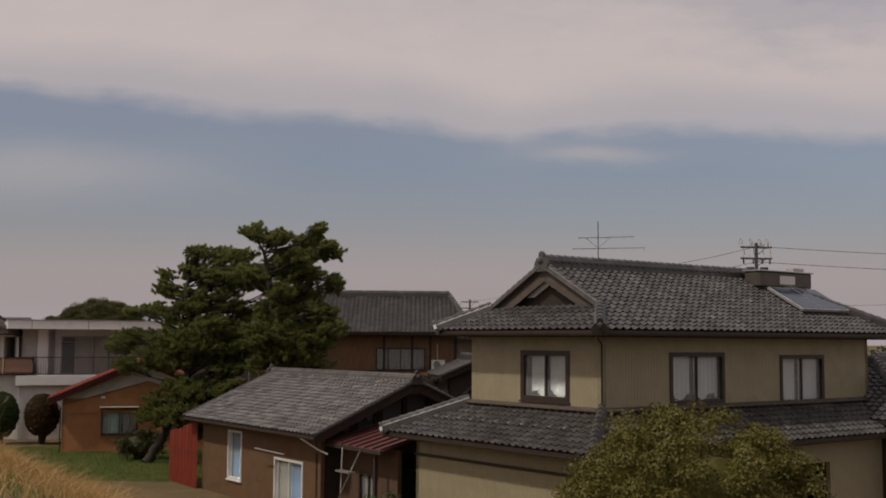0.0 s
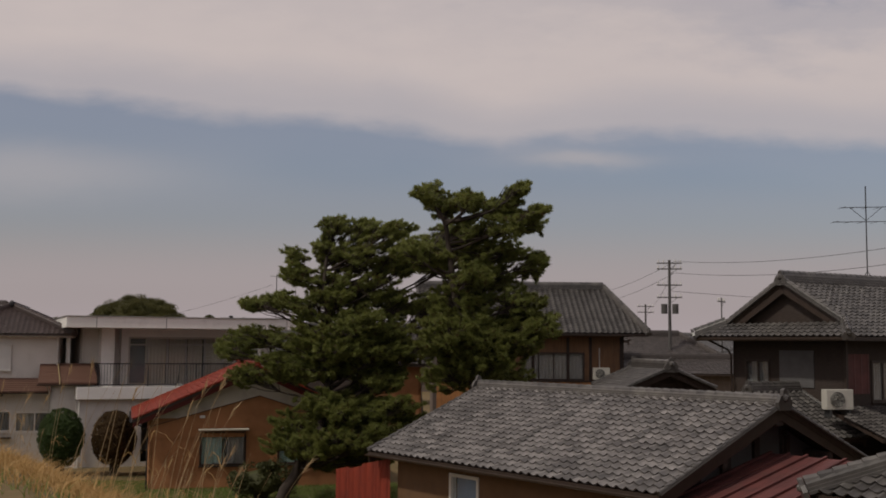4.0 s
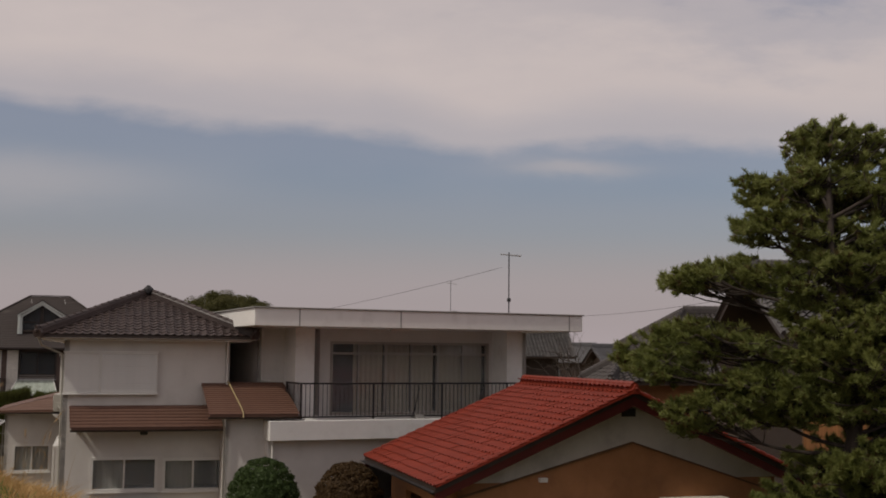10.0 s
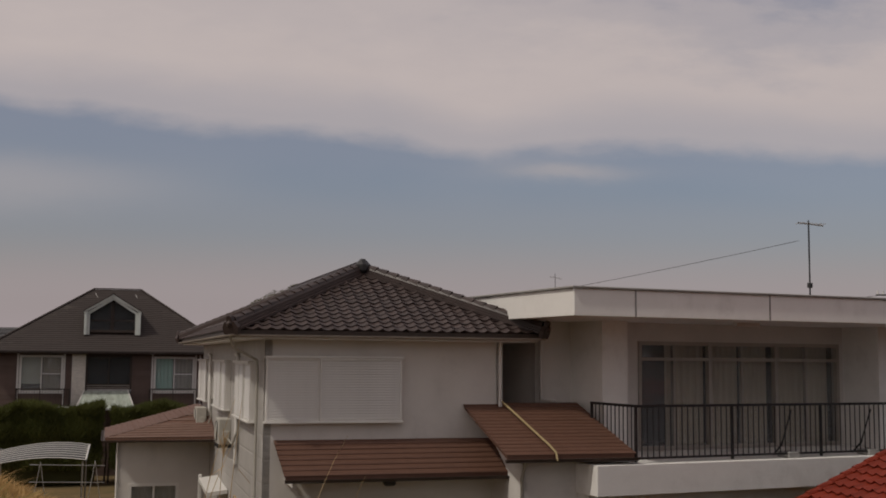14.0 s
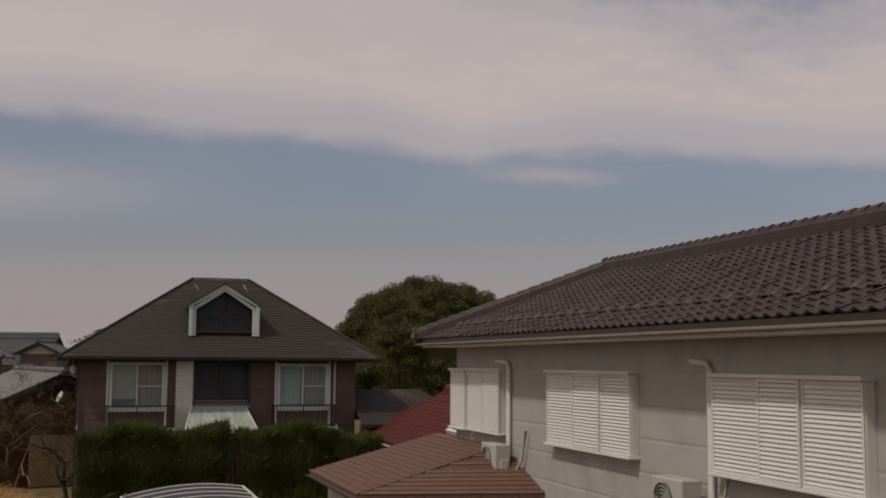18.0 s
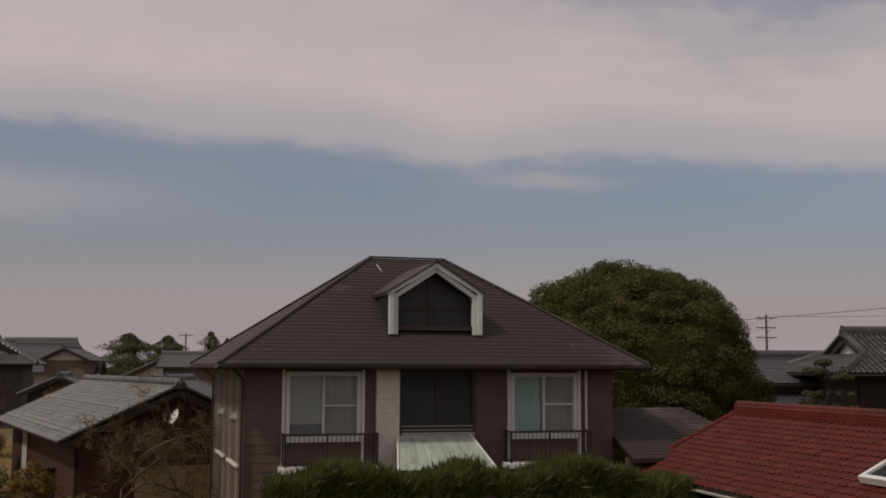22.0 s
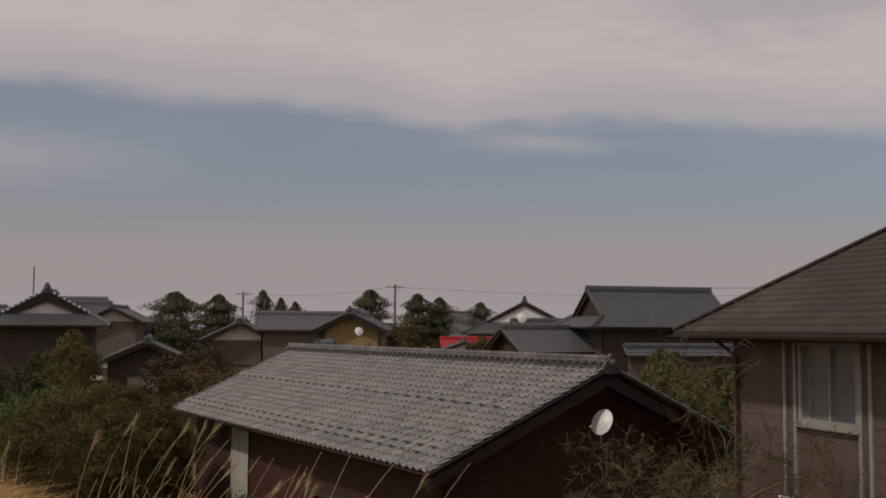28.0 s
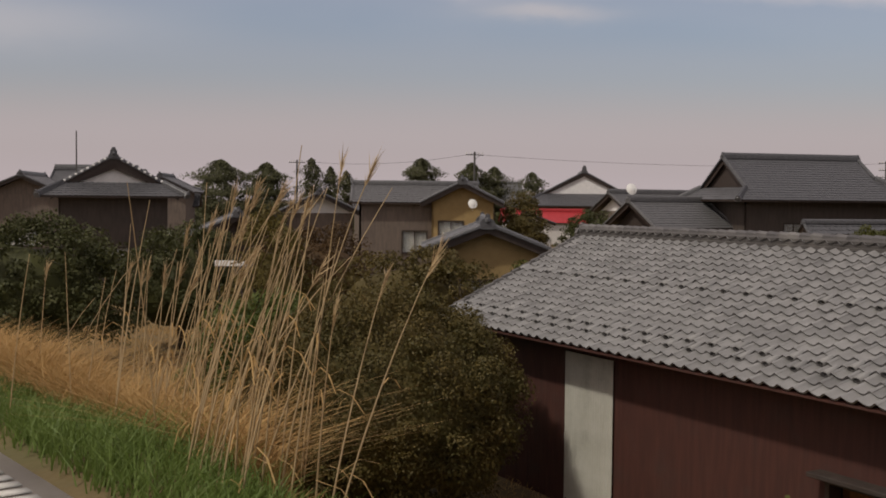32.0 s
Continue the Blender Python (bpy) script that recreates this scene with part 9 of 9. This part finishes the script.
CLUMPS = [(-63.25, 101.1, 26, 0.2, 1.9), (-63.75, 102.2, 30, 0.24, 1.85), (-64.3, 103.2, 16, 0.25, 1.7), (-65.1, 104.5, 5, 0.3, 1.5), (-62.8, 100.6, 4, 0.15, 1.6), (-59.65, 97.1, 7, 0.07, 1.3), (-59.35, 96.95, 5, 0.1, 1.2), (-58.9, 96.8, 4, 0.14, 1.05), (-57.9, 95.4, 5, 0.35, 1.35), (-56.9, 94.0, 13, 0.3, 1.4), (-56.2, 93.3, 18, 0.3, 1.4), (-55.6, 92.6, 16, 0.35, 1.4), (-54.4, 91.4, 14, 0.4, 1.2), (-41.2, 70.4, 5, 0.3, 1.0), (-27.3, 51.9, 9, 0.5, 1.3), (-28.9, 59.0, 3, 0.4, 1.3), (-19.4, 41.1, 10, 0.5, 1.2), (-17.2, 44.8, 3, 0.3, 1.6), (-13.6, 31.5, 16, 0.7, 1.3), (-11.4, 31.2, 14, 0.6, 1.2), (-15.2, 30.3, 12, 0.5, 1.2), (-11.2, 25.6, 14, 0.4, 1.1), (-26.4, 47.0, 8, 0.4, 1.1), (-46.4, 83.4, 4, 0.3, 1.2), (-12.2, 25.5, 3, 0.15, 1.75), (-11.9, 25.5, 3, 0.15, 1.8), (-11.7, 25.5, 4, 0.15, 1.9), (-11.5, 25.5, 4, 0.15, 1.95), (-11.2, 25.5, 4, 0.15, 2.0), (-11.0, 25.5, 3, 0.15, 1.9), (-13.4, 28.6, 2, 0.15, 2.0), (-15.6, 31.8, 1, 0.15, 1.9), (-14.9, 31.7, 3, 0.15, 2.0), (-26.5, 49.4, 1, 0.15, 1.8), (-29.4, 51.6, 4, 0.15, 1.3), (-28.8, 51.5, 2, 0.15, 1.3)]
for k, (x, y, n, sp, hh) in enumerate(CLUMPS):
    reed_clump(x, y, n, 200 + k, "clump of tall dead pampas reeds leaning in the wind" if n > 12 else "few tall dead reed stalks on the levee edge", (hh * 0.65, hh), sp, (0.38, 0.08) if -57.5 < x < -54 else (0.08, 0.02) if -59.7 < x < -59 else (0.2, 0.02), thick=0.0065 if x < -52 else 0.0042)
air_conditioner(-29.6, 171.6, 3.05, 11.5, "white air conditioner on a bracket of the dark hall")
air_conditioner(-33.2, 171.0, 2.75, 11.5, "small white air conditioner on a bracket of the dark hall", (0.8, 0.3, 0.45))
